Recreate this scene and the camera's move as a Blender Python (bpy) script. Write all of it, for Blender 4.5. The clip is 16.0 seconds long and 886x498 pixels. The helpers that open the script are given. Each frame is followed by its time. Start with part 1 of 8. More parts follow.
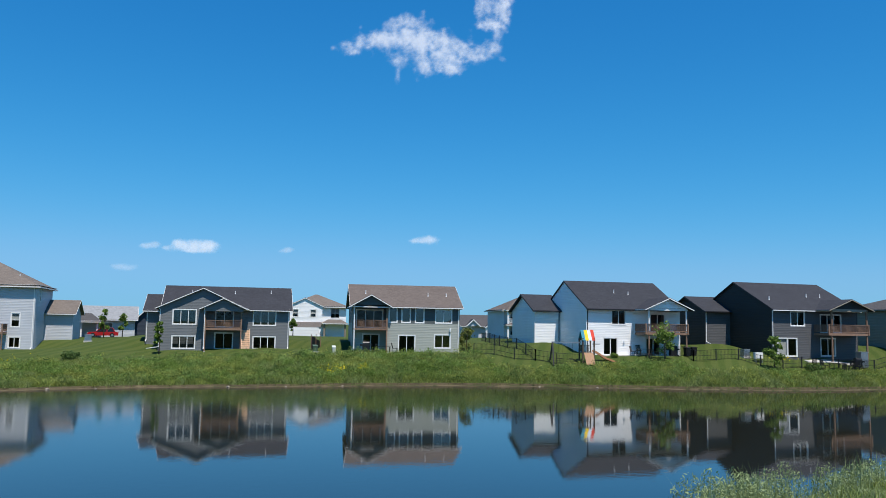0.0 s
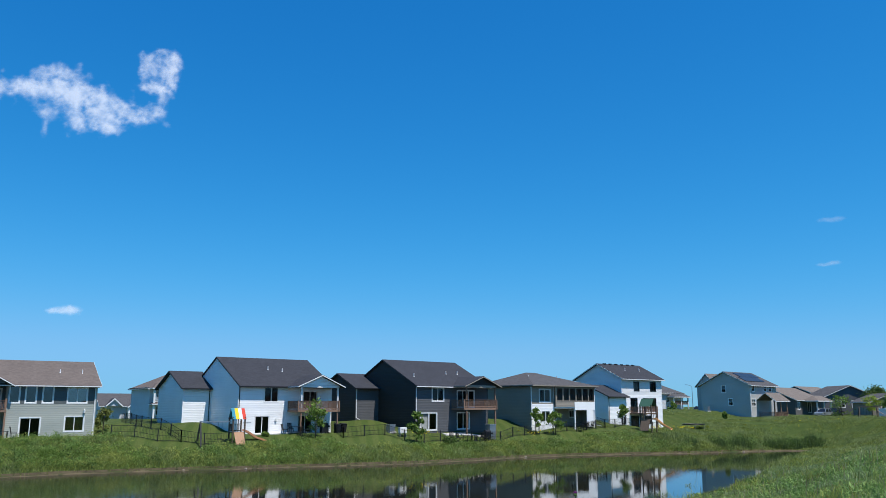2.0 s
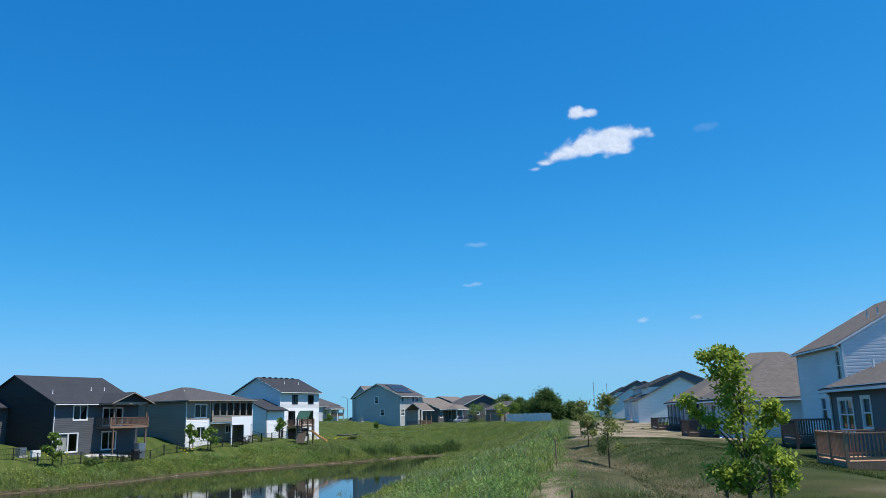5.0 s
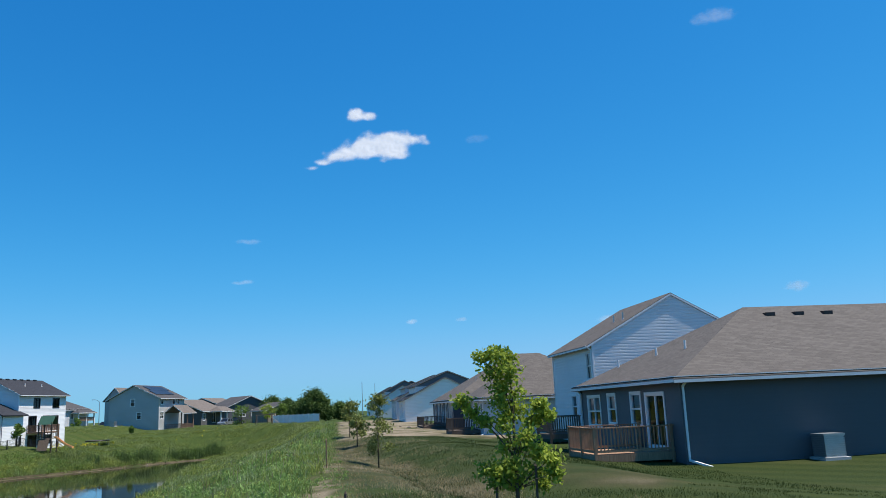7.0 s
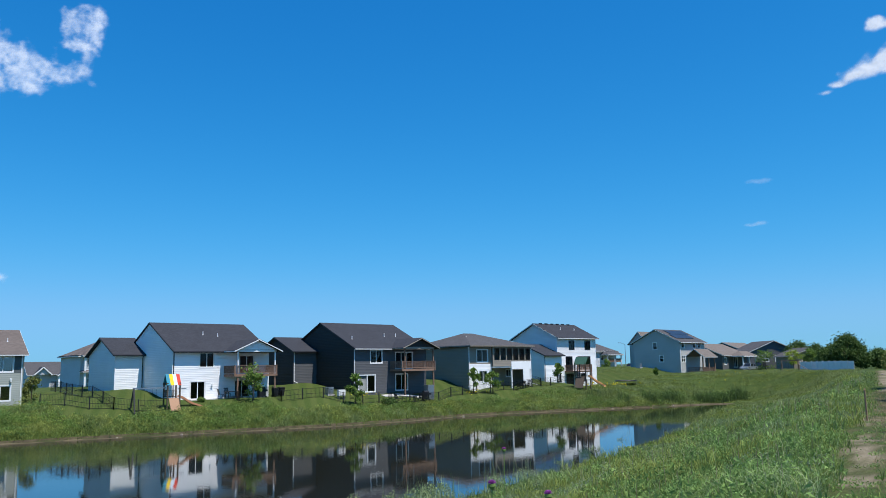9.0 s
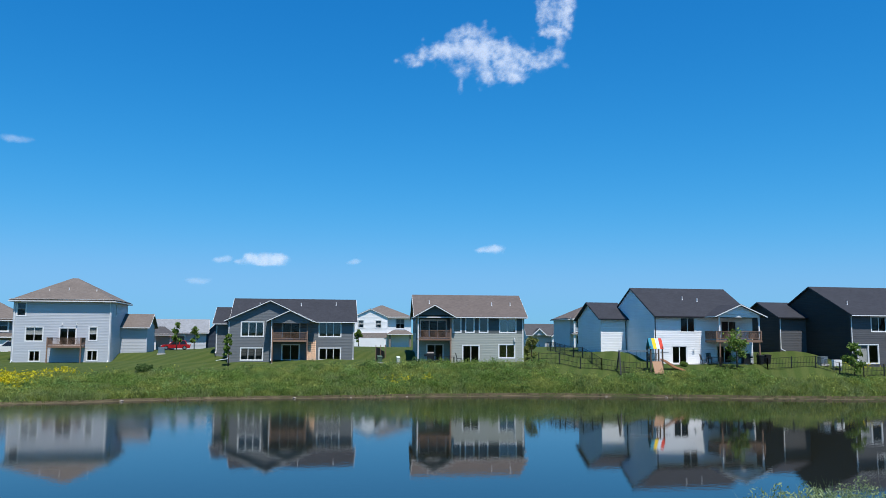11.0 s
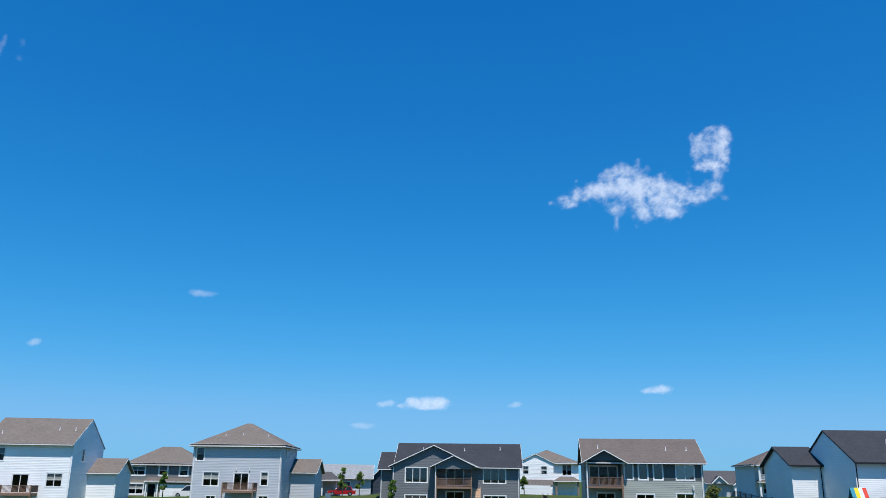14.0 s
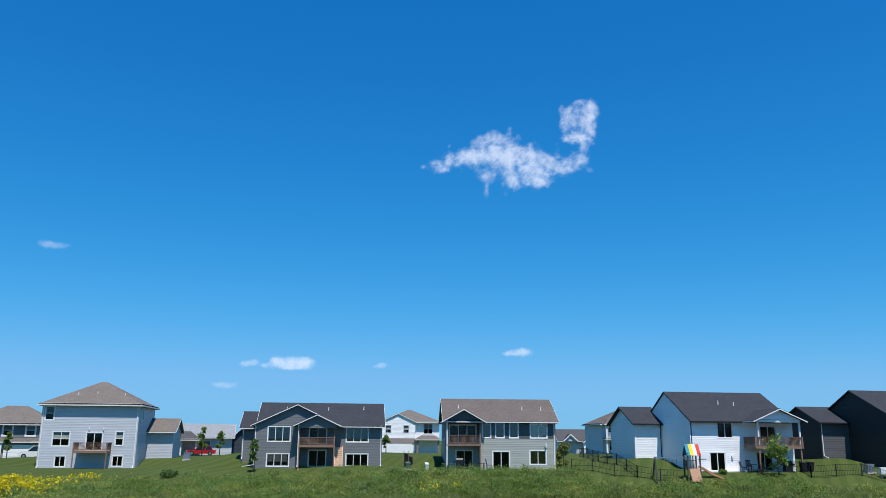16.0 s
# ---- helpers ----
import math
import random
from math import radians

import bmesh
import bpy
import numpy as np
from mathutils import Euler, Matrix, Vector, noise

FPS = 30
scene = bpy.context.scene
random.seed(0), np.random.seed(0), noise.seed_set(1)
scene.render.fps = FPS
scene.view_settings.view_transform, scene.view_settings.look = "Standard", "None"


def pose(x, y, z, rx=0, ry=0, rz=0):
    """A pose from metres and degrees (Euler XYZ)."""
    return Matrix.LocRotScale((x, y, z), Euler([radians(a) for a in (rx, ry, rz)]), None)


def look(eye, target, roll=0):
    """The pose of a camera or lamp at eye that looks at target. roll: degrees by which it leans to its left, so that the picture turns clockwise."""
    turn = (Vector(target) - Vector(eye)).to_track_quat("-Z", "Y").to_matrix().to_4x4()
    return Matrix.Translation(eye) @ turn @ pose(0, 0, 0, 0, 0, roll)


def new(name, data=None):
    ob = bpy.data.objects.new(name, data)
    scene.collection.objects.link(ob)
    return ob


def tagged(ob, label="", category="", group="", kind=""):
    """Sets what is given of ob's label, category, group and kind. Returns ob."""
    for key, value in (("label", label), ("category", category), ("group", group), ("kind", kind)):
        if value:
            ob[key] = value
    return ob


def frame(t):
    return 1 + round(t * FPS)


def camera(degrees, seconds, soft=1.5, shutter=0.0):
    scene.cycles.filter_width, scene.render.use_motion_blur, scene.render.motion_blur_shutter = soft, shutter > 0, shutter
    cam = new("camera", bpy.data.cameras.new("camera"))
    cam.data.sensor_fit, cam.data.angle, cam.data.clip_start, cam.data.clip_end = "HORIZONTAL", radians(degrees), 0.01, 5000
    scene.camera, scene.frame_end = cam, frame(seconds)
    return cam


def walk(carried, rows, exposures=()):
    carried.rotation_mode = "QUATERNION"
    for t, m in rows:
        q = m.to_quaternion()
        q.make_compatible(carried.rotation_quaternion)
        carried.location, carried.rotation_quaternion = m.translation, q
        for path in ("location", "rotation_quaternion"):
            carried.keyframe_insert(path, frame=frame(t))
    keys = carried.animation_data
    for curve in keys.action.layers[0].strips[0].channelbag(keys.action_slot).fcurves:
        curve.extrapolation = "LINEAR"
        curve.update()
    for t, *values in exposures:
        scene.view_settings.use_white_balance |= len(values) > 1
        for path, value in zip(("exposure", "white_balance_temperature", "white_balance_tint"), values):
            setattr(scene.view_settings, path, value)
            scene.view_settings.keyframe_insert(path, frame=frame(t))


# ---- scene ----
import itertools

cam = camera(57.32, 16.0, soft=0.85)
# seconds, x, y, z, yaw, pitch, roll
ROWS = [
    (0.00, -0.15, -0.22, 5.99, 0.00, 5.38, -0.94),
    (0.50, 0.36, -0.69, 6.01, -8.05, 5.72, -0.82),
    (1.00, 0.30, -0.81, 5.98, -14.77, 7.16, -0.55),
    (1.50, 0.01, -0.43, 5.94, -19.87, 9.26, -0.40),
    (2.00, 0.26, -0.05, 6.00, -23.79, 10.97, -0.11),
    (2.50, 0.44, 0.05, 6.01, -27.79, 11.58, 0.26),
    (3.00, 0.38, -0.19, 5.95, -31.88, 11.59, 0.65),
    (3.50, 0.21, -0.35, 5.96, -35.86, 11.55, 0.89),
    (4.00, 0.06, -0.41, 5.98, -39.67, 11.54, 1.11),
    (4.50, -0.05, -0.50, 5.97, -43.62, 11.57, 1.42),
    (5.00, -0.15, -0.61, 5.95, -47.54, 11.59, 1.68),
    (5.20, -0.10, -0.63, 5.96, -49.06, 11.56, 1.82),
    (5.70, -0.06, -0.57, 5.96, -54.58, 11.47, 2.04),
    (6.25, 0.02, -0.42, 5.97, -61.47, 11.25, 2.36),
    (6.80, 0.10, -0.27, 5.98, -64.54, 11.04, 2.55),
    (7.30, 0.14, -0.21, 5.98, -59.98, 11.00, 2.45),
    (7.50, 0.10, -0.23, 6.04, -56.24, 11.06, 2.23),
    (8.00, 0.35, 0.05, 6.08, -43.31, 11.58, 2.01),
    (8.50, 0.32, -0.07, 6.00, -33.10, 10.79, 1.64),
    (9.00, 0.43, -0.02, 5.97, -28.18, 8.29, 1.02),
    (9.50, 0.46, 0.11, 6.04, -21.35, 6.71, 0.56),
    (9.70, 0.30, 0.11, 6.15, -17.90, 6.34, -0.13),
    (10.20, 0.30, 0.11, 6.12, -10.33, 5.89, -0.40),
    (10.75, 0.29, 0.11, 6.07, -0.70, 5.89, -0.42),
    (11.30, 0.27, 0.11, 6.01, 11.51, 6.31, -0.26),
    (11.80, 0.27, 0.11, 5.99, 25.93, 6.95, -0.03),
    (12.00, 0.26, 0.17, 6.00, 32.46, 7.54, 0.16),
    (12.20, 0.15, 0.30, 6.00, 36.20, 8.46, 0.06),
    (12.50, -0.10, 0.64, 6.02, 37.18, 10.71, -0.31),
    (13.00, -0.24, 1.00, 6.03, 31.65, 14.46, -0.87),
    (13.50, -0.19, 1.16, 6.04, 24.31, 16.42, -1.04),
    (14.00, -0.15, 0.91, 6.04, 16.12, 15.86, -0.72),
    (14.50, 0.09, 0.34, 6.00, 8.16, 14.67, -0.33),
    (15.00, -0.20, 0.10, 5.99, 2.80, 13.70, -0.01),
    (15.50, -0.29, -0.19, 5.97, 1.55, 13.31, 0.06),
    (16.00, 0.05, 0.10, 5.97, 6.66, 13.25, -0.46),
]
walk(cam, [(t, pose(x, y, z, 0, 0, yaw) @ pose(0, 0, 0, pitch) @ pose(0, 0, 0, 0, roll) @ pose(0, 0, 0, 90)) for t, x, y, z, yaw, pitch, roll in ROWS],
     exposures=((0.0, 0.17, 6900, 10), (1.0, 0.19, 6850, 10), (2.0, 0.22, 6600, 10), (3.5, 0.27, 6520, 10), (5.0, 0.30, 6650, 10), (7.5, 0.30, 6900, 10), (8.5, 0.27, 6550, 10), (9.0, 0.25, 6550, 10), (10.5, 0.19, 6520, 10), (12.0, 0.15, 6500, 10), (16.0, 0.16, 6500, 10)))

# ---- world and sun ----
SUN_AZ, SUN_EL = math.atan2(0.44, -0.90), radians(67.5)   # clockwise from +y; behind the camera and to its right
SUN_DIR = Vector((math.sin(SUN_AZ) * math.cos(SUN_EL), math.cos(SUN_AZ) * math.cos(SUN_EL), math.sin(SUN_EL)))
world = bpy.data.worlds.new("sky")
scene.world = world
world.use_nodes = True
wn = world.node_tree.nodes
wl = world.node_tree.links
sky = wn.new("ShaderNodeTexSky")
sky.sky_type = "NISHITA"
sky.sun_disc = False
sky.sun_elevation, sky.sun_rotation = SUN_EL, SUN_AZ
sky.altitude, sky.air_density, sky.dust_density, sky.ozone_density = 300, 1.0, 0.1, 3.0
SKY = 0.11
split, join = wn.new("ShaderNodeSeparateColor"), wn.new("ShaderNodeCombineColor")
wl.new(sky.outputs[0], split.inputs[0])
for i, (gain, power, cap, soft) in enumerate(((0.80, 2.1, 0.185, 0.16), (0.735, 0.953, 0.475, 0.30), (0.95, 0.67, 0.84, 0.25))):   # a deep, clear summer blue, paler towards the horizon
    p, k, c = wn.new("ShaderNodeMath"), wn.new("ShaderNodeMath"), wn.new("ShaderNodeMath")
    p.operation, k.operation, c.operation = "POWER", "MULTIPLY", "SMOOTH_MIN"
    p.inputs[1].default_value, k.inputs[1].default_value = power, gain * SKY ** (power - 1)
    c.inputs[1].default_value, c.inputs[2].default_value = cap / SKY, soft / SKY
    wl.new(split.outputs[i], p.inputs[0])
    wl.new(p.outputs[0], k.inputs[0])
    wl.new(k.outputs[0], c.inputs[0])
    wl.new(c.outputs[0], join.inputs[i])
wl.new(join.outputs[0], wn["Background"].inputs[0])
wn["Background"].inputs[1].default_value = SKY
sun = new("sun", bpy.data.lights.new("sun", "SUN"))
sun.data.energy, sun.data.angle, sun.data.color = 5.0, radians(0.55), (1.0, 0.972, 0.94)
sun.matrix_world = look(SUN_DIR * 100, (0, 0, 0))


# ---- materials ----
def material(name, rough=0.8, metal=0.0):
    m = bpy.data.materials.new(name)
    m.use_nodes = True
    b = m.node_tree.nodes["Principled BSDF"]
    b.inputs["Roughness"].default_value, b.inputs["Metallic"].default_value = rough, metal
    b.inputs["Specular IOR Level"].default_value = 0.5 if rough < 0.5 else 0.12
    return m, m.node_tree.nodes, m.node_tree.links, b


def noise_node(n, l, scale, detail=4.0, coord=None, rough=0.55):
    t = n.new("ShaderNodeTexNoise")
    t.inputs["Scale"].default_value, t.inputs["Detail"].default_value, t.inputs["Roughness"].default_value = scale, detail, rough
    if coord:
        l.new(coord, t.inputs["Vector"])
    return t


def ramp(n, l, src, stops):
    r = n.new("ShaderNodeValToRGB")
    while len(r.color_ramp.elements) < len(stops):
        r.color_ramp.elements.new(0.5)
    for e, (p, c) in zip(r.color_ramp.elements, stops):
        e.position, e.color = p, (*c, 1)
    l.new(src, r.inputs[0])
    return r.outputs[0]


def mixed(n, l, fac, a, b, mode="MIX"):
    x = n.new("ShaderNodeMix")
    x.data_type, x.blend_type = "RGBA", mode
    for sock, v in ((x.inputs[0], fac), (x.inputs[6], a), (x.inputs[7], b)):
        if isinstance(v, bpy.types.NodeSocket):
            l.new(v, sock)
        elif isinstance(v, (int, float)):
            sock.default_value = v
        else:
            sock.default_value = (*v, 1)
    return x.outputs[2]


def bumped(n, l, b, height, strength=0.3, dist=0.02):
    k = n.new("ShaderNodeBump")
    k.inputs["Strength"].default_value, k.inputs["Distance"].default_value = strength, dist
    l.new(height, k.inputs["Height"])
    l.new(k.outputs[0], b.inputs["Normal"])


def tone(c, k):
    return tuple(min(1.0, v * k) for v in c)


def plain(name, c, rough=0.6, metal=0.0, vary=0.12, scale=3.0, fine=40.0, bump=0.1):
    """A paint, metal or plastic with stains at one scale and grain at another."""
    m, n, l, b = material(name, rough, metal)
    co = n.new("ShaderNodeTexCoord").outputs["Object"]
    a = noise_node(n, l, scale, 5, co)
    g = noise_node(n, l, fine, 3, co)
    col = ramp(n, l, a.outputs[0], ((0.3, tone(c, 1 - vary)), (0.7, tone(c, 1 + vary))))
    col = mixed(n, l, 0.35, col, mixed(n, l, g.outputs[0], tone(c, 1 - vary), tone(c, 1 + vary)))
    l.new(col, b.inputs["Base Color"])
    if bump:
        bumped(n, l, b, g.outputs[0], bump, 0.005)
    return m


def siding_mat(name, c):
    """Vinyl lap siding: faint streaks along the boards and dirt in patches."""
    m, n, l, b = material(name, 0.55)
    uv = n.new("ShaderNodeUVMap").outputs[0]
    mp = n.new("ShaderNodeMapping")
    mp.inputs["Scale"].default_value = (0.25, 9.0, 1.0)
    l.new(uv, mp.inputs[0])
    s = noise_node(n, l, 1.0, 3, mp.outputs[0])
    d = noise_node(n, l, 0.35, 4, uv)
    col = mixed(n, l, s.outputs[0], tone(c, 0.9), tone(c, 1.08))
    col = mixed(n, l, 0.4, col, ramp(n, l, d.outputs[0], ((0.35, tone(c, 0.88)), (0.65, tone(c, 1.06)))))
    l.new(col, b.inputs["Base Color"])
    g = noise_node(n, l, 60, 2, mp.outputs[0])
    bumped(n, l, b, g.outputs[0], 0.08, 0.004)
    return m


def shingle_mat(name, c):
    """Asphalt shingles: staggered tabs of uneven tone, granules."""
    m, n, l, b = material(name, 0.92)
    uv = n.new("ShaderNodeUVMap").outputs[0]
    br = n.new("ShaderNodeTexBrick")
    br.offset, br.squash = 0.37, 1.0
    br.inputs["Color1"].default_value, br.inputs["Color2"].default_value = (*tone(c, 0.72), 1), (*tone(c, 1.28), 1)
    br.inputs["Mortar"].default_value = (*tone(c, 0.45), 1)
    br.inputs["Scale"].default_value, br.inputs["Mortar Size"].default_value = 1.0, 0.008
    br.inputs["Brick Width"].default_value, br.inputs["Row Height"].default_value = 0.33, 0.145
    l.new(uv, br.inputs["Vector"])
    a = noise_node(n, l, 0.5, 5, uv)
    g = noise_node(n, l, 90, 2, uv)
    col = mixed(n, l, 0.42, br.outputs[0], ramp(n, l, a.outputs[0], ((0.3, tone(c, 0.8)), (0.7, tone(c, 1.15)))))
    col = mixed(n, l, 0.25, col, mixed(n, l, g.outputs[0], tone(c, 0.6), tone(c, 1.4)))
    l.new(col, b.inputs["Base Color"])
    bumped(n, l, b, br.outputs[1], 0.6, -0.02)
    return m


def wood_mat(name, c, rough=0.75):
    m, n, l, b = material(name, rough)
    co = n.new("ShaderNodeTexCoord").outputs["Object"]
    mp = n.new("ShaderNodeMapping")
    mp.inputs["Scale"].default_value = (14, 14, 1.2)
    l.new(co, mp.inputs[0])
    a = noise_node(n, l, 1.5, 5, mp.outputs[0])
    o = n.new("ShaderNodeObjectInfo")
    col = ramp(n, l, a.outputs[0], ((0.3, tone(c, 0.65)), (0.55, c), (0.8, tone(c, 1.25))))
    col = mixed(n, l, 0.3, col, mixed(n, l, o.outputs["Random"], tone(c, 0.7), tone(c, 1.3)))
    l.new(col, b.inputs["Base Color"])
    bumped(n, l, b, a.outputs[0], 0.3, 0.01)
    return m


def glass_mat(name, tint, gloss):
    """Window glass: mirrors the sky, lets the dark rooms show."""
    m, n, l, b = material(name)
    tr, gl, mx, fr = n.new("ShaderNodeBsdfTransparent"), n.new("ShaderNodeBsdfGlossy"), n.new("ShaderNodeMixShader"), n.new("ShaderNodeFresnel")
    tr.inputs[0].default_value = (*tint, 1)
    gl.inputs["Roughness"].default_value = 0.02
    fr.inputs[0].default_value = gloss
    l.new(fr.outputs[0], mx.inputs[0])
    l.new(tr.outputs[0], mx.inputs[1])
    l.new(gl.outputs[0], mx.inputs[2])
    l.new(mx.outputs[0], n["Material Output"].inputs[0])
    return m


def leaf_mat(name, dark, light, island=True, trans=0.35):
    m, n, l, b = material(name, 0.6)
    g = n.new("ShaderNodeNewGeometry")
    co = n.new("ShaderNodeTexCoord").outputs["Object"]
    a = noise_node(n, l, 0.6, 3, co)
    f = g.outputs["Random Per Island"] if island else a.outputs[0]
    col = mixed(n, l, f, dark, light)
    col = mixed(n, l, 0.4, col, ramp(n, l, a.outputs[0], ((0.3, dark), (0.7, light))))
    l.new(col, b.inputs["Base Color"])
    t = n.new("ShaderNodeBsdfTranslucent")
    l.new(col, t.inputs[0])
    mx = n.new("ShaderNodeMixShader")
    mx.inputs[0].default_value = trans
    l.new(b.outputs[0], mx.inputs[1])
    l.new(t.outputs[0], mx.inputs[2])
    l.new(mx.outputs[0], n["Material Output"].inputs[0])
    return m


M = {}
# the charcoal house's one siding has two copies: darker as shaded, lighter as sunlit
for key, c in (("white", (0.89, 0.89, 0.885)), ("pale", (0.76, 0.755, 0.75)), ("greyblue", (0.52, 0.54, 0.57)), ("slate", (0.175, 0.185, 0.192)), ("charcoal", (0.050, 0.045, 0.040)), ("charcoal_lit", (0.112, 0.114, 0.12)),
               ("sage", (0.39, 0.405, 0.36)), ("teal", (0.11, 0.125, 0.125)), ("mid", (0.32, 0.28, 0.23)), ("warm", (0.135, 0.132, 0.128)), ("navy", (0.045, 0.058, 0.08)),
               ("greige", (0.46, 0.46, 0.44)), ("steel", (0.115, 0.118, 0.126)), ("light", (0.55, 0.57, 0.60)), ("wrap", (0.88, 0.85, 0.81))):
    M[key] = siding_mat("siding_" + key, c)
for key, c in (("brown", (0.165, 0.14, 0.122)), ("tan", (0.128, 0.114, 0.102)), ("dark", (0.044, 0.046, 0.054)), ("rust", (0.135, 0.112, 0.10)), ("ash", (0.085, 0.082, 0.084)), ("cool", (0.26, 0.27, 0.28))):
    M["roof_" + key] = shingle_mat("shingles_" + key, c)
M["trim"] = plain("white_trim", (0.78, 0.78, 0.77), 0.5, vary=0.05)
M["black"] = plain("black_metal", (0.02, 0.02, 0.022), 0.45, 0.3)
M["concrete"] = plain("concrete", (0.48, 0.46, 0.43), 0.9, vary=0.18, bump=0.4)
M["deck"] = wood_mat("weathered_deck_wood", (0.27, 0.17, 0.12))
M["greydeck"] = wood_mat("grey_brown_deck_wood", (0.13, 0.10, 0.08))
M["cedar"] = wood_mat("cedar_wood", (0.37, 0.22, 0.135))
M["newwood"] = wood_mat("pale_new_wood", (0.72, 0.50, 0.34))
M["glass"] = glass_mat("window_glass", (0.42, 0.47, 0.5), 1.45)
M["paleglass"] = glass_mat("pale_window_glass", (0.52, 0.6, 0.63), 2.8)
M["skyglass"] = glass_mat("coated_window_glass", (0.38, 0.44, 0.5), 2.0)
# dark grey stands in for the shade inside the rooms
M["room"] = plain("room_dark", (0.10, 0.10, 0.105), 0.9)
M["blind"] = plain("white_blind", (0.72, 0.72, 0.70), 0.8)
M["metal"] = plain("galvanised_metal", (0.45, 0.46, 0.47), 0.4, 0.8)
M["stone"] = plain("rough_stone", (0.24, 0.205, 0.165), 0.9, vary=0.35, scale=2.0, fine=12, bump=0.6)
M["brick"] = plain("brown_brick", (0.40, 0.33, 0.30), 0.9, vary=0.3, scale=8, bump=0.4)
M["bark"] = plain("bark", (0.11, 0.085, 0.065), 0.95, vary=0.35, scale=6, fine=30, bump=0.8)
M["rubber"] = plain("black_rubber", (0.02, 0.02, 0.02), 0.8)


# ---- mesh building ----
class Geo:
    """Collects faces in metres and makes one mesh of them, with a metric UV on each face."""

    def __init__(self):
        self.v, self.f = [], []

    def poly(self, *pts):
        k = len(self.v)
        self.v += [tuple(p) for p in pts]
        self.f.append(tuple(range(k, k + len(pts))))

    def box(self, x0, y0, z0, x1, y1, z1):
        x0, x1, y0, y1, z0, z1 = min(x0, x1), max(x0, x1), min(y0, y1), max(y0, y1), min(z0, z1), max(z0, z1)
        k = len(self.v)
        self.v += [(x, y, z) for z in (z0, z1) for y in (y0, y1) for x in (x0, x1)]
        self.f += [tuple(k + i for i in q) for q in ((0, 2, 3, 1), (4, 5, 7, 6), (0, 1, 5, 4), (2, 6, 7, 3), (0, 4, 6, 2), (1, 3, 7, 5))]

    def slab(self, pts, down):
        """A sheet with thickness, its top face given counter-clockwise from above."""
        low = [(p[0], p[1], p[2] - down) for p in pts]
        self.poly(*pts)
        self.poly(*reversed(low))
        for i in range(len(pts)):
            j = (i + 1) % len(pts)
            self.poly(pts[i], low[i], low[j], pts[j])

    def beam(self, p, q, w, h=None, up=(0, 0, 1)):
        """A straight bar with a rectangular section."""
        h = w if h is None else h
        p, q = Vector(p), Vector(q)
        d = (q - p).normalized()
        s = d.cross(Vector(up))
        s = (s if s.length > 1e-4 else d.cross(Vector((1, 0, 0)))).normalized()
        t = s.cross(d).normalized()
        k = len(self.v)
        for c in (p, q):
            for a, b in ((-1, -1), (1, -1), (1, 1), (-1, 1)):
                self.v.append(tuple(c + s * (a * w / 2) + t * (b * h / 2)))
        self.f += [tuple(k + i for i in f) for f in ((3, 2, 1, 0), (4, 5, 6, 7), (0, 1, 5, 4), (1, 2, 6, 5), (2, 3, 7, 6), (3, 0, 4, 7))]

    def tube(self, pts, radii, sides=8):
        rings = []
        for i, p in enumerate(pts):
            p = Vector(p)
            d = (Vector(pts[min(i + 1, len(pts) - 1)]) - Vector(pts[max(i - 1, 0)])).normalized()
            s = d.cross(Vector((0.13, 0.97, 0.2))).normalized()
            t = d.cross(s)
            k = len(self.v)
            for j in range(sides):
                a = 2 * math.pi * j / sides
                self.v.append(tuple(p + (s * math.cos(a) + t * math.sin(a)) * radii[i]))
            rings.append(k)
        for a, b in zip(rings, rings[1:]):
            for j in range(sides):
                self.f.append((a + j, a + (j + 1) % sides, b + (j + 1) % sides, b + j))
        self.f.append(tuple(reversed(range(rings[0], rings[0] + sides))))
        self.f.append(tuple(range(rings[-1], rings[-1] + sides)))

    def mesh(self, name, mat, smooth=False, weld=False):
        me = bpy.data.meshes.new(name)
        if weld:        # shared corners become one
            seen, v, at = {}, [], []
            for p in self.v:
                k = (round(p[0], 4), round(p[1], 4), round(p[2], 4))
                if k not in seen:
                    seen[k] = len(v)
                    v.append(p)
                at.append(seen[k])
            self.v, self.f = v, [q for q in ([i for n, i in enumerate(at[j] for j in f) if i not in [at[j] for j in f][:n]] for f in self.f) if len(q) > 2]
        me.from_pydata(self.v, [], self.f)
        uv = me.uv_layers.new(name="UVMap").data
        for p in me.polygons:
            nr = p.normal
            t = Vector((-nr.y, nr.x, 0))
            t = t.normalized() if t.length > 1e-3 else Vector((1, 0, 0))
            w = nr.cross(t)
            for li in p.loop_indices:
                co = me.vertices[me.loops[li].vertex_index].co
                uv[li].uv = (co.dot(t), co.dot(w))
        me.materials.append(mat)
        if smooth:
            me.polygons.foreach_set("use_smooth", [True] * len(me.polygons))
        return me

    def obj(self, name, mat, parent=None, label="", smooth=False, weld=False):
        ob = new(name, self.mesh(name, mat, smooth, weld))
        ob.parent = parent
        return tagged(ob, label)


def thing(name, x, y, z, yaw, label, category, group="", kind=""):
    ob = new(name)
    ob.empty_display_size = 0.3
    ob.matrix_world = pose(x, y, z, 0, 0, yaw)
    return tagged(ob, label, category, group, kind)


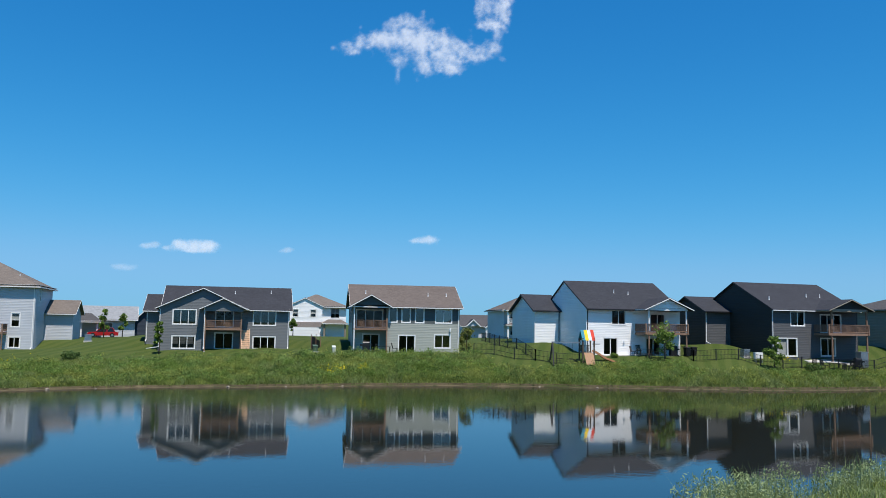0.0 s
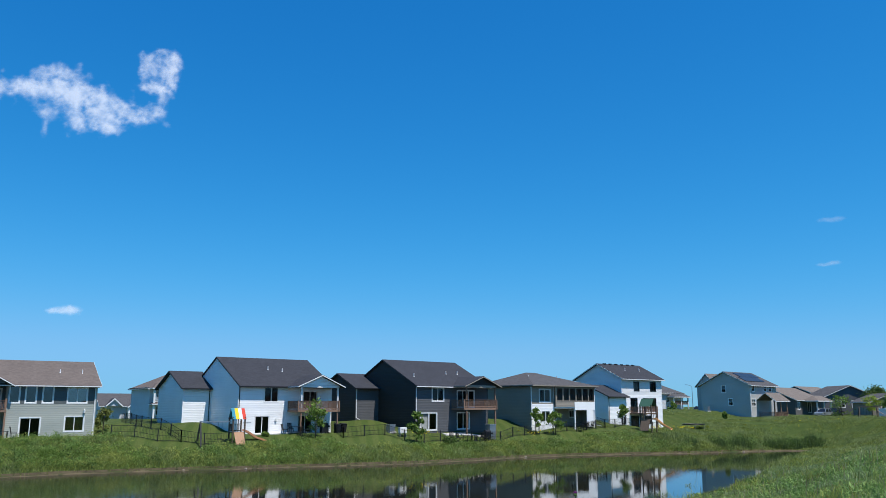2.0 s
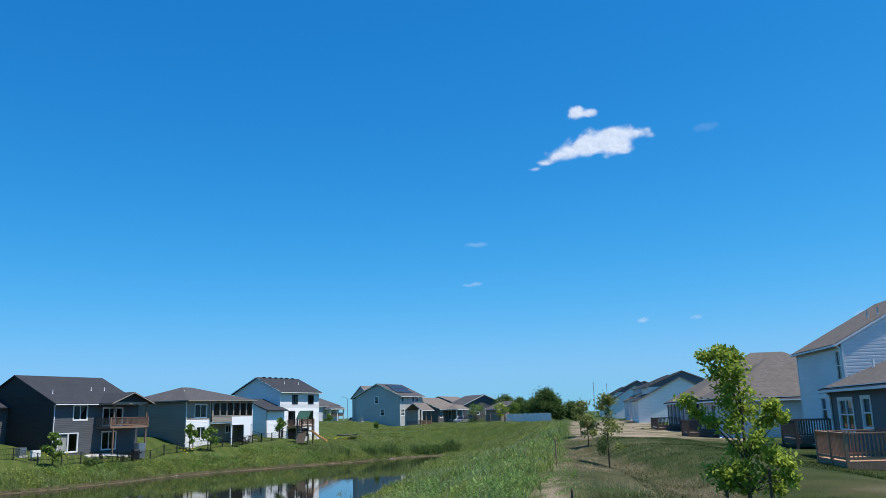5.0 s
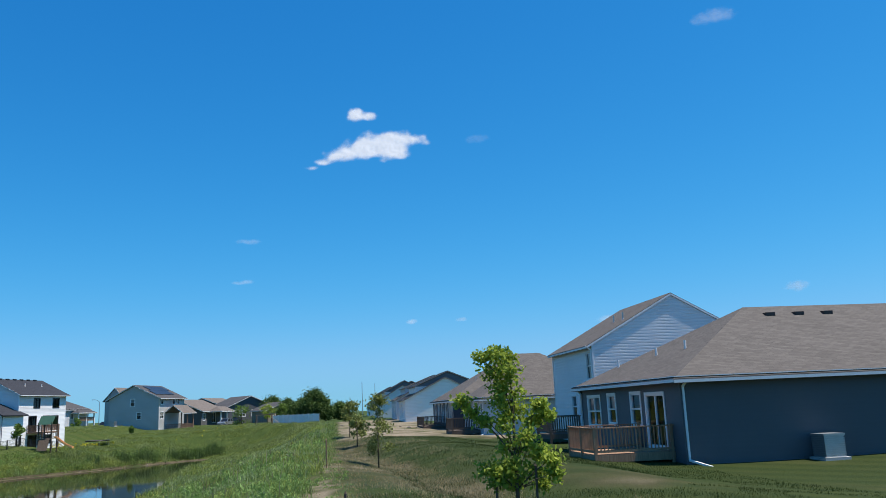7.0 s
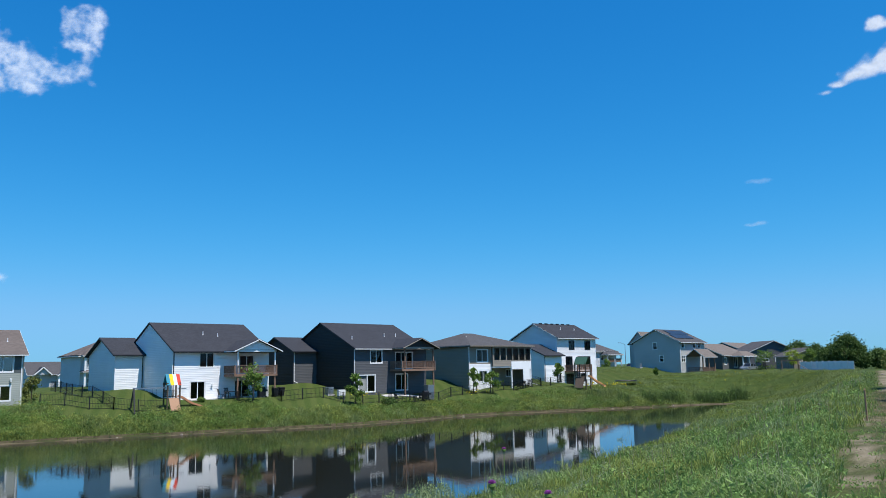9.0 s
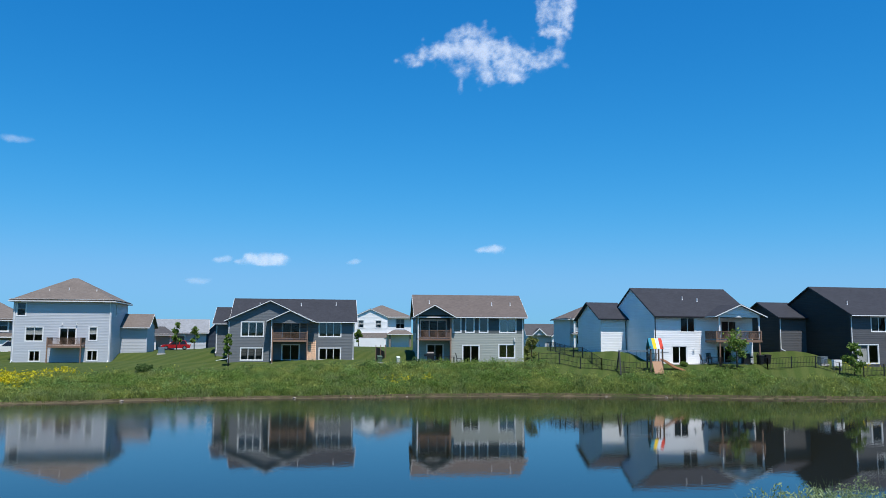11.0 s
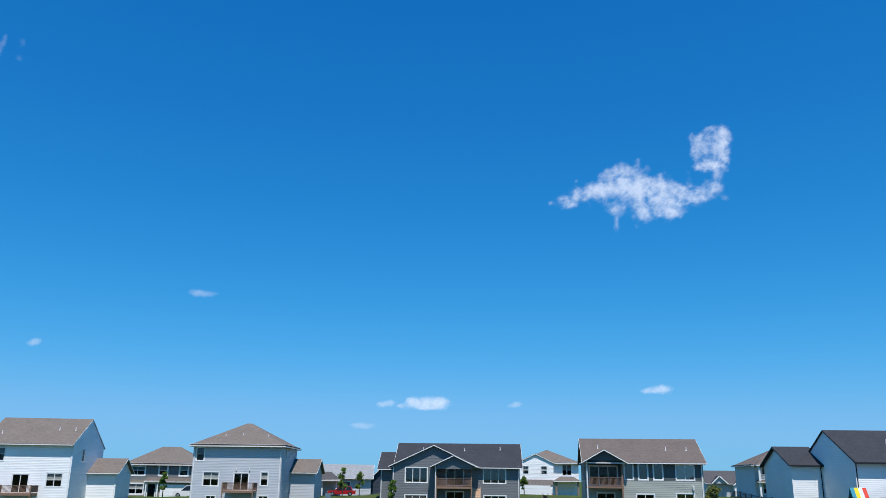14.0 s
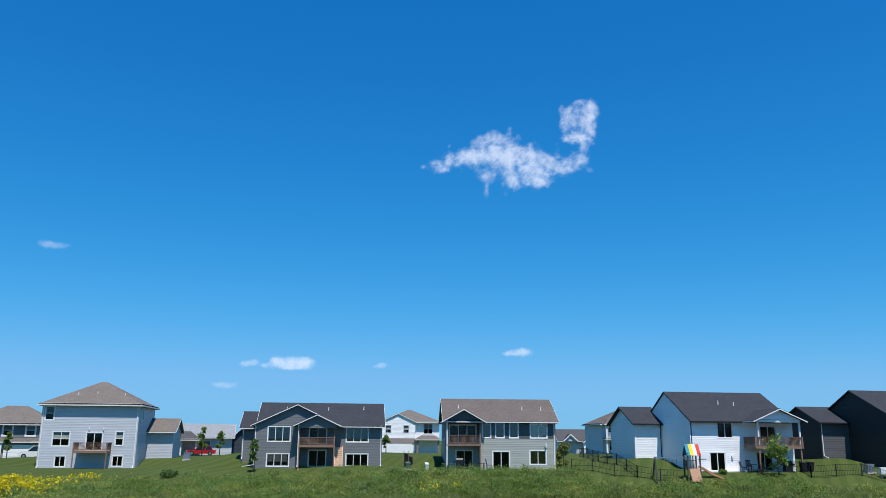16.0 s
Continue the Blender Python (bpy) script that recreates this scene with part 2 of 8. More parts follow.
# ---- the lie of the land ----
ROW = Vector((0.824, 0.566))        # the way along the berm and the near row of houses
SIDE = Vector((0.566, -0.824))      # to the right of it
SHORE = [(-70.4, 34.5), (-66.2, 45.2), (-55.8, 55.6), (-36.7, 67.8), (-24.7, 74.0), (-15.1, 76.6), (0.0, 81.3), (18.1, 83.2), (35.2, 85.3), (53.8, 90.7), (70.4, 90.4), (79.0, 89.7), (88.6, 90.0), (95.0, 88.8), (93.4, 84.8), (81.7, 76.6), (65.4, 64.8), (49.2, 52.4), (33.4, 41.9), (18.1, 32.8), (4.8, 22.8), (-11.4, 9.5), (-26.7, -5.7), (-43.8, -13.3), (-62.8, -7.6), (-74.3, 11.4)]


def rounded(pts, k=5):
    out, n = [], len(pts)
    for i in range(n):
        p0, p1, p2, p3 = (np.array(pts[(i + j) % n], float) for j in (-1, 0, 1, 2))
        for s in np.arange(k) / k:
            out.append(0.5 * (2 * p1 + (p2 - p0) * s + (2 * p0 - 5 * p1 + 4 * p2 - p3) * s * s + (3 * p1 - p0 - 3 * p2 + p3) * s ** 3))
    return np.array(out)


POND = rounded(SHORE)
POND *= 1.04 - 0.035 * np.clip((POND[:, :1] - 5) / 30, 0, 1)
WATER = -0.25       # level of the pond
POND += np.array([[0.5 * math.sin(i * 1.7) + 0.4 * math.sin(i * 0.63), 0.5 * math.cos(i * 2.3)] for i in range(len(POND))]) * 0.6


def shore_distance(x, y):
    """Metres from the water's edge, negative over the water."""
    x, y = np.atleast_1d(np.asarray(x, float)), np.atleast_1d(np.asarray(y, float))
    best = np.full(x.shape, 1e9)
    inside = np.zeros(x.shape, bool)
    for a, b in zip(POND, np.roll(POND, -1, 0)):
        d = b - a
        s = np.clip(((x - a[0]) * d[0] + (y - a[1]) * d[1]) / (d @ d), 0, 1)
        best = np.minimum(best, (x - a[0] - s * d[0]) ** 2 + (y - a[1] - s * d[1]) ** 2)
        with np.errstate(divide="ignore", invalid="ignore"):
            inside ^= ((a[1] > y) != (b[1] > y)) & (x < (b[0] - a[0]) * (y - a[1]) / (b[1] - a[1]) + a[0])
    return np.where(inside, -1, 1) * np.sqrt(best)


ANCHORS = []    # x, y, level: ground at the houses and along the berm
for s in range(-60, 221, 14):
    ANCHORS += [(*(ROW * s - SIDE * 3), 4.2), (*(ROW * s + SIDE * 2), 4.2)]
    ANCHORS += [(*(ROW * s + SIDE * 15), 3.45 + 0.007 * max(s - 30, 0)), (*(ROW * s + SIDE * 30), 3.6 + 0.007 * max(s - 30, 0))]


def stand(x, y, yaw, W, D, z, rise=1.2):
    """Records the ground round a house."""
    c, s = math.cos(radians(yaw)), math.sin(radians(yaw))
    for u, v, dz in ((0, -1, 0), (W / 2, -1, 0), (W, -1, 0), (-3, 8, rise), (W + 3, 8, rise), (0, D + 10, rise + 0.2), (W, D + 10, rise + 0.2)):
        ANCHORS.append((x + u * c - v * s, y + u * s + v * c, z + dz))


PLOTS = {  # x, y, yaw, width, depth, ground level at the front
    "white_tall": (-84.3, 85.1, 22.4, 11.2, 13.0, 1.70), "grey_hip": (-62.5, 98.6, 15.8, 11.7, 11.0, 2.12), "ranch_hip": (-104.9, 67.6, 29.0, 12.2, 18.5, 1.49),
    "slate": (-33.35, 97.0, 13.2, 14.72, 9.94, 2.72), "sage": (-10.7, 96.7, 9.0, 12.8, 11.4, 2.69), "white_wide": (16.7, 94.5, 13.9, 12.0, 13.3, 2.81),
    "charcoal": (38.3, 94.6, 16.5, 12.2, 13.6, 3.05), "porch": (57.6, 99.6, 14.0, 12.4, 12.0, 3.12), "white_black": (81.6, 111.7, 17.0, 11.2, 9.4, 2.30), "solar": (113.9, 116.6, 18.7, 10.4, 9.9, 4.05)}
for plot in PLOTS.values():
    stand(*plot)
ANCHORS += [(125, 105, 4.05), (140, 100, 4.3), (118, 88, 4.0), (150, 120, 4.2), (105, 108, 3.8), (112, 98, 3.7), (100, 100, 2.9), (122, 114, 4.1), (-157, 77, 1.1), (-148, 95, 1.0), (-125, 64, 1.8), (-85, 117, 2.6), (-77, 122, 2.7), (-54, 123, 3.3), (-47, 127, 3.5), (-24, 134, 3.5), (-17, 135, 3.6), (12, 154, 3.7), (8, 175, 3.4), (-73, 112, 2.9), (-150, 146, 0.8), (-140, 130, 0.9), (-165, 150, 0.7), (-130, 118, 1.2), (-180, 180, 0.6), (-210, 200, 0.6), (-160, 130, 0.8), (-120, 105, 1.5), (130, 158, 4.3), (157, 123, 4.3)]
ANCHOR = np.array(ANCHORS)


def along(x, y):
    return x * ROW.x + y * ROW.y, x * SIDE.x + y * SIDE.y


def swale(s):
    """Where the swale in the lawn lies, to the right of the berm."""
    return 4.4 - 0.125 * (np.clip(s, 8, 60) - 21.3)


def ground(x, y):
    """Height of the land, in metres over the water."""
    x, y = np.atleast_1d(np.asarray(x, float)), np.atleast_1d(np.asarray(y, float))
    top, wsum = np.zeros(x.shape), np.zeros(x.shape)
    for ax, ay, az in ANCHOR:
        w = 1.0 / ((x - ax) ** 2 + (y - ay) ** 2 + 12.0) ** 2
        top += w * az
        wsum += w
    far = np.hypot(x, y)
    w = 1.0 / (160.0 ** 2) ** 2 * np.clip(far / 160, 0, 1) ** 4
    top = (top + w * (4.2 - 3.2 * np.clip((-x - 70) / 60, 0, 1))) / (wsum + w)
    sd = shore_distance(x, y)
    s, l = along(x, y)
    near = np.maximum(np.clip((60 - far) / 25, 0, 1), np.clip((l + 26) / 4, 0, 1) * np.clip((s + 40) / 20, 0, 1))
    wide = 9.0 + 15.0 * np.clip((-x - 8) / 25, 0, 1) + 5.0 * np.clip((x - 55) / 20, 0, 1)
    k = np.clip(sd / (wide * (1 - near) + 15.0 * near), 0, 1)
    rise = (k * (1.35 - 0.35 * k)) * (1 - near) + k ** (1.4 + 0.6 * np.clip((s - 45) / 40, 0, 1)) * near
    roll = (0.10 + 0.08 * (y > 55)) * np.sin(x * 0.9 + 1.3 * np.sin(y * 0.37)) * np.sin(y * 0.8) * np.clip(sd / 4, 0, 1) * np.clip((25 - sd) / 10, 0, 1)
    dip = np.exp(-((l - swale(s)) / 1.7) ** 2) * np.clip((s - 12) / 8, 0, 1) * np.clip((62 - s) / 14, 0, 1)     # a swale across the lawn
    hump = np.exp(-((l - swale(s) - 4.2) / 1.8) ** 2) * np.clip((s - 14) / 8, 0, 1) * np.clip((58 - s) / 14, 0, 1)
    top = top - (0.55 * dip - 0.12 * hump) * (l > -0.8)
    return np.where(sd > 0, np.minimum(0.18, sd * 0.5) * (1 - k) + top * rise + roll + WATER * (1 - rise), np.maximum(sd * 0.35, -1.6) + WATER)


def gz(x, y):
    return float(ground(x, y)[0])


def fnoise(x, y, scale, seed=0.0):
    return np.array([noise.fractal(Vector((a * scale, b * scale, seed)), 1.0, 2.0, 4) for a, b in zip(np.ravel(x), np.ravel(y))]).reshape(np.shape(x))


def near_houses(x, y, margin):
    """1 on the mown lawns round the far houses."""
    m = np.zeros(np.shape(x))
    for hx, hy, yaw, W, D, z in PLOTS.values():
        c, s = math.cos(radians(yaw)), math.sin(radians(yaw))
        u, v = (x - hx) * c + (y - hy) * s, -(x - hx) * s + (y - hy) * c
        m = np.maximum(m, ((u > -12) & (u < W + 12) & (v > -margin)).astype(float))
    return m


def zones(x, y):
    """Mown lawn, bare soil and mud, each 0 to 1."""
    s, l = along(x, y)
    sd = shore_distance(x, y)
    wob = fnoise(x, y, 0.35, 5.0)
    lawn = np.clip(near_houses(x, y, 5.5 + 2.0 * wob), 0, 1) * (sd > 4)
    lawn = np.maximum(lawn, ((sd > 12 + 1.5 * wob) & (x < -12) & (l < -16)).astype(float))
    lawn = np.maximum(lawn, ((l > 0.6 + 0.3 * wob) & (s > -40) & (s < 58)).astype(float))
    lawn = np.maximum(lawn, ((np.hypot(x, y) > 150) & (l < -12)).astype(float))
    rag = fnoise(x, y, 2.1, 15.0) + 0.6 * fnoise(x, y, 0.8, 16.0)
    path = np.clip(1.55 - np.abs(l + 0.17 - 0.2 * np.clip((s - 10) / 8, 0, 1) + 0.06 * np.sin(s * 0.7)) / np.maximum(0.33 - 0.12 * np.clip((s - 24) / 8, 0, 1) + 0.14 * wob + 0.3 * rag, 0.05), 0, 1) * (s > -20) * np.clip((36 - s) / 10, 0, 1)
    lot = ((s > 56 + 2 * wob) & (s < 150) & (l > 0.8 + 0.5 * wob) & (l < 13)).astype(float)
    cut = np.clip(1.3 - np.abs(l - swale(s) + 0.5 * wob) / (0.6 + 0.7 * wob), 0, 0.42) * np.clip((s - 14) / 4, 0, 1) * np.clip((50 - s) / 8, 0, 1)
    worn = np.clip(1.4 - np.abs(l - 1.2 + 0.5 * wob) / (1.2 + 0.8 * wob), 0, 0.75) * np.clip((s - 19) / 5, 0, 1) * np.clip((58 - s) / 8, 0, 1)
    cut = np.maximum(cut, worn * np.clip(0.75 + 0.9 * rag, 0.15, 1))
    bald = np.clip(fnoise(x, y, 0.16, 9.0) * 1.6 - 0.3, 0, 0.42) * (l > 0.4) * (l < 9) * (s < 58) * (s > 0)
    dirt = np.clip(np.maximum(np.maximum.reduce([lot, cut, bald]) * (0.8 + 0.8 * wob), path * (0.62 + 0.5 * wob + 0.3 * rag)), 0, 1)
    mud = np.clip(1.3 - sd / 0.22, 0, 1)
    return lawn, dirt, mud


def ground_mat():
    m, n, l, b = material("ground", 0.95)
    co = n.new("ShaderNodeTexCoord").outputs["Object"]
    big, mid, fine = noise_node(n, l, 0.08, 5, co), noise_node(n, l, 0.9, 5, co), noise_node(n, l, 14, 4, co)
    wild = ramp(n, l, mid.outputs[0], ((0.25, (0.022, 0.040, 0.008)), (0.5, (0.040, 0.066, 0.014)), (0.75, (0.085, 0.105, 0.028))))
    wild = mixed(n, l, 0.4, wild, ramp(n, l, fine.outputs[0], ((0.3, (0.018, 0.034, 0.008)), (0.7, (0.09, 0.125, 0.032)))))
    lawn = ramp(n, l, big.outputs[0], ((0.3, (0.020, 0.034, 0.006)), (0.7, (0.034, 0.047, 0.011))))
    lawn = mixed(n, l, 0.45, lawn, ramp(n, l, fine.outputs[0], ((0.3, (0.010, 0.021, 0.004)), (0.7, (0.038, 0.054, 0.014)))))
    soil = ramp(n, l, mid.outputs[0], ((0.3, (0.15, 0.122, 0.082)), (0.7, (0.29, 0.248, 0.188))))
    soil = mixed(n, l, 0.4, soil, ramp(n, l, fine.outputs[0], ((0.3, (0.12, 0.098, 0.072)), (0.7, (0.40, 0.352, 0.285)))))

    def attr(name):
        a = n.new("ShaderNodeAttribute")
        a.attribute_name = name
        return a.outputs["Fac"]
    wv = n.new("ShaderNodeTexWave")      # mower stripes
    wv.inputs["Scale"].default_value, wv.inputs["Distortion"].default_value, wv.inputs["Detail"].default_value, wv.inputs["Detail Scale"].default_value = 0.2, 4.0, 2.0, 0.3
    mp = n.new("ShaderNodeMapping")
    mp.inputs["Rotation"].default_value = (0, 0, 0.25)
    l.new(co, mp.inputs[0])
    l.new(mp.outputs[0], wv.inputs[0])
    lawn = mixed(n, l, 0.14, lawn, ramp(n, l, wv.outputs[1], ((0.3, (0.028, 0.050, 0.010)), (0.7, (0.085, 0.105, 0.026)))))
    dry = noise_node(n, l, 0.35, 4, co)
    lawn = mixed(n, l, ramp(n, l, dry.outputs[0], ((0.52, (0, 0, 0)), (0.78, (0.25, 0.25, 0.25)))), lawn, (0.115, 0.10, 0.045))
    # far lawns coloured lighter, standing in for sun from behind the viewer
    frontlit = ramp(n, l, big.outputs[0], ((0.3, (0.038, 0.064, 0.012)), (0.7, (0.064, 0.090, 0.021))))
    frontlit = mixed(n, l, 0.4, frontlit, ramp(n, l, fine.outputs[0], ((0.3, (0.027, 0.048, 0.009)), (0.7, (0.085, 0.112, 0.030)))))
    frontlit = mixed(n, l, 0.25, frontlit, ramp(n, l, wv.outputs[1], ((0.3, (0.038, 0.064, 0.012)), (0.7, (0.10, 0.112, 0.032)))))
    lawn = mixed(n, l, attr("frontlit"), lawn, frontlit)
    col = mixed(n, l, attr("lawn"), wild, lawn)
    worn = ramp(n, l, attr("dirt"), ((0.35, (0.42, 0.36, 0.28)), (0.95, (1.08, 1.02, 0.94))))
    col = mixed(n, l, attr("dirt"), col, mixed(n, l, 1.0, soil, worn, "MULTIPLY"))
    col = mixed(n, l, attr("mud"), col, (0.05, 0.04, 0.026))
    l.new(col, b.inputs["Base Color"])
    bumped(n, l, b, fine.outputs[0], 0.7, 0.06)
    return m


M["ground"] = ground_mat()


def build_ground():
    rad = np.concatenate([np.arange(0.6, 14, 0.28), np.arange(14, 32, 0.5), np.arange(32, 74, 1.0), np.arange(74, 122, 0.6), np.arange(122, 220, 2.5), np.geomspace(222, 4300, 34)])
    ang = np.concatenate([np.radians(np.arange(-108, 86, 0.45)), np.radians(np.arange(86, 252, 3.0))])
    R, A = np.meshgrid(rad, ang, indexing="ij")
    X, Y = (-np.sin(A) * R).ravel(), (np.cos(A) * R).ravel()
    Z = ground(X, Y)
    nr, na = len(rad), len(ang)
    idx = np.arange(nr * na).reshape(nr, na)
    nxt = np.roll(idx, -1, 1)
    quads = np.stack([idx[:-1], nxt[:-1], nxt[1:], idx[1:]], -1).reshape(-1, 4)[:, ::-1]
    centre = len(X)
    verts = np.concatenate([np.stack([X, Y, Z], 1), [[0, 0, gz(0, 0)]]])
    fan = [(centre, int(b), int(a)) for a, b in zip(idx[0], nxt[0])]
    me = bpy.data.meshes.new("ground")
    me.from_pydata(verts.tolist(), [], quads.tolist() + [f[::-1] for f in fan])
    lawn, dirt, mud = zones(X, Y)
    # 1 on far lawns, which take the lighter sunlit colour
    frontlit = (along(X, Y)[1] < -12).astype(float)
    for name, val in (("lawn", lawn), ("frontlit", frontlit), ("dirt", dirt), ("mud", mud)):
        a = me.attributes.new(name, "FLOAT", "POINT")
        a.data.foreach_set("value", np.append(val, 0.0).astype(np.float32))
    me.polygons.foreach_set("use_smooth", [True] * len(me.polygons))
    me.materials.append(M["ground"])
    tagged(new("ground", me), "rolling land of mown lawn, wild grass and bare soil round a pond", "ground", kind="structure")


build_ground()


def build_water():
    m, n, l, b = material("pond_water", 0.022)
    b.inputs["Base Color"].default_value = (0.014, 0.015, 0.011, 1)
    b.inputs["IOR"].default_value = 1.42
    b.inputs["Specular IOR Level"].default_value = 1.0
    co = n.new("ShaderNodeTexCoord").outputs["Object"]
    w1, w2 = noise_node(n, l, 2.6, 4, co), noise_node(n, l, 0.12, 3, co)
    add = n.new("ShaderNodeMath")
    add.operation = "MULTIPLY"
    l.new(w1.outputs[0], add.inputs[0])
    l.new(w2.outputs[0], add.inputs[1])
    bumped(n, l, b, add.outputs[0], 0.07, 0.05)
    sep = n.new("ShaderNodeVectorMath")      # the breeze ruffles the far side more
    sep.operation = "DOT_PRODUCT"
    sep.inputs[1].default_value = (-0.55, 0.83, 0)
    l.new(co, sep.inputs[0])
    ruffle = n.new("ShaderNodeMapRange")
    for i, v in enumerate((38.0, 70.0, 0.025, 0.13), 1):
        ruffle.inputs[i].default_value = v
    l.new(sep.outputs["Value"], ruffle.inputs[0])
    l.new(ruffle.outputs[0], b.inputs["Roughness"])
    g = Geo()
    g.poly((-92, -30, WATER), (116, -30, WATER), (116, 116, WATER), (-92, 116, WATER))
    tagged(g.obj("water", m), "still dark green pond water mirroring the houses", "water", kind="structure")


build_water()


M["soil"] = plain("bank_soil", (0.10, 0.08, 0.048), 0.95, vary=0.4, scale=1.2, fine=9, bump=0.7)


def build_bank():
    """The low, broken edge of bare soil where the land meets the pond."""
    ring = []
    for a, b in zip(POND, np.roll(POND, -1, 0)):
        n = max(1, int(np.linalg.norm(b - a) / 0.45))
        ring += [a + (b - a) * i / n for i in range(n)]
    ring = np.array(ring)
    tan = np.roll(ring, -2, 0) - np.roll(ring, 2, 0)
    out = np.stack([tan[:, 1], -tan[:, 0]], 1) / np.linalg.norm(tan, axis=1)[:, None]
    if shore_distance(*(ring[:1] + out[:1] * 0.5).T)[0] < 0:
        out = -out
    wob = fnoise(ring[:, 0], ring[:, 1], 0.55, 61.0)
    fin = fnoise(ring[:, 0], ring[:, 1], 2.4, 62.0)
    top = ground(*(ring + out * 0.3).T) + 0.015
    rows = [(-0.30 + 0.15 * wob, np.full(len(ring), WATER - 0.12)), (-0.06 + 0.2 * fin, WATER + 0.05 + 0.05 * fin), (0.08 + 0.15 * wob, np.clip(WATER + 0.07 + 0.12 * wob + 0.06 * fin, WATER + 0.015, 9)), (0.17 + 0.12 * wob, np.maximum(top, WATER + 0.03))]
    V = np.stack([np.concatenate([ring + out * o[:, None], z[:, None]], 1) for o, z in rows], 1).reshape(-1, 3)
    n, F = len(ring), []
    for i in range(n):
        j = (i + 1) % n
        F += [(i * 4 + k, i * 4 + k + 1, j * 4 + k + 1, j * 4 + k) for k in range(3)]
    me = bpy.data.meshes.new("shore_bank")
    me.from_pydata(V.tolist(), [], F)
    me.materials.append(M["soil"])
    tagged(new("shore_bank", me), "low broken bank of bare tan soil along the pond's edge", "bank", kind="structure")


build_bank()


# ---- houses ----
def siding(g, p, du, nrm, W, z0, z1, holes=(), top=None, course=0.15, lap=0.008, thick=0.14, dutch=False):
    """A lap-sided wall from p along du. holes: (u0, z0, u1, z1). top: height over u of a gable, or None."""
    du, nrm, p = Vector(du), Vector(nrm), Vector(p)

    def at(u, z, o):
        return p + du * u + nrm * o + Vector((0, 0, z))
    zs = {z0, z1}
    k = z0
    while k < z1:
        zs.add(round(k, 4))
        k += course
    if dutch:
        zs |= {round(z + course * 0.62, 4) for z in list(zs) if z + course * 0.62 < z1}
    zs |= {round(h[i], 4) for h in holes for i in (1, 3) if z0 < h[i] < z1}
    zs = sorted(zs)
    cuts = sorted({h[i] for h in holes for i in (0, 2)})
    for a, b in zip(zs, zs[1:]):
        if b - a < 1e-4:
            continue
        mid = (a + b) / 2
        spans, cur = [], 0.0
        for h in sorted(h for h in holes if h[1] < mid < h[3]):
            spans.append((cur, h[0]))
            cur = h[2]
        spans.append((cur, W))
        spans = [(e0, e1) for s0, s1 in spans for e0, e1 in zip([s0] + [c for c in cuts if s0 + 1e-3 < c < s1 - 1e-3], [c for c in cuts if s0 + 1e-3 < c < s1 - 1e-3] + [s1])]
        base = z0 + math.floor((mid - z0) / course) * course
        fa, fb = (a - base) / course, (b - base) / course
        if dutch:       # flat face below, bevelled back to the course above
            fa, fb = max(0.0, (fa - 0.62) / 0.38), max(0.0, (fb - 0.62) / 0.38)
        oa, ob = lap * (1 - fa), lap * (1 - fb)
        for u0, u1 in spans:
            if u1 - u0 < 1e-3:
                continue
            la = lb = u0
            ra = rb = u1
            if top:
                (la, ra), (lb, rb) = top(a), top(b)
                la, lb, ra, rb = max(u0, la), max(u0, lb), min(u1, ra), min(u1, rb)
                if ra - la < 1e-3:
                    continue
                if rb < lb:
                    lb = rb = (lb + rb) / 2
            g.poly(at(la, a, oa), at(ra, a, oa), at(rb, b, ob), at(lb, b, ob))
            g.poly(at(ra, a, -thick), at(la, a, -thick), at(lb, b, -thick), at(rb, b, -thick))
            if a == zs[0] or (top and b == zs[-1]):
                g.poly(at(la, a, oa), at(la, a, -thick), at(ra, a, -thick), at(ra, a, oa))
            if abs(a - base) < 1e-4:
                g.poly(at(la, a, 0), at(ra, a, 0), at(ra, a, oa), at(la, a, oa))
    for u0, a, u1, b in holes:
        for q in ((u0, a, u1, a), (u1, a, u1, b), (u1, b, u0, b), (u0, b, u0, a)):
            g.poly(at(q[0], q[1], 0.0), at(q[2], q[3], 0.0), at(q[2], q[3], -thick), at(q[0], q[1], -thick))


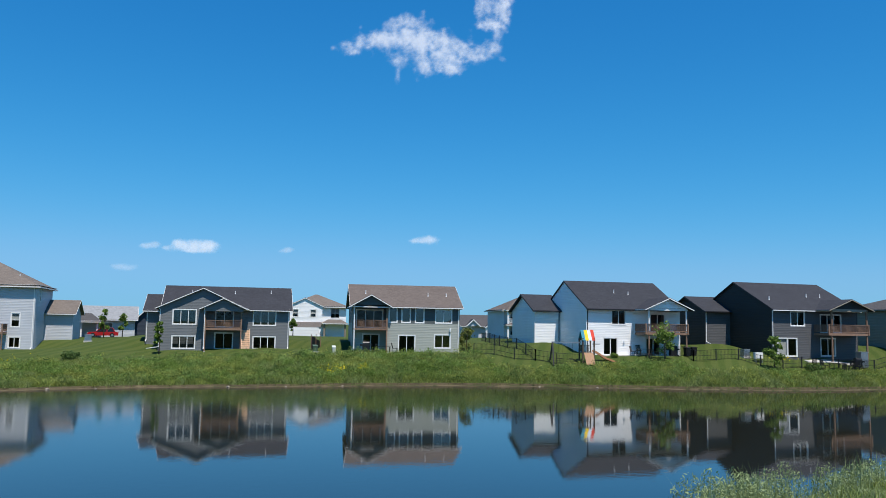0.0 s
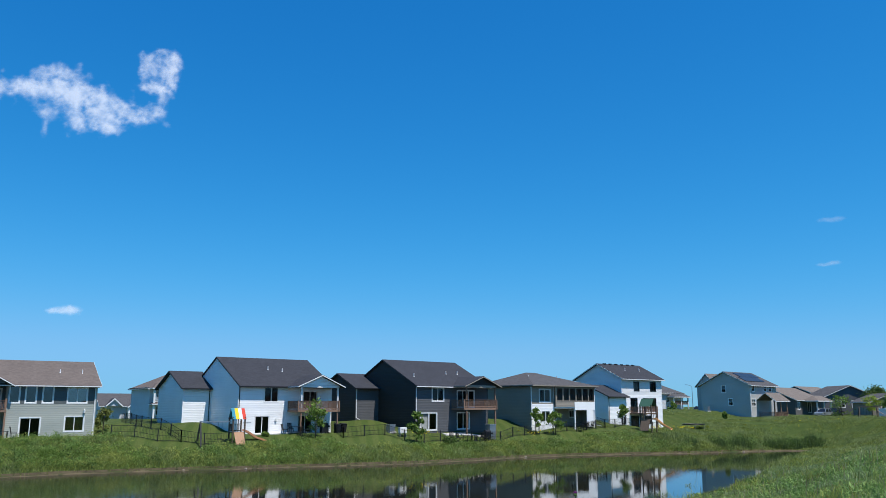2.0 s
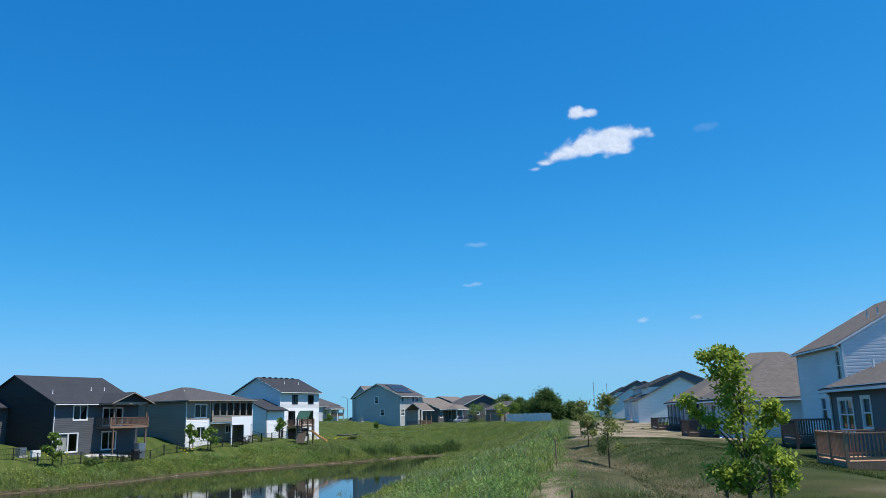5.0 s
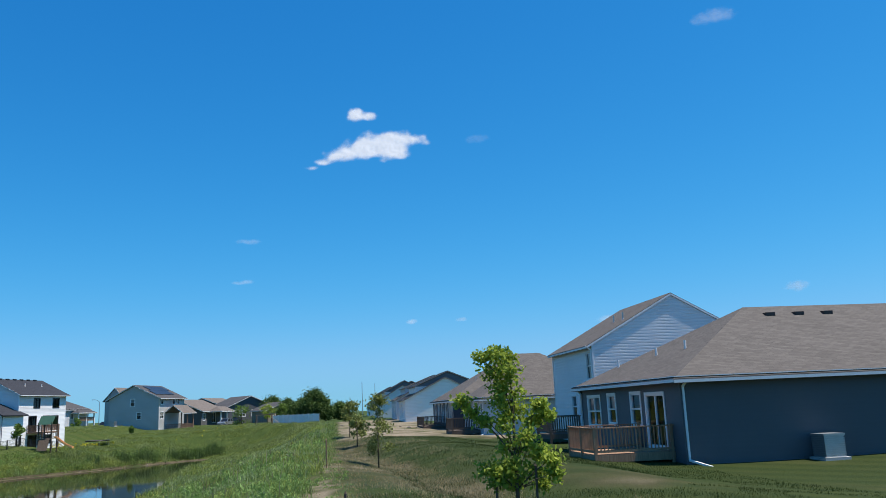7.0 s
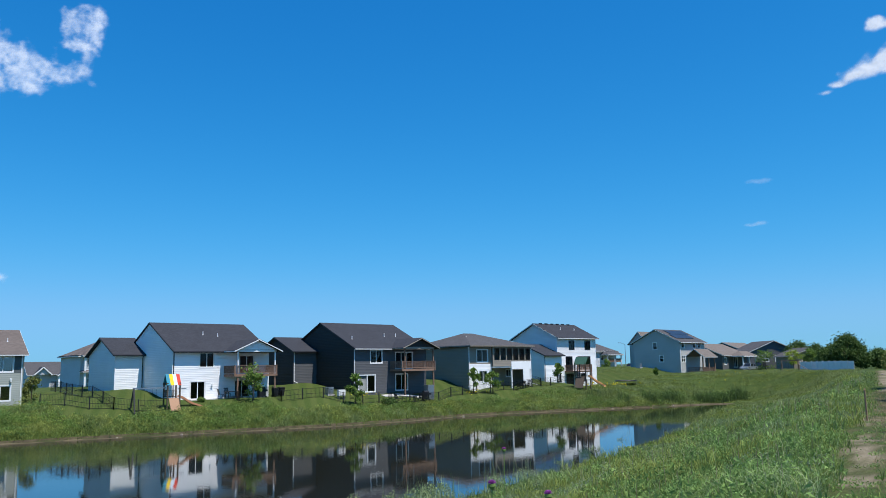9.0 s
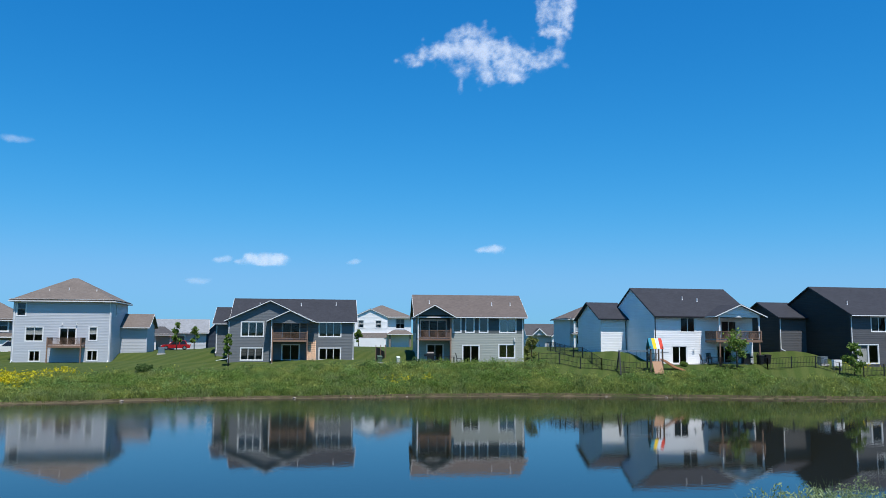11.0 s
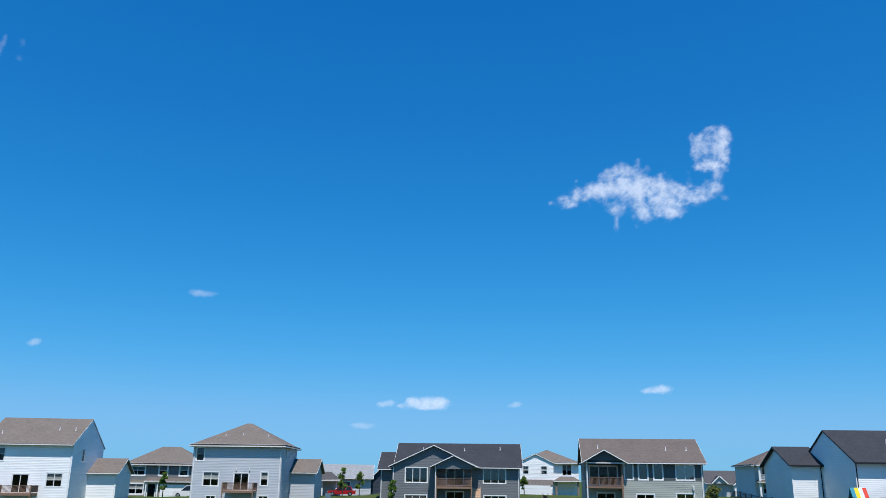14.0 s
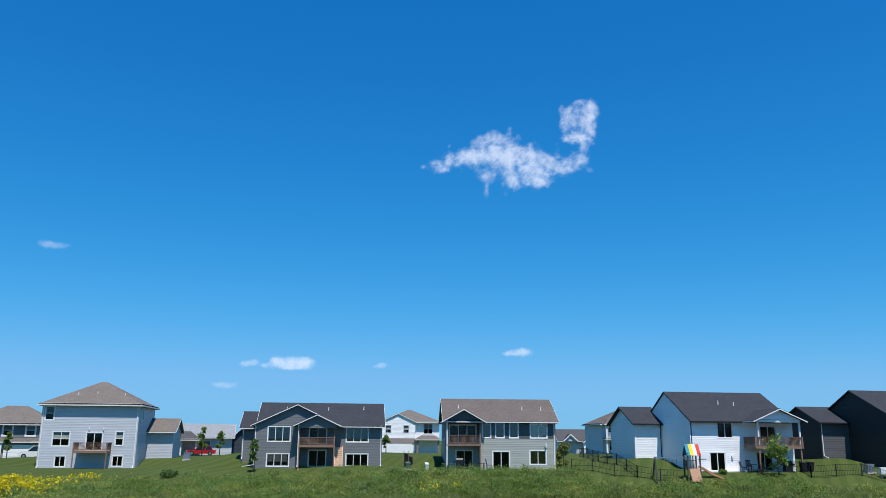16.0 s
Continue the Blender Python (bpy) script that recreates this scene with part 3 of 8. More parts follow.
def window(parent, p, du, nrm, u0, z0, u1, z1, cols=2, rows=1, name="window", frame_mat="trim", glass="glass", blind=0.0, label="", casing=0.115):
    """A framed window in its opening: casing, sash bars and one pane a light; blind covers that share of its height."""
    du, nrm, p = Vector(du), Vector(nrm), Vector(p)

    def at(u, z, o):
        return p + du * u + nrm * o + Vector((0, 0, z))
    g = Geo()

    def bar(a, b, c, d, o0, o1):
        e = [at(a, b, o0), at(c, b, o0), at(c, d, o0), at(a, d, o0)]
        f = [at(a, b, o1), at(c, b, o1), at(c, d, o1), at(a, d, o1)]
        g.poly(*f)
        g.poly(*reversed(e))
        for i in range(4):
            j = (i + 1) % 4
            g.poly(e[i], e[j], f[j], f[i])
    c = casing
    bar(u0 - c, z0 - c, u1 + c, z0, -0.03, 0.04)
    bar(u0 - c, z1, u1 + c, z1 + c, -0.03, 0.04)
    bar(u0 - c, z0, u0, z1, -0.03, 0.036)
    bar(u1, z0, u1 + c, z1, -0.03, 0.036)
    s = 0.045
    bar(u0, z0, u1, z0 + s, -0.09, 0.0)
    bar(u0, z1 - s, u1, z1, -0.09, 0.0)
    bar(u0, z0 + s, u0 + s, z1 - s, -0.09, 0.002)
    bar(u1 - s, z0 + s, u1, z1 - s, -0.09, 0.002)
    for i in range(1, cols):
        m = u0 + (u1 - u0) * i / cols
        bar(m - 0.04, z0 + s, m + 0.04, z1 - s, -0.08, 0.006)
    for i in range(1, rows):
        m = z0 + (z1 - z0) * i / rows
        bar(u0 + s, m - 0.03, u1 - s, m + 0.03, -0.075, 0.0)
    w = g.obj(name, M[frame_mat], parent, label)
    for i in range(cols):
        for j in range(rows):
            q = Geo()
            a, b = u0 + (u1 - u0) * i / cols, u0 + (u1 - u0) * (i + 1) / cols
            d, e = z0 + (z1 - z0) * j / rows, z0 + (z1 - z0) * (j + 1) / rows
            q.poly(at(a, d, -0.05), at(b, d, -0.05), at(b, e, -0.05), at(a, e, -0.05))
            q.obj("pane", M[glass], w).visible_shadow = False
    if blind:
        q = Geo()
        z = z1 - (z1 - z0) * blind
        while z < z1 - 0.03:
            q.poly(at(u0 + 0.03, z, -0.12), at(u1 - 0.03, z, -0.12), at(u1 - 0.03, z + 0.09, -0.125), at(u0 + 0.03, z + 0.09, -0.125))
            z += 0.09
        q.obj("blind", M["blind"], w, "lowered white blind")
    return w


def block(house, u0, v0, u1, v1, z0, z1, rise=0.0, ridge="u", wall="white", roof="dark", trim="trim", ov=0.58, gov=None, rake=None, edging=None, holes=None, sides="flrb", gables=True, course=0.2, upper=None, roof_on=True, skirt=0.6, dutch=True, inset=None):
    """A box of lap-sided walls with its roof, in the house's own frame (u along the front, v back). holes: {side: [(u0, z0, u1, z1, options)]}, heights from the house's base.
    upper: (height, siding) for a band of another colour above that height. ridge: u, v or hip."""
    holes = holes or {}
    W, D = u1 - u0, v1 - v0
    corner = {"f": ((u0, v0), (1, 0), (0, -1), W), "r": ((u1, v0), (0, 1), (1, 0), D), "b": ((u1, v1), (-1, 0), (0, 1), W), "l": ((u0, v1), (0, -1), (-1, 0), D)}
    for sd in sides:
        (pu, pv), du, nr, L = corner[sd]
        P0, DU, NR = (pu, pv, 0), (*du, 0), (*nr, 0)
        hs = holes.get(sd, ())
        hole = [h[:4] for h in hs]
        low = z0 - skirt
        gab = gables and rise and ((ridge == "u" and sd in "lr") or (ridge == "v" and sd in "fb"))
        bands = [(low, z1, wall)] if not upper else [(low, upper[0], wall), (upper[0], z1, upper[1])]
        for a, b, key in bands:
            g = Geo()
            siding(g, P0, DU, NR, L, a, b, [(h[0], max(h[1], a), h[2], min(h[3], b)) for h in hole if h[1] < b - 0.02 and h[3] > a + 0.02], course=course, dutch=dutch, lap=course * 0.10 if dutch else 0.012)
            if gab and b == z1:
                siding(g, P0, DU, NR, L, z1, z1 + rise, [], lambda z: ((z - z1) / rise * L / 2, L - (z - z1) / rise * L / 2), course=course, dutch=dutch, lap=course * 0.10 if dutch else 0.012)
            g.obj("wall", M[key], house, weld=True)
        for c in (0.0, L):      # corner boards
            g = Geo()
            e = Vector(P0) + Vector(DU) * c
            o = e + Vector(NR) * 0.022
            g.beam((o.x, o.y, low), (o.x, o.y, z1), 0.1 if du[0] else 0.05, 0.05 if du[0] else 0.1, up=(0, 1, 0))
            g.obj("corner_board", M[edging or wall], house)
        for h in hs:
            opt = dict(h[4]) if len(h) > 4 else {}
            window(house, P0, DU, NR, *h[:4], **opt)
    if not roof_on:
        return
    g = Geo()
    th = 0.17
    if ridge in "uv" and rise:
        k = rise / ((D if ridge == "u" else W) / 2)
        lift = z1 + 0.10
        drop = k * ov
        if ridge == "u":
            m = (v0 + v1) / 2
            e = ov * 0.75 if gov is None else gov
            A, B = u0 - e, u1 + e
            sl = [[(A, v0 - ov, lift - drop), (B, v0 - ov, lift - drop), (B, m, lift + rise), (A, m, lift + rise)], [(B, v1 + ov, lift - drop), (A, v1 + ov, lift - drop), (A, m, lift + rise), (B, m, lift + rise)]]
        else:
            m = (u0 + u1) / 2
            e = ov * 0.75 if gov is None else gov
            A, B = v0 - e, v1 + e
            sl = [[(u0 - ov, B, lift - drop), (u0 - ov, A, lift - drop), (m, A, lift + rise), (m, B, lift + rise)], [(u1 + ov, A, lift - drop), (u1 + ov, B, lift - drop), (m, B, lift + rise), (m, A, lift + rise)]]
        for q in sl:
            g.slab(q, th)
            for a, b, key in ((q[0], q[1], trim), (q[1], q[2], rake or trim), (q[3], q[0], rake or trim)):
                out = (Vector(b) - Vector(a)).cross(Vector((0, 0, 1))).normalized() * 0.018
                t = Geo()
                t.beam(Vector(a) + out - Vector((0, 0, 0.10)), Vector(b) + out - Vector((0, 0, 0.10)), 0.03, 0.10)
                t.obj("fascia", M[key], house)
    elif rise:
        lift, along_u = z1 + 0.10, W >= D
        k = rise / (min(W, D) / 2)
        drop = k * ov
        a, b, c, d = (u0 - ov, v0 - ov, lift - drop), (u1 + ov, v0 - ov, lift - drop), (u1 + ov, v1 + ov, lift - drop), (u0 - ov, v1 + ov, lift - drop)
        if along_u:
            i0, i1 = inset or (D / 2, D / 2)
            p, q = (u0 + i0, (v0 + v1) / 2, lift + rise), (u1 - i1, (v0 + v1) / 2, lift + rise)
            sl = [[a, b, q, p], [b, c, q], [c, d, p, q], [d, a, p]]
        else:
            p, q = ((u0 + u1) / 2, v0 + W / 2, lift + rise), ((u0 + u1) / 2, v1 - W / 2, lift + rise)
            sl = [[a, b, p], [b, c, q, p], [c, d, q], [d, a, p, q]]
        for s in sl:
            g.slab(s, th)
            out = (Vector(s[1]) - Vector(s[0])).cross(Vector((0, 0, 1))).normalized() * 0.018
            t = Geo()
            t.beam(Vector(s[0]) + out - Vector((0, 0, 0.10)), Vector(s[1]) + out - Vector((0, 0, 0.08)), 0.03, 0.11)
            t.obj("fascia", M[trim], house)
    else:
        g.slab([(u0 - ov, v0 - ov, z1 + 0.2), (u1 + ov, v0 - ov, z1 + 0.2), (u1 + ov, v1 + ov, z1 + 0.2), (u0 - ov, v1 + ov, z1 + 0.2)], th)
    g.obj("roof", M["roof_" + roof], house)
    s = Geo()           # soffit closes the eaves
    e = ov * 0.9
    s.slab([(u0 - e, v0 - e, z1 - 0.02), (u1 + e, v0 - e, z1 - 0.02), (u1 + e, v1 + e, z1 - 0.02), (u0 - e, v1 + e, z1 - 0.02)], 0.03)
    if ridge == "hip":
        s.obj("soffit", M[trim], house)


def rail(house, pts, z, mat="deck", height=0.95, gap=0.13, label=""):
    """A balustrade along pts, on a floor at height z: handrail, bottom rail, pickets."""
    g = Geo()
    for (a, b), (c, d) in zip(pts, pts[1:]):
        g.beam((a, b, z + height), (c, d, z + height), 0.12, 0.05)
        g.beam((a, b, z + 0.12), (c, d, z + 0.12), 0.05, 0.08)
        n = max(2, int(math.hypot(c - a, d - b) / gap))
        for i in range(n + 1):
            x, y = a + (c - a) * i / n, b + (d - b) * i / n
            g.beam((x, y, z + 0.12), (x, y, z + height), 0.045)
    return g.obj("railing", M[mat], house, label)


def post(house, u, v, z0, z1, w=0.15, mat="deck"):
    g = Geo()
    g.box(u - w / 2, v - w / 2, z0, u + w / 2, v + w / 2, z1)
    g.box(u - w * 0.7, v - w * 0.7, z0, u + w * 0.7, v + w * 0.7, z0 + 0.12)
    return g.obj("post", M[mat], house)


def deck(house, u0, v0, u1, z, mat="deck", rails="lfr", posts=True, base=0.0, height=0.95, post_mat=None):
    """A raised timber deck in front of the wall (v0 below 0): boards, joists, rails, posts."""
    g = Geo()
    v = v0
    while v < -0.02:
        g.box(u0, v, z - 0.04, u1, v + 0.13, z)
        v += 0.14
    g.obj("deck_boards", M[mat], house)
    for a, b in (((u0, v0), (u1, v0)), ((u0, v0), (u0, 0)), ((u1, v0), (u1, 0))):
        g = Geo()
        g.beam((*a, z - 0.16), (*b, z - 0.16), 0.05, 0.24)
        g.obj("rim_joist", M[mat], house)
    for i in range(1, 8):
        u = u0 + (u1 - u0) * i / 8
        g = Geo()
        g.beam((u, v0, z - 0.16), (u, 0, z - 0.16), 0.04, 0.2)
        g.obj("joist", M[mat], house)
    line = []
    if "l" in rails:
        line += [(u0, -0.05)]
    line += [(u0, v0), (u1, v0)]
    if "r" in rails:
        line += [(u1, -0.05)]
    rail(house, line, z, mat, height)
    for u in (u0, u1):
        post(house, u, v0, base - 0.4 if posts else z - 0.25, z + height + 0.06, 0.14, post_mat or mat)


def downspout(house, u, v, z0, z1, kick=0.6, mat="trim", out=(0, -1)):
    g = Geo()
    d = Vector((out[0], out[1], 0))
    p = Vector((u, v, 0)) + d * 0.06
    g.beam(p + d * 0.3 + Vector((0, 0, z1)), p + Vector((0, 0, z1 - 0.3)), 0.09, 0.07)
    g.beam(p + Vector((0, 0, z1 - 0.3)), p + Vector((0, 0, z0 + 0.25)), 0.09, 0.07, up=(0, 1, 0))
    g.beam(p + Vector((0, 0, z0 + 0.25)), p + d * kick + Vector((0, 0, z0 + 0.04)), 0.09, 0.07)
    g.obj("downspout", M[mat], house)


def vents(house, pts, mat="trim"):
    for u, v, z in pts:
        g = Geo()
        g.tube([(u, v, z - 0.3), (u, v, z + 0.40)], [0.05, 0.05], 8)
        g.tube([(u, v, z - 0.05), (u, v, z + 0.04)], [0.10, 0.06], 8)
        g.obj("vent_pipe", M[mat], house)


def roof_z(v, D, z1, rise):
    return z1 + 0.1 + rise * (1 - abs(v - D / 2) / (D / 2))


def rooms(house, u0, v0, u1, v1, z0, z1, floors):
    """Floors and a partition inside, coloured dark so that the rooms behind the glass look unlit."""
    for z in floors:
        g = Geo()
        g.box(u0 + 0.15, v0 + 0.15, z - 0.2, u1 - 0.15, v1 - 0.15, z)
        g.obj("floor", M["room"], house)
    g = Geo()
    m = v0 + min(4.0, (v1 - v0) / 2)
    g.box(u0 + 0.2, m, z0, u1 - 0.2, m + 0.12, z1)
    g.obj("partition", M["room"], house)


SL = dict(cols=2, name="sliding_door")
DH = dict(cols=1, rows=2, blind=0.48)
DH2 = dict(cols=2, rows=2, blind=0.48)


def house_at(key, name, label):
    x, y, yaw, W, D, z = PLOTS[key]
    return thing(name, x, y, z, yaw, label, "house"), W, D


def white_tall():
    h, W, D = house_at("white_tall", "house", "tall white lap-sided house with a brown gable roof and small deck")
    block(h, 0, 0, W, D, 0, 8.2, 3.3, "u", "white", "brown", gov=0.08, course=0.2, dutch=True, holes={
        "f": [(1.15, 5.95, 3.04, 7.5, DH2), (1.5, 2.8, 2.45, 4.35, DH), (4.4, 2.12, 6.3, 4.3, SL), (8.45, 2.9, 10.3, 4.45, DH2), (1.95, 0.2, 2.9, 1.4, dict(cols=2)), (8.9, 0.28, 10.1, 1.5, dict(cols=2))],
        "r": [(3.9, 6.0, 4.8, 7.5, DH), (9.0, 2.8, 9.9, 4.2, DH)]})
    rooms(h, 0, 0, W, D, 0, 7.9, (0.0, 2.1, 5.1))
    deck(h, 3.3, -2.4, 7.6, 2.1, height=0.9)
    block(h, W, 7.3, W + 3.7, 14.5, 1.1, 4.8, 1.7, "u", "white", "brown", sides="frb")
    vents(h, [(1.6, 2.0, roof_z(2.0, D, 8.2, 3.3)), (8.2, 3.2, roof_z(3.2, D, 8.2, 3.3)), (10.2, 3.2, roof_z(3.2, D, 8.2, 3.3))])
    downspout(h, 11.1, 0, 0, 7.9)
    downspout(h, W + 3.6, 7.3, 1.0, 4.7)


def grey_hip():
    h, W, D = house_at("grey_hip", "house", "tall blue-grey lap-sided house with a brown hip roof and small deck")
    block(h, 0, 0, W, D, 0, 8.1, 2.95, "hip", "greyblue", "brown", course=0.2, dutch=True, holes={
        "f": [(0.4, 5.95, 1.4, 7.6, DH), (1.55, 2.75, 3.55, 4.45, DH2), (5.6, 2.2, 7.5, 4.35, SL), (9.15, 2.85, 10.05, 4.5, DH), (2.1, 0.2, 3.3, 1.45, dict(cols=2)), (9.0, 0.28, 10.2, 1.5, dict(cols=2))],
        "r": [(2.8, 6.1, 3.5, 7.6, DH)]})
    rooms(h, 0, 0, W, D, 0, 7.9, (0.0, 2.2, 5.2))
    deck(h, 4.75, -2.3, 8.7, 2.2, height=0.95)
    block(h, W, 6.5, W + 3.5, 13.0, 1.1, 4.8, 1.6, "u", "greyblue", "brown", sides="frb")
    vents(h, [(3.6, 1.9, 9.1), (5.9, 2.2, 9.3), (9.4, 1.9, 9.1)])
    for u in (5.85, 7.6):
        g = Geo()
        g.tube([(u, -0.12, 4.75), (u, -0.12, 5.0)], [0.07, 0.07], 8)
        g.box(u - 0.03, -0.12, 4.95, u + 0.03, 0.0, 5.05)
        g.obj("wall_lamp", M["trim"], h)
    downspout(h, 0.12, 0, 0, 7.9)
    downspout(h, W - 0.12, 0, 0, 7.9)


def ranch_hip():
    h, W, D = house_at("ranch_hip", "house", "grey ranch house with a broad brown hip roof and corner deck")
    block(h, 0, 0, W, D, 0, 4.45, 3.0, "hip", "warm", "brown", ov=0.5, holes={
        "f": [(1.1, 1.95, 3.05, 3.95, SL), (3.8, 2.4, 4.65, 3.95, DH), (6.9, 2.4, 7.85, 4.0, DH), (9.15, 2.4, 11.0, 4.05, DH2), (3.7, 0.1, 5.0, 1.25, dict(cols=2)), (8.2, 0.1, 9.5, 1.25, dict(cols=2))]})
    rooms(h, 0, 0, W, D, 0, 4.3, (0.0, 1.9))
    deck(h, -0.8, -3.0, 3.2, 1.85)
    block(h, W - 6.0, 10.8, W + 3.4, 16.8, 0.5, 4.4, 1.7, "hip", "warm", "brown", sides="frb", ov=0.5)
    vents(h, [(3.6, 1.8, 5.5), (4.8, 1.8, 5.5), (9.0, 2.3, 5.8)])
    for v in (7.2, 8.4, 9.6, 10.8):
        g = Geo()
        g.box(W / 2 - 0.25, v, 7.4, W / 2 + 0.25, v + 0.45, 7.66)
        g.obj("roof_vent", M["black"], h)
    downspout(h, W - 0.1, 0, 0, 4.3)
    downspout(h, W + 3.1, 10.5, 0.6, 4.3)


def slate():
    h, W, D = house_at("slate", "house", "slate-grey walk-out house with a front gable and recessed deck")
    W, D = 16.0, 10.8
    h.scale = (0.92, 0.92, 0.92)
    z1 = 5.4
    P3 = dict(cols=3, glass="skyglass")
    block(h, 0, 0, W, D, 0, z1, 2.9, "u", "slate", "dark", holes={
        "f": [(6.5, 2.9, 8.7, 4.95, SL), (6.5, 0.05, 8.7, 2.05, SL), (11.35, 3.2, 14.2, 5.05, P3), (11.4, 0.1, 14.2, 1.6, dict(cols=3))]})
    rooms(h, 0, 0, W, D, 0, z1, (0.0, 2.8))
    block(h, -0.4, -1.2, 5.0, 4.5, 0, z1, 0, "v", "slate", "dark", sides="flr", holes={"f": [(1.65, 3.2, 4.45, 5.0, P3), (1.65, 0.1, 4.4, 1.6, dict(cols=3))]}, roof_on=False)
    block(h, -0.4, -1.2, 10.2, 4.8, z1, z1, 2.45, "v", "slate", "dark", sides="f", skirt=0)
    block(h, 5.1, -2.4, 10.0, 3.0, 4.9, z1, 1.15, "v", "slate", "dark", sides="f", skirt=0)
    deck(h, 5.3, -2.2, 9.8, 2.75, rails="lr", mat="deck", post_mat="trim")
    for u in (5.3, 9.8):
        post(h, u, -2.2, -0.5, 5.3, 0.16, "deck")
    g = Geo()
    for i in range(10):
        g.box(9.85, -2.1 + i * 0.19, i * 0.27 - 0.17, 10.95, -1.86 + i * 0.19, 0.06 + i * 0.27)
    for u in (9.9, 10.9):
        g.beam((u, -2.2, -0.2), (u, -0.2, 2.6), 0.05, 0.26)
    g.obj("stairs", M["newwood"], h, "pale new timber stairs")
    block(h, -2.5, 3.0, 0, 10.5, 1.0, 5.1, 2.0, "u", "slate", "dark", sides="flb")
    vents(h, [(3.2, 3.5, roof_z(3.5, D, z1, 2.9)), (8.8, 3.5, roof_z(3.5, D, z1, 2.9)), (13.6, 3.8, roof_z(3.8, D, z1, 2.9))])
    downspout(h, W - 0.1, 0, 0, z1 - 0.1)
    downspout(h, -0.3, -1.2, 0, z1 - 0.1, 1.6, out=(-0.9, -0.4))
    downspout(h, 5.2, -2.4, 0, z1 - 0.1, 0.3)
    downspout(h, -2.4, 3.0, 0.8, 5.0, 0.8)


def sage():
    h, W, D = house_at("sage", "house", "two-tone sage and teal house with a corner balcony")
    z1, SG = 5.6, dict(cols=1, glass="skyglass")
    W2 = dict(cols=2, glass="paleglass")
    block(h, 4.1, 0, W, D, 0, z1, 2.6, "u", "sage", "rust", upper=(3.45, "teal"), sides="frb", holes={
        "f": [(0.2, 3.6, 1.1, 5.4, SG), (1.75, 3.6, 2.7, 5.4, SG), (3.4, 3.6, 4.35, 5.4, SG), (5.85, 3.6, 7.75, 5.15, W2), (1.4, 0.0, 3.3, 1.98, SL), (5.75, 0.6, 7.6, 2.1, W2)]}, roof_on=False, gables=False)
    block(h, 0, 1.6, 4.1, D, 0, z1, 2.6, "u", "sage", "rust", upper=(3.45, "teal"), sides="fl", holes={"f": [(0.5, 2.95, 3.6, 5.0, dict(cols=3, name="sliding_door")), (1.3, 0.1, 3.2, 2.05, SL)]}, roof_on=False, gables=False)
    rooms(h, 0, 1.6, W, D, 0, z1, (0.0, 2.85))
    block(h, 0, 0, W, D, z1, z1, 2.6, "u", "teal", "rust", sides="lr", skirt=0)
    block(h, 0.0, -0.5, 4.1, 3.5, z1, z1, 1.15, "v", "teal", "rust", sides="f", skirt=0.0)
    g = Geo()
    g.box(0.0, -0.4, 2.6, 4.1, 1.6, 2.82)
    g.obj("balcony_floor", M["deck"], h)
    rail(h, [(0.05, 1.5), (0.05, -0.3), (4.0, -0.3)], 2.82)
    for u in (0.1, 4.0):
        post(h, u, -0.3, -0.3, z1, 0.17, "trim" if u < 1 else "deck")
    vents(h, [(1.6, 3.0, roof_z(3, D, z1, 2.6)), (9.3, 2.6, roof_z(2.6, D, z1, 2.6)), (11.6, 2.6, roof_z(2.6, D, z1, 2.6))])
    downspout(h, W - 0.1, 0, 0, z1 - 0.1)
    downspout(h, 0.1, -0.4, 0, z1 - 0.1, 0.3)
    g = Geo()
    g.tube([(11.7, -0.15, 2.5), (11.7, -0.15, 2.85)], [0.09, 0.12], 8)
    g.box(11.65, -0.15, 2.85, 11.75, 0, 2.95)
    g.obj("wall_lamp", M["trim"], h)
    block(h, W, 6.5, W + 1.2, D - 1, 3.2, z1, 0.4, "hip", "teal", "dark", sides="frb", ov=0.25, skirt=0.1)


def porch_front(h, u0, u1, z1, depth, roof, wall, rise=1.1, z_deck=2.75, trim="trim", post_mat="trim", rail_mat="deck"):
    block(h, u0, -depth, u1, 3.0, z1, z1, rise, "v", wall, roof, sides="f", skirt=0.0, trim=trim)
    g = Geo()
    g.box(u0, -depth, z1 - 0.3, u1, -depth + 0.2, z1 - 0.02)
    g.box(u0, -depth, z1 - 0.3, u0 + 0.2, 0, z1 - 0.02)
    g.box(u1 - 0.2, -depth, z1 - 0.3, u1, 0, z1 - 0.02)
    g.obj("porch_beam", M[trim], h)
    for u in (u0 + 0.15, u1 - 0.15):
        post(h, u, -depth + 0.12, z_deck, z1 - 0.3, 0.16, post_mat)
        post(h, u, -depth + 0.12, -0.5, z_deck - 0.2, 0.16, "deck")


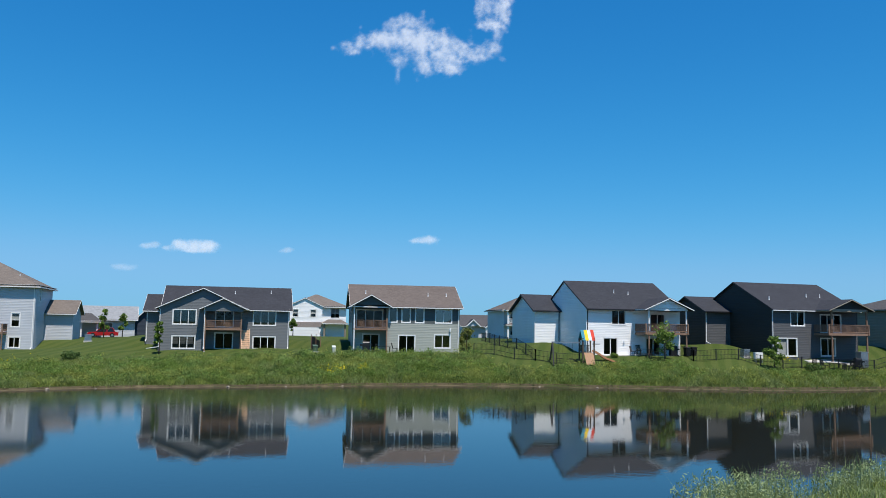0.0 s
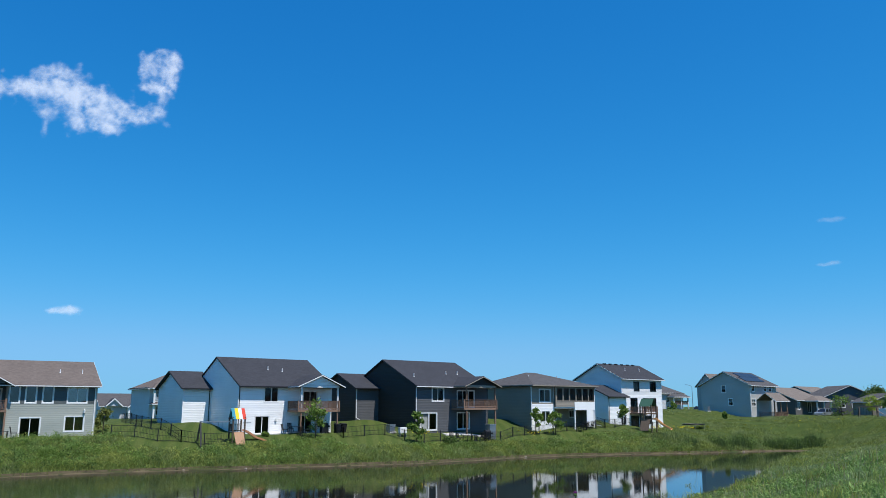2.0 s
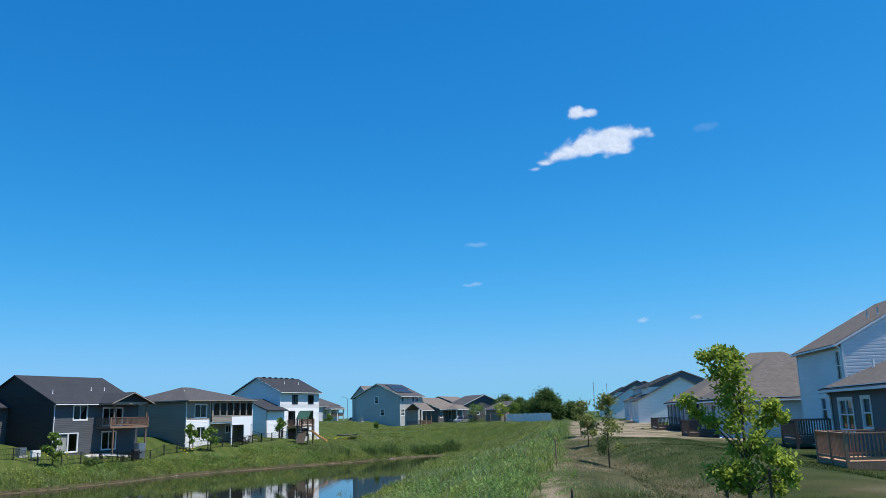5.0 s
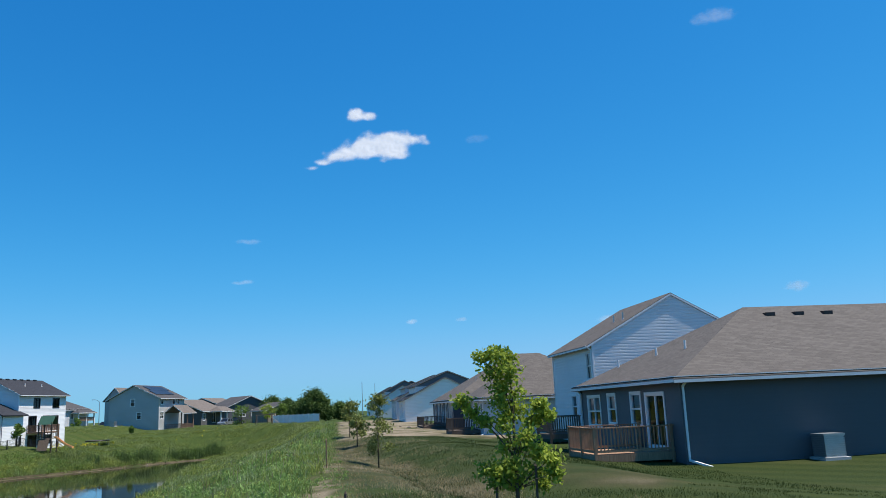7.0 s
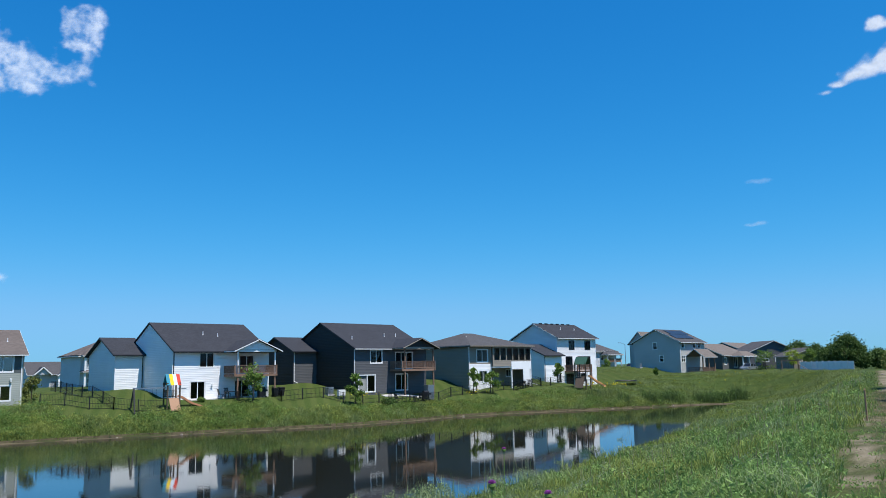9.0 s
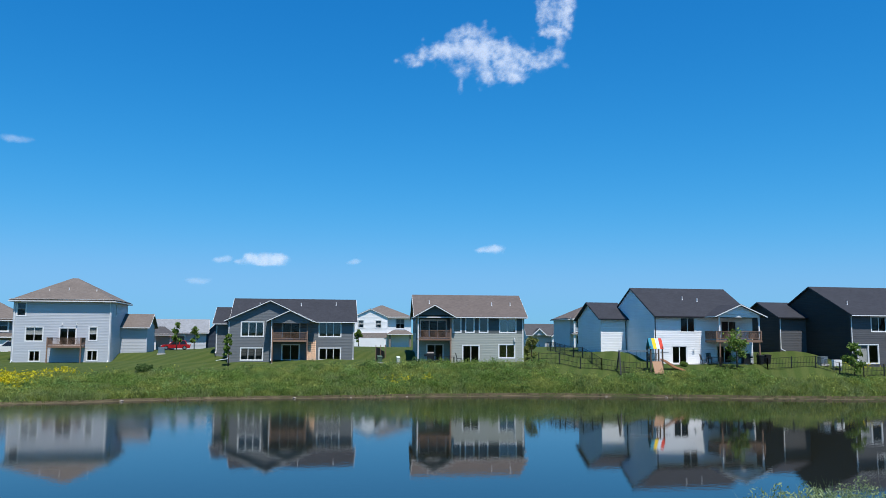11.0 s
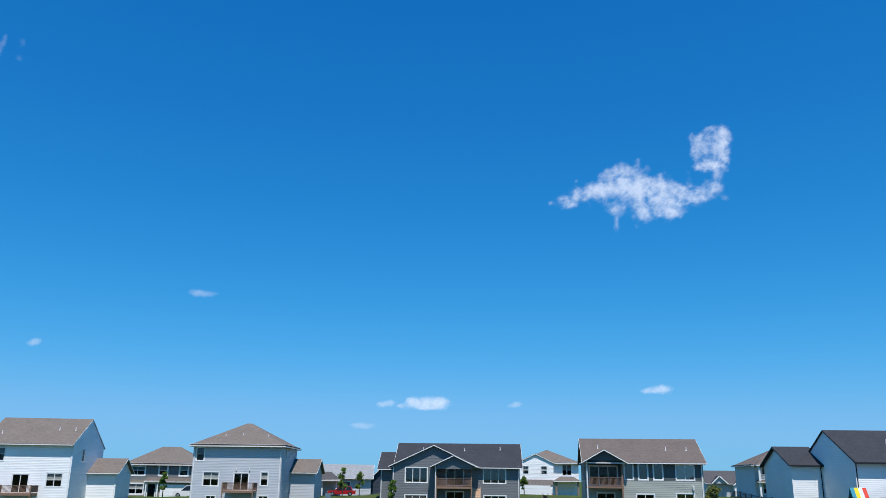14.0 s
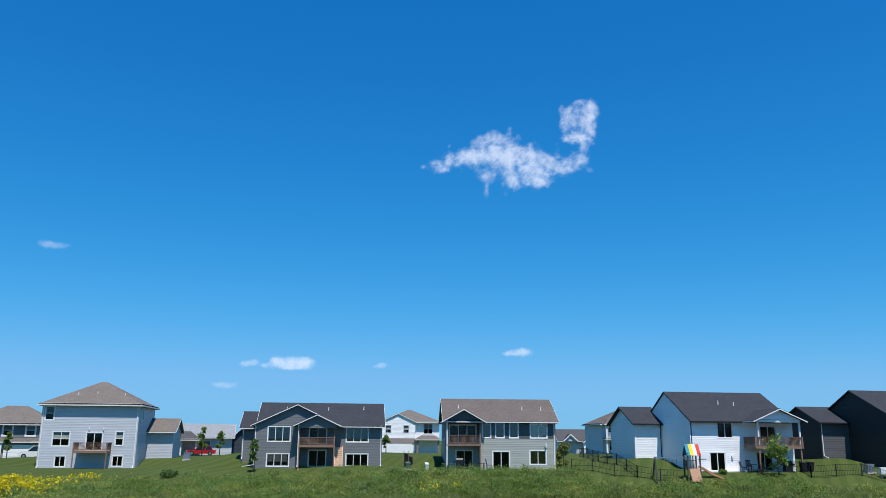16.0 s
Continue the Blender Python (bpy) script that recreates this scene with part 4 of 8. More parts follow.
def white_wide():
    h, W, D = house_at("white_wide", "house", "white lap-sided walk-out house with a charcoal roof and gabled porch deck")
    z1, ri = 5.6, 3.3
    block(h, 0, 0, W, D, 0, z1, ri, "u", "white", "dark", trim="black", gov=0.15, holes={
        "f": [(3.2, 3.65, 4.9, 5.25, dict(cols=2)), (2.15, 0.1, 3.85, 2.0, SL), (8.2, 2.85, 10.0, 4.9, SL), (7.6, 0.1, 9.4, 2.05, SL)]})
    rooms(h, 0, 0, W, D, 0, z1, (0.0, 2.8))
    porch_front(h, 6.5, 11.6, z1, 2.6, "dark", "white", 1.1)
    deck(h, 6.2, -2.6, 11.6, 2.78, posts=False)
    block(h, -3.4, 8.0, 0, 16.5, 1.2, 5.4, 1.9, "u", "white", "dark", trim="black", sides="flb")
    vents(h, [(5.2, 3.6, roof_z(3.6, D, z1, ri)), (6.9, 3.2, roof_z(3.2, D, z1, ri))])
    downspout(h, 0.1, 0, 0, z1 - 0.1, 0.4, "black")
    downspout(h, -0.2, 8.0, 1.2, 5.2, 0.4, "black")
    g = Geo()
    g.box(4.6, -0.2, 1.5, 4.8, 0, 1.75)
    g.obj("meter_box", M["trim"], h)


def charcoal():
    h, W, D = house_at("charcoal", "house", "charcoal lap-sided walk-out house with a dark roof and gabled timber deck")
    z1, ri = 5.6, 3.25
    # sides and back take the shaded copy of the siding, the front the sunlit one
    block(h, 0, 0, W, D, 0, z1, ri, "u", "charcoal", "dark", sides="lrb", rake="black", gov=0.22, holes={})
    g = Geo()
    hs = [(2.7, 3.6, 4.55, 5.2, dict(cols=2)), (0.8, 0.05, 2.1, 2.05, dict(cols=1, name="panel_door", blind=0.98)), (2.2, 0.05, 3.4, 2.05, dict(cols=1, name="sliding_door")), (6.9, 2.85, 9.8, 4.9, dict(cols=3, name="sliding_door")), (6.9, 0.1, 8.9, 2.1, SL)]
    block(h, 0, 0, W, D, 0, z1, 0, "u", "charcoal_lit", "ash", trim="charcoal", sides="f", holes={"f": hs}, roof_on=False)
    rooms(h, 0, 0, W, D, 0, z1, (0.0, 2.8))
    porch_front(h, 6.3, 11.6, z1, 2.4, "dark", "charcoal", 1.05, post_mat="deck", trim="mid")
    deck(h, 5.9, -2.4, 11.6, 2.78, posts=False)
    # garage likewise: sunlight on its front is put into the siding colour
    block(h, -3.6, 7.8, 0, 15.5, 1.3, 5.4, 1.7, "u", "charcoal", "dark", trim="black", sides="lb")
    block(h, -3.6, 7.8, 0, 15.5, 1.3, 5.4, 0, "u", "charcoal_lit", "ash", trim="charcoal", sides="f", roof_on=False)
    vents(h, [(1.3, 2.0, roof_z(2, D, z1, ri)), (7.5, 3.0, roof_z(3, D, z1, ri)), (9.5, 3.0, roof_z(3, D, z1, ri))])
    downspout(h, 0.08, 0, 0, z1 - 0.1, 0.4)
    downspout(h, -3.5, 7.8, 1.2, 5.3, 0.8)


def porch():
    h, W, D = house_at("porch", "house", "grey hip-roofed walk-out house with a glazed corner porch and white panels")
    z1 = 5.6
    block(h, 0, 0, 4.4, D, 0, z1, 0, "u", "white", "ash", upper=(3.2, "mid"), sides="f", trim="mid", holes={"f": [(1.6, 3.5, 3.7, 5.2, dict(cols=2)), (2.0, 0.75, 3.5, 2.2, dict(cols=2))]}, roof_on=False)
    block(h, 0, 0, W, D, 0, z1, 0, "u", "mid", "ash", sides="lrb", roof_on=False, trim="mid")
    block(h, 4.4, 2.0, W, D, 0, z1, 0, "u", "mid", "ash", sides="f", holes={"f": [(0.6, 0.1, 2.4, 2.1, SL), (5.2, 1.3, 6.4, 2.3, dict(cols=2))]}, roof_on=False)
    rooms(h, 0, 2.2, W, D, 0, z1, (0.0, 2.8))
    wins = [(0.25 + i * 1.33, 3.65, 1.45 + i * 1.33, 5.45, dict(cols=1, frame_mat="mid", casing=0.06)) for i in range(6)]
    block(h, 4.4, -0.4, W, 2.0, 2.8, z1, 0, "u", "mid", "ash", sides="f", holes={"f": wins}, roof_on=False, skirt=0.0)
    block(h, 4.4, -0.4, W, 2.0, 2.8, z1, 0, "u", "mid", "ash", sides="r", holes={"r": [(0.2, 3.65, 2.0, 5.45, dict(cols=2, frame_mat="black"))]}, roof_on=False, skirt=0.0)
    g = Geo()
    g.box(8.2, -0.46, 2.35, W + 0.05, -0.38, 3.5)
    g.box(W - 1.7, -0.46, 0.0, W - 0.3, -0.36, 2.35)
    g.obj("white_panel", M["white"], h)
    g = Geo()
    g.box(4.4, -0.35, 2.6, W, 2.0, 2.8)
    g.obj("porch_floor", M["trim"], h)
    for u in (8.3, W - 0.1):
        post(h, u, -0.3, -0.4, 2.6, 0.2, "trim")
    block(h, 0, -0.4, W, D, z1 + 0.25, z1 + 0.25, 1.85, "hip", "mid", "ash", sides="", ov=0.5, trim="mid", inset=(4.6, 6.0))
    vents(h, [(3.0, 3.6, 6.95), (8.6, 3.4, 6.9)])
    g = Geo()
    g.box(0.1, -0.3, z1, W - 0.1, D - 0.1, z1 + 0.25)
    g.obj("frieze", M["mid"], h)
    downspout(h, 0.05, 0, 0, z1 - 0.1, 0.9, out=(-0.8, -0.6))
    downspout(h, W, -0.4, 0, z1 - 0.1, 1.0, out=(0.9, -0.4))


def white_black():
    h, W, D = house_at("white_black", "house", "white two-storey house with black windows and a dark gable roof")
    z1, ri, B = 8.4, 2.35, "black"
    block(h, 0, 0, W, D, 0, z1, ri, "u", "white", "dark", trim="trim", upper=(5.6, "pale"), holes={
        "f": [(3.4, 6.3, 4.8, 7.7, dict(cols=2, frame_mat=B)), (8.0, 6.3, 9.5, 7.7, dict(cols=2, frame_mat=B)), (0.05, 3.8, 0.75, 4.9, dict(cols=1, frame_mat=B)), (2.4, 2.75, 4.1, 5.0, dict(cols=2, frame_mat=B, name="sliding_door")),
              (5.8, 3.4, 7.4, 5.0, dict(cols=1, frame_mat=B)), (7.75, 3.4, 9.4, 5.0, dict(cols=1, frame_mat=B)), (2.4, 0.1, 4.3, 2.1, dict(cols=2, frame_mat=B, name="sliding_door")), (6.5, 0.9, 7.7, 2.1, dict(cols=1, frame_mat=B))]})
    rooms(h, 0, 0, W, D, 0, z1, (0.0, 2.7, 5.4))
    block(h, -4.6, -0.8, 0, 7.5, 0.2, 5.4, 1.7, "u", "white", "dark", trim="black", sides="flb", holes={"f": [(3.3, 1.0, 4.3, 2.3, dict(cols=1, frame_mat=B))]})
    deck(h, 2.0, -2.6, 6.0, 2.7)
    vents(h, [(4.5, 2.5, roof_z(2.5, D, z1, ri)), (8.5, 2.5, roof_z(2.5, D, z1, ri))])
    for i in range(6):
        g = Geo()
        g.box(1.2 + i * 1.6, D / 2 - 0.35, z1 + ri - 0.05, 1.75 + i * 1.6, D / 2 - 0.05, z1 + ri + 0.17)
        g.obj("roof_vent", M["black"], h)
    downspout(h, -4.5, -0.8, 0.2, 5.3, 0.5, "black")


def solar():
    h, W, D = house_at("solar", "house", "pale grey-green two-storey gable house with solar panels and a small porch")
    z1, ri = 6.05, 2.4
    block(h, 0, 0, W, D, 0, z1, ri, "u", "greige", "ash", holes={
        "f": [(0.9, 4.8, 1.9, 5.9, DH), (5.6, 4.8, 6.6, 5.9, DH), (7.6, 4.8, 8.6, 5.9, DH), (0.6, 2.1, 2.0, 3.3, DH2)],
        "l": [(4.3, 4.6, 5.1, 5.9, DH), (5.6, 2.2, 6.4, 3.4, DH)]})
    rooms(h, 0, 0, W, D, 0, z1, (0.0, 2.8))
    g = Geo()
    for i, j in itertools.product(range(7), range(2)):
        u, v = 0.8 + i * 1.22, 0.9 + j * 1.75
        if (i, j) in ((0, 1), (6, 0)):
            continue
        za, zb = roof_z(v, D, z1, ri) + 0.12, roof_z(v + 1.65, D, z1, ri) + 0.12
        p = Geo()
        p.slab([(u, v, za), (u + 1.18, v, za), (u + 1.18, v + 1.65, zb), (u, v + 1.65, zb)], 0.05)
        p.obj("solar_panel", M["panel"], h)
    block(h, 2.6, -3.4, 8.0, 0, 3.1, 3.15, 1.3, "u", "warm", "brown", sides="", ov=0.3)
    for u, v in ((2.8, -3.2), (5.3, -3.2), (7.8, -3.2)):
        post(h, u, v, -0.4, 3.1, 0.2, "deck")
    rail(h, [(2.8, -0.1), (2.8, -3.2), (7.8, -3.2), (7.8, -0.1)], 0.1, "deck", 0.9)
    g = Geo()
    g.box(2.6, -3.3, -0.3, 8.0, 0, 0.1)
    g.obj("porch_floor", M["concrete"], h)
    block(h, 2.2, 8.0, 10.0, 12.0, 0.2, 6.15, 2.1, "u", "greige", "brown", sides="lrb", ov=0.4, gov=0.3)
    downspout(h, 0.1, 0, 0, z1 - 0.1)


M["panel"] = plain("solar_panel", (0.022, 0.026, 0.036), 0.35, 0.0, vary=0.3, scale=0.8, bump=0.0)
white_tall()
grey_hip()
ranch_hip()
slate()
sage()
white_wide()
charcoal()
porch()
white_black()
solar()


def berm(s, l):
    p = ROW * s + SIDE * l
    return p.x, p.y


def near_ranch():
    x, y = berm(28.9 + 12.2, 13.05)
    h = thing("house", x, y, 3.44, -145.5, "blue-grey ranch house with a brown hip roof and timber deck", "house")
    W, D, z1 = 12.2, 22.0, 3.3
    block(h, 0, 0, W, D, 0, z1, 3.05, "hip", "steel", "tan", course=0.127, dutch=False, ov=0.42, holes={
        "f": [(1.1, 1.35, 2.9, 2.68, DH2), (4.1, 1.48, 5.05, 2.72, DH), (7.05, 1.48, 8.1, 2.72, DH), (8.75, 0.65, 10.55, 2.65, SL)]})
    rooms(h, 0, 0, W, D, 0, z1, (0.5,))
    downspout(h, W + 0.02, 0.03, 0.0, z1 - 0.1, 1.0, out=(0.85, 0.45))
    downspout(h, 0.06, 0.0, 0.0, z1 - 0.1, 0.5)
    vents(h, [(2.0, 1.4, 4.05), (5.2, 2.1, 4.4), (7.9, 2.3, 4.5)], "trim")
    for v in (6.6, 8.0, 9.4):
        g = Geo()
        z = z1 + 0.1 + 3.05 * (1 - 0.9 / 6.1)
        g.box(W / 2 + 0.75, v, z - 0.12, W / 2 + 1.1, v + 0.42, z + 0.07)
        g.obj("roof_vent", M["black"], h)
    near_deck(h)


def near_deck(h):
    """The timber deck on the ranch house, board by board."""
    u0, u1, v0, z = 7.9, 11.2, -3.1, 0.55
    v = v0
    while v < -0.05:
        g = Geo()
        g.box(u0, v, z - 0.035, u1, v + 0.135, z)
        g.obj("deck_board", M["cedar"], h)
        v += 0.143
    for a, b in (((u0, v0), (u1, v0)), ((u0, v0), (u0, 0)), ((u1, v0), (u1, 0))):
        g = Geo()
        g.beam((*a, z - 0.17), (*b, z - 0.17), 0.05, 0.27)
        g.obj("rim_joist", M["cedar"], h)
        g = Geo()
        g.beam((*a, z + 0.95), (*b, z + 0.95), 0.14, 0.04)
        g.obj("handrail", M["cedar"], h)
        g = Geo()
        g.beam((*a, z + 0.1), (*b, z + 0.1), 0.04, 0.09)
        g.obj("bottom_rail", M["cedar"], h)
        n = int(math.hypot(b[0] - a[0], b[1] - a[1]) / 0.135)
        for i in range(n):
            p = Vector((*a, 0)).lerp(Vector((*b, 0)), (i + 0.5) / n)
            g = Geo()
            g.box(p.x - 0.018, p.y - 0.018, z + 0.05, p.x + 0.018, p.y + 0.018, z + 0.93)
            g.obj("baluster", M["cedar"], h)
    for u, v in ((u0, v0), (u1, v0), (u0, -0.1), (u1, -0.1), ((u0 + u1) / 2, v0)):
        post(h, u, v, -0.6, z + 1.0, 0.1, "cedar")


def near_two_storey():
    W, D = 8.4, 10.0
    x, y = berm(45 + W, 15.1)
    h = thing("house", x, y, 3.6, -145.5, "pale blue two-storey lap-sided house with a brown gable roof", "house")
    z1 = 5.55
    block(h, 0, 0, W, D, 0, z1, 2.75, "u", "pale", "tan", ov=0.35, gov=0.05, course=0.175, dutch=True, holes={
        "f": [(7.2, 3.6, 8.0, 5.1, DH), (3.8, 1.4, 4.7, 2.7, DH), (5.4, 0.6, 7.2, 2.6, SL)]})
    rooms(h, 0, 0, W, D, 0, z1, (0.5, 2.9))
    deck(h, 5.0, -2.6, 7.8, 0.6, "greydeck", base=0)
    vents(h, [(5.2, 2.6, roof_z(2.6, D, z1, 2.75)), (6.8, 2.6, roof_z(2.6, D, z1, 2.75))], "metal")
    downspout(h, W - 0.06, 0, 0, z1 - 0.1, 0.5)


def row_ranch():
    W, D = 9.4, 20.0
    x, y = berm(61.5 + W, 11.7)
    h = thing("house", x, y, 3.65, -145.5, "pale grey ranch house with a brown hip roof and small deck", "house")
    z1 = 2.95
    block(h, 0, 0, W, D, 0, z1, 2.95, "hip", "light", "tan", ov=0.42, holes={
        "f": [(1.0, 1.0, 2.0, 2.5, DH), (3.2, 1.0, 4.2, 2.5, DH), (5.2, 0.5, 7.0, 2.5, SL), (7.8, 1.0, 8.8, 2.5, DH)]})
    rooms(h, 0, 0, W, D, 0, z1, (0.4,))
    deck(h, 4.6, -2.2, 7.6, 0.5, "greydeck", height=0.9)
    downspout(h, W - 0.1, 0.0, 0.0, 2.85, 1.1, out=(0.8, -0.5))
    vents(h, [(3.4, 2.4, 4.15), (6.4, 2.4, 4.15)], "metal")
    for v in (7.6, 9.4):
        g = Geo()
        g.box(W / 2 + 0.5, v, z1 + 2.72, W / 2 + 0.95, v + 0.45, z1 + 2.95)
        g.obj("roof_vent", M["black"], h)


def row_navy():
    W, D = 15.0, 18.0
    x, y = berm(76.5 + W, 11.6)
    h = thing("house", x, y, 3.65, -145.5, "navy ranch house with a brown hip roof beside a bare lot", "house")
    z1 = 3.0
    N4 = dict(cols=1, rows=2)
    block(h, 0, 0, W, D, 0, z1, 4.4, "hip", "navy", "tan", ov=0.42, holes={
        "f": [(1.2, 0.9, 2.4, 2.6, N4), (4.0, 0.9, 5.2, 2.6, N4), (6.8, 0.9, 8.0, 2.6, N4), (9.6, 0.9, 10.8, 2.6, N4), (12.2, 0.5, 13.9, 2.6, SL)]})
    rooms(h, 0, 0, W, D, 0, z1, (0.4,))
    deck(h, 3.5, -2.2, 9.0, 0.5, "greydeck", height=0.9)
    downspout(h, W - 0.1, 0.0, 0.0, 2.9, 1.3, out=(0.7, -0.6))
    vents(h, [(5.0, 3.2, 4.8), (10.0, 3.2, 4.8)], "metal")


def row_gable(s, l, wall, roof, base, low=2.9, rise=3.6, W=11.0, D=11.5):
    x, y = berm(s + W, l)
    h = thing("house", x, y, base, -145.5, "new pale house with a steep gable roof in the far row", "house", "new houses past the bare lot")
    block(h, 0, 0, W, D, 0, low, rise, "u", wall, roof, ov=0.3, trim="mid", holes={
        "f": [(1.0, 0.9, 2.0, 2.4, DH), (4.0, 0.4, 5.8, 2.4, SL), (8.5, 0.9, 9.5, 2.4, DH)]})
    rooms(h, 0, 0, W, D, 0, low, (0.3,))
    block(h, 1.0, 1.6, W - 1.0, D - 0.6, low + 0.6, low + 1.9, 2.0, "u", wall, roof, ov=0.3, sides="frlb", skirt=0.4, trim="mid", upper=(low + 1.8, "slate") if roof == "dark" else None)
    downspout(h, W - 0.1, 0, 0, low - 0.1)


near_ranch()
near_two_storey()
row_ranch()
row_navy()
for s, l, wall, roof, base, low, rise, D in ((120, 11.0, "wrap", "dark", 4.4, 2.9, 3.0, 12.0), (141, 11.4, "light", "ash", 4.4, 3.2, 3.2, 12.5), (163, 9.4, "pale", "dark", 4.6, 3.0, 3.0, 10.0), (186, 12.0, "steel", "ash", 4.8, 3.4, 3.4, 12.0), (209, 9.8, "wrap", "dark", 4.9, 2.8, 2.8, 10.0), (236, 11.4, "pale", "ash", 5.0, 3.2, 3.0, 11.0)):
    row_gable(s, l, wall, roof, base, low, rise, D=D)


# ---- houses across the street and further off ----
def far_house(x, y, yaw, W, D, h, rise, wall, roof, ridge="u", holes=None, label="", drop=0.2, upper=None, z=None, start=0.0):
    z = gz(x, y) - drop if z is None else z
    t = thing("house", x, y, z, yaw, label, "house", "houses across the street")
    block(t, start, 0, W, D, 0, h, rise, ridge, wall, roof, holes={"f": [(q[0] - start, q[1], q[2] - start, *q[3:]) for q in holes or []]}, upper=upper, course=0.2)
    rooms(t, 0, 0, W, D, 0, h, (0.0, 2.8) if h > 4 else (0.0,))
    return t


def garage_door(house, u0, v, z0, u1, z1, mat="white"):
    g = Geo()
    n = 4
    for i in range(n):
        a, b = z0 + (z1 - z0) * i / n, z0 + (z1 - z0) * (i + 1) / n - 0.02
        g.box(u0, v - 0.05, a, u1, v + 0.03, b)
    g.obj("garage_door", M[mat], house)


def white_rake(house, u0, u1, v, z1, rise, ov=0.3):
    """Broad white boards along the two slopes of a front gable."""
    m, k = (u0 + u1) / 2, rise / ((u1 - u0) / 2)
    for e, s_ in ((u0, -1), (u1, 1)):
        g = Geo()
        g.beam((e + s_ * ov, v - ov - 0.05, z1 - ov * k - 0.02), (m, v - ov - 0.05, z1 + rise - 0.02), 0.08, 0.2)
        g.obj("rake_board", M["trim"], house)


M["door_grey"] = plain("grey_garage_door", (0.27, 0.28, 0.30), 0.6)
h = far_house(-86.0, 116.5, 24, 12.0, 9, 5.6, 2.6, "mid", "brown", "hip", [(0.7, 3.7, 2.9, 5.0, dict(DH2, casing=0.2)), (5.2, 3.7, 6.4, 5.2, dict(DH, casing=0.2)), (8.4, 3.7, 9.6, 5.2, dict(DH, casing=0.2)), (0.7, 0.8, 2.9, 2.3, dict(DH2, casing=0.2)), (3.6, 0.2, 4.8, 2.4, dict(cols=1, name="entry_door"))],
              "grey two-storey hip-roofed house facing the street", upper=(3.0, "slate"))
garage_door(h, 5.6, -0.22, 0.0, 9.9, 2.3)
block(h, 3.2, -0.5, 12.0, 0, 2.8, 2.85, 0.4, "hip", "mid", "brown", sides="", ov=0.12)
for u in (3.4, 5.2):
    post(h, u, -0.4, -0.3, 2.8, 0.2, "trim")
h = far_house(-56.5, 122.6, 20, 9.4, 9, 3.0, 1.9, "light", "cool", "u", [(5.0, 0.9, 6.2, 2.3, DH)], "low pale house with a light grey roof", z=3.2)
block(h, 9.4, 2.0, 12.2, 9, 0, 2.9, 1.4, "v", "navy", "cool", sides="frb")
block(h, -0.5, -2.5, 4.5, 0, 2.6, 2.65, 1.0, "hip", "light", "ash", sides="", ov=0.3)
for u in (0.0, 2.0, 4.2):
    post(h, u, -2.3, -0.3, 2.6, 0.22, "trim")
h = far_house(-43.5, 133, 18, 4.5, 8, 3.0, 1.2, "pale", "ash", "u", [], "pale low house beyond the parked cars")
h = far_house(-25.4, 133.8, 12, 9.4, 9, 5.6, 1.9, "white", "brown", "hip", [(0.9, 3.6, 1.9, 5.0, DH), (4.0, 3.6, 5.0, 5.0, DH), (6.9, 3.6, 8.3, 5.2, DH2)], "white two-storey house with a brick band and white garage door")
block(h, -0.2, -0.6, 5.4, 3, 0, 5.5, 1.3, "v", "white", "brown", sides="flr", skirt=0.0, ov=0.25, holes={"f": [(0.8, 3.7, 1.7, 4.9, DH), (3.7, 3.7, 4.6, 4.9, DH)]})
garage_door(h, 0.3, -0.68, 0.0, 4.9, 2.0)
g = Geo()
for j, i in itertools.product(range(10), range(22)):
    u = 0.0 + i * 0.25 + (j % 2) * 0.12
    g.box(u, -0.72, 2.05 + j * 0.085, min(u + 0.235, 5.4), -0.6, 2.05 + j * 0.085 + 0.07)
g.obj("brick_band", M["brick"], h)
block(h, 5.6, -1.6, 9.4, 0, 2.7, 2.75, 0.5, "hip", "white", "brown", sides="", ov=0.2)
for u in (5.8, 9.2):
    post(h, u, -1.4, -0.3, 2.7, 0.3, "stone")
h = far_house(4.2, 175, 8, 8.0, 9, 2.9, 2.2, "greyblue", "ash", "u", [(0.8, 0.9, 2.0, 2.3, dict(DH2, casing=0.2)), (5.2, 0.9, 6.6, 2.3, dict(DH2, casing=0.2))], "low grey-blue house with white trim")
block(h, 1.0, -1.0, 3.6, 2, 2.7, 2.9, 1.2, "v", "greyblue", "dark", sides="f", skirt=0, ov=0.25)
white_rake(h, 1.0, 3.6, -1.0, 2.9, 1.2, 0.25)
white_rake(h, 5.0, 7.6, -1.4, 2.6, 1.0, 0.25)
block(h, 5.0, -1.4, 7.6, 2, 0, 2.6, 1.0, "v", "white", "dark", sides="flr", ov=0.25, holes={"f": [(0.5, 0.8, 2.0, 2.1, dict(DH2, casing=0.2))]})
h = far_house(11.3, 149.6, 14, 9.4, 10, 5.6, 2.4, "light", "rust", "hip", [(1.2, 3.6, 2.2, 5.0, DH), (1.2, 0.9, 2.2, 2.4, DH), (6.4, 3.6, 7.6, 5.0, DH)], "pale two-storey house with a reddish hip roof and porch")
block(h, 0.1, -1.6, 6.0, 0, 2.6, 2.8, 0.4, "hip", "white", "rust", sides="", ov=0.2)
for u in (0.3, 2.9, 5.8):
    post(h, u, -1.4, -0.3, 5.5, 0.3, "trim")
rail(h, [(0.3, -1.4), (5.8, -1.4)], 3.0, "trim", 0.9)
block(h, 0.0, -1.6, 6.2, 0.5, 5.3, 5.5, 0.9, "hip", "white", "rust", sides="", ov=0.2)
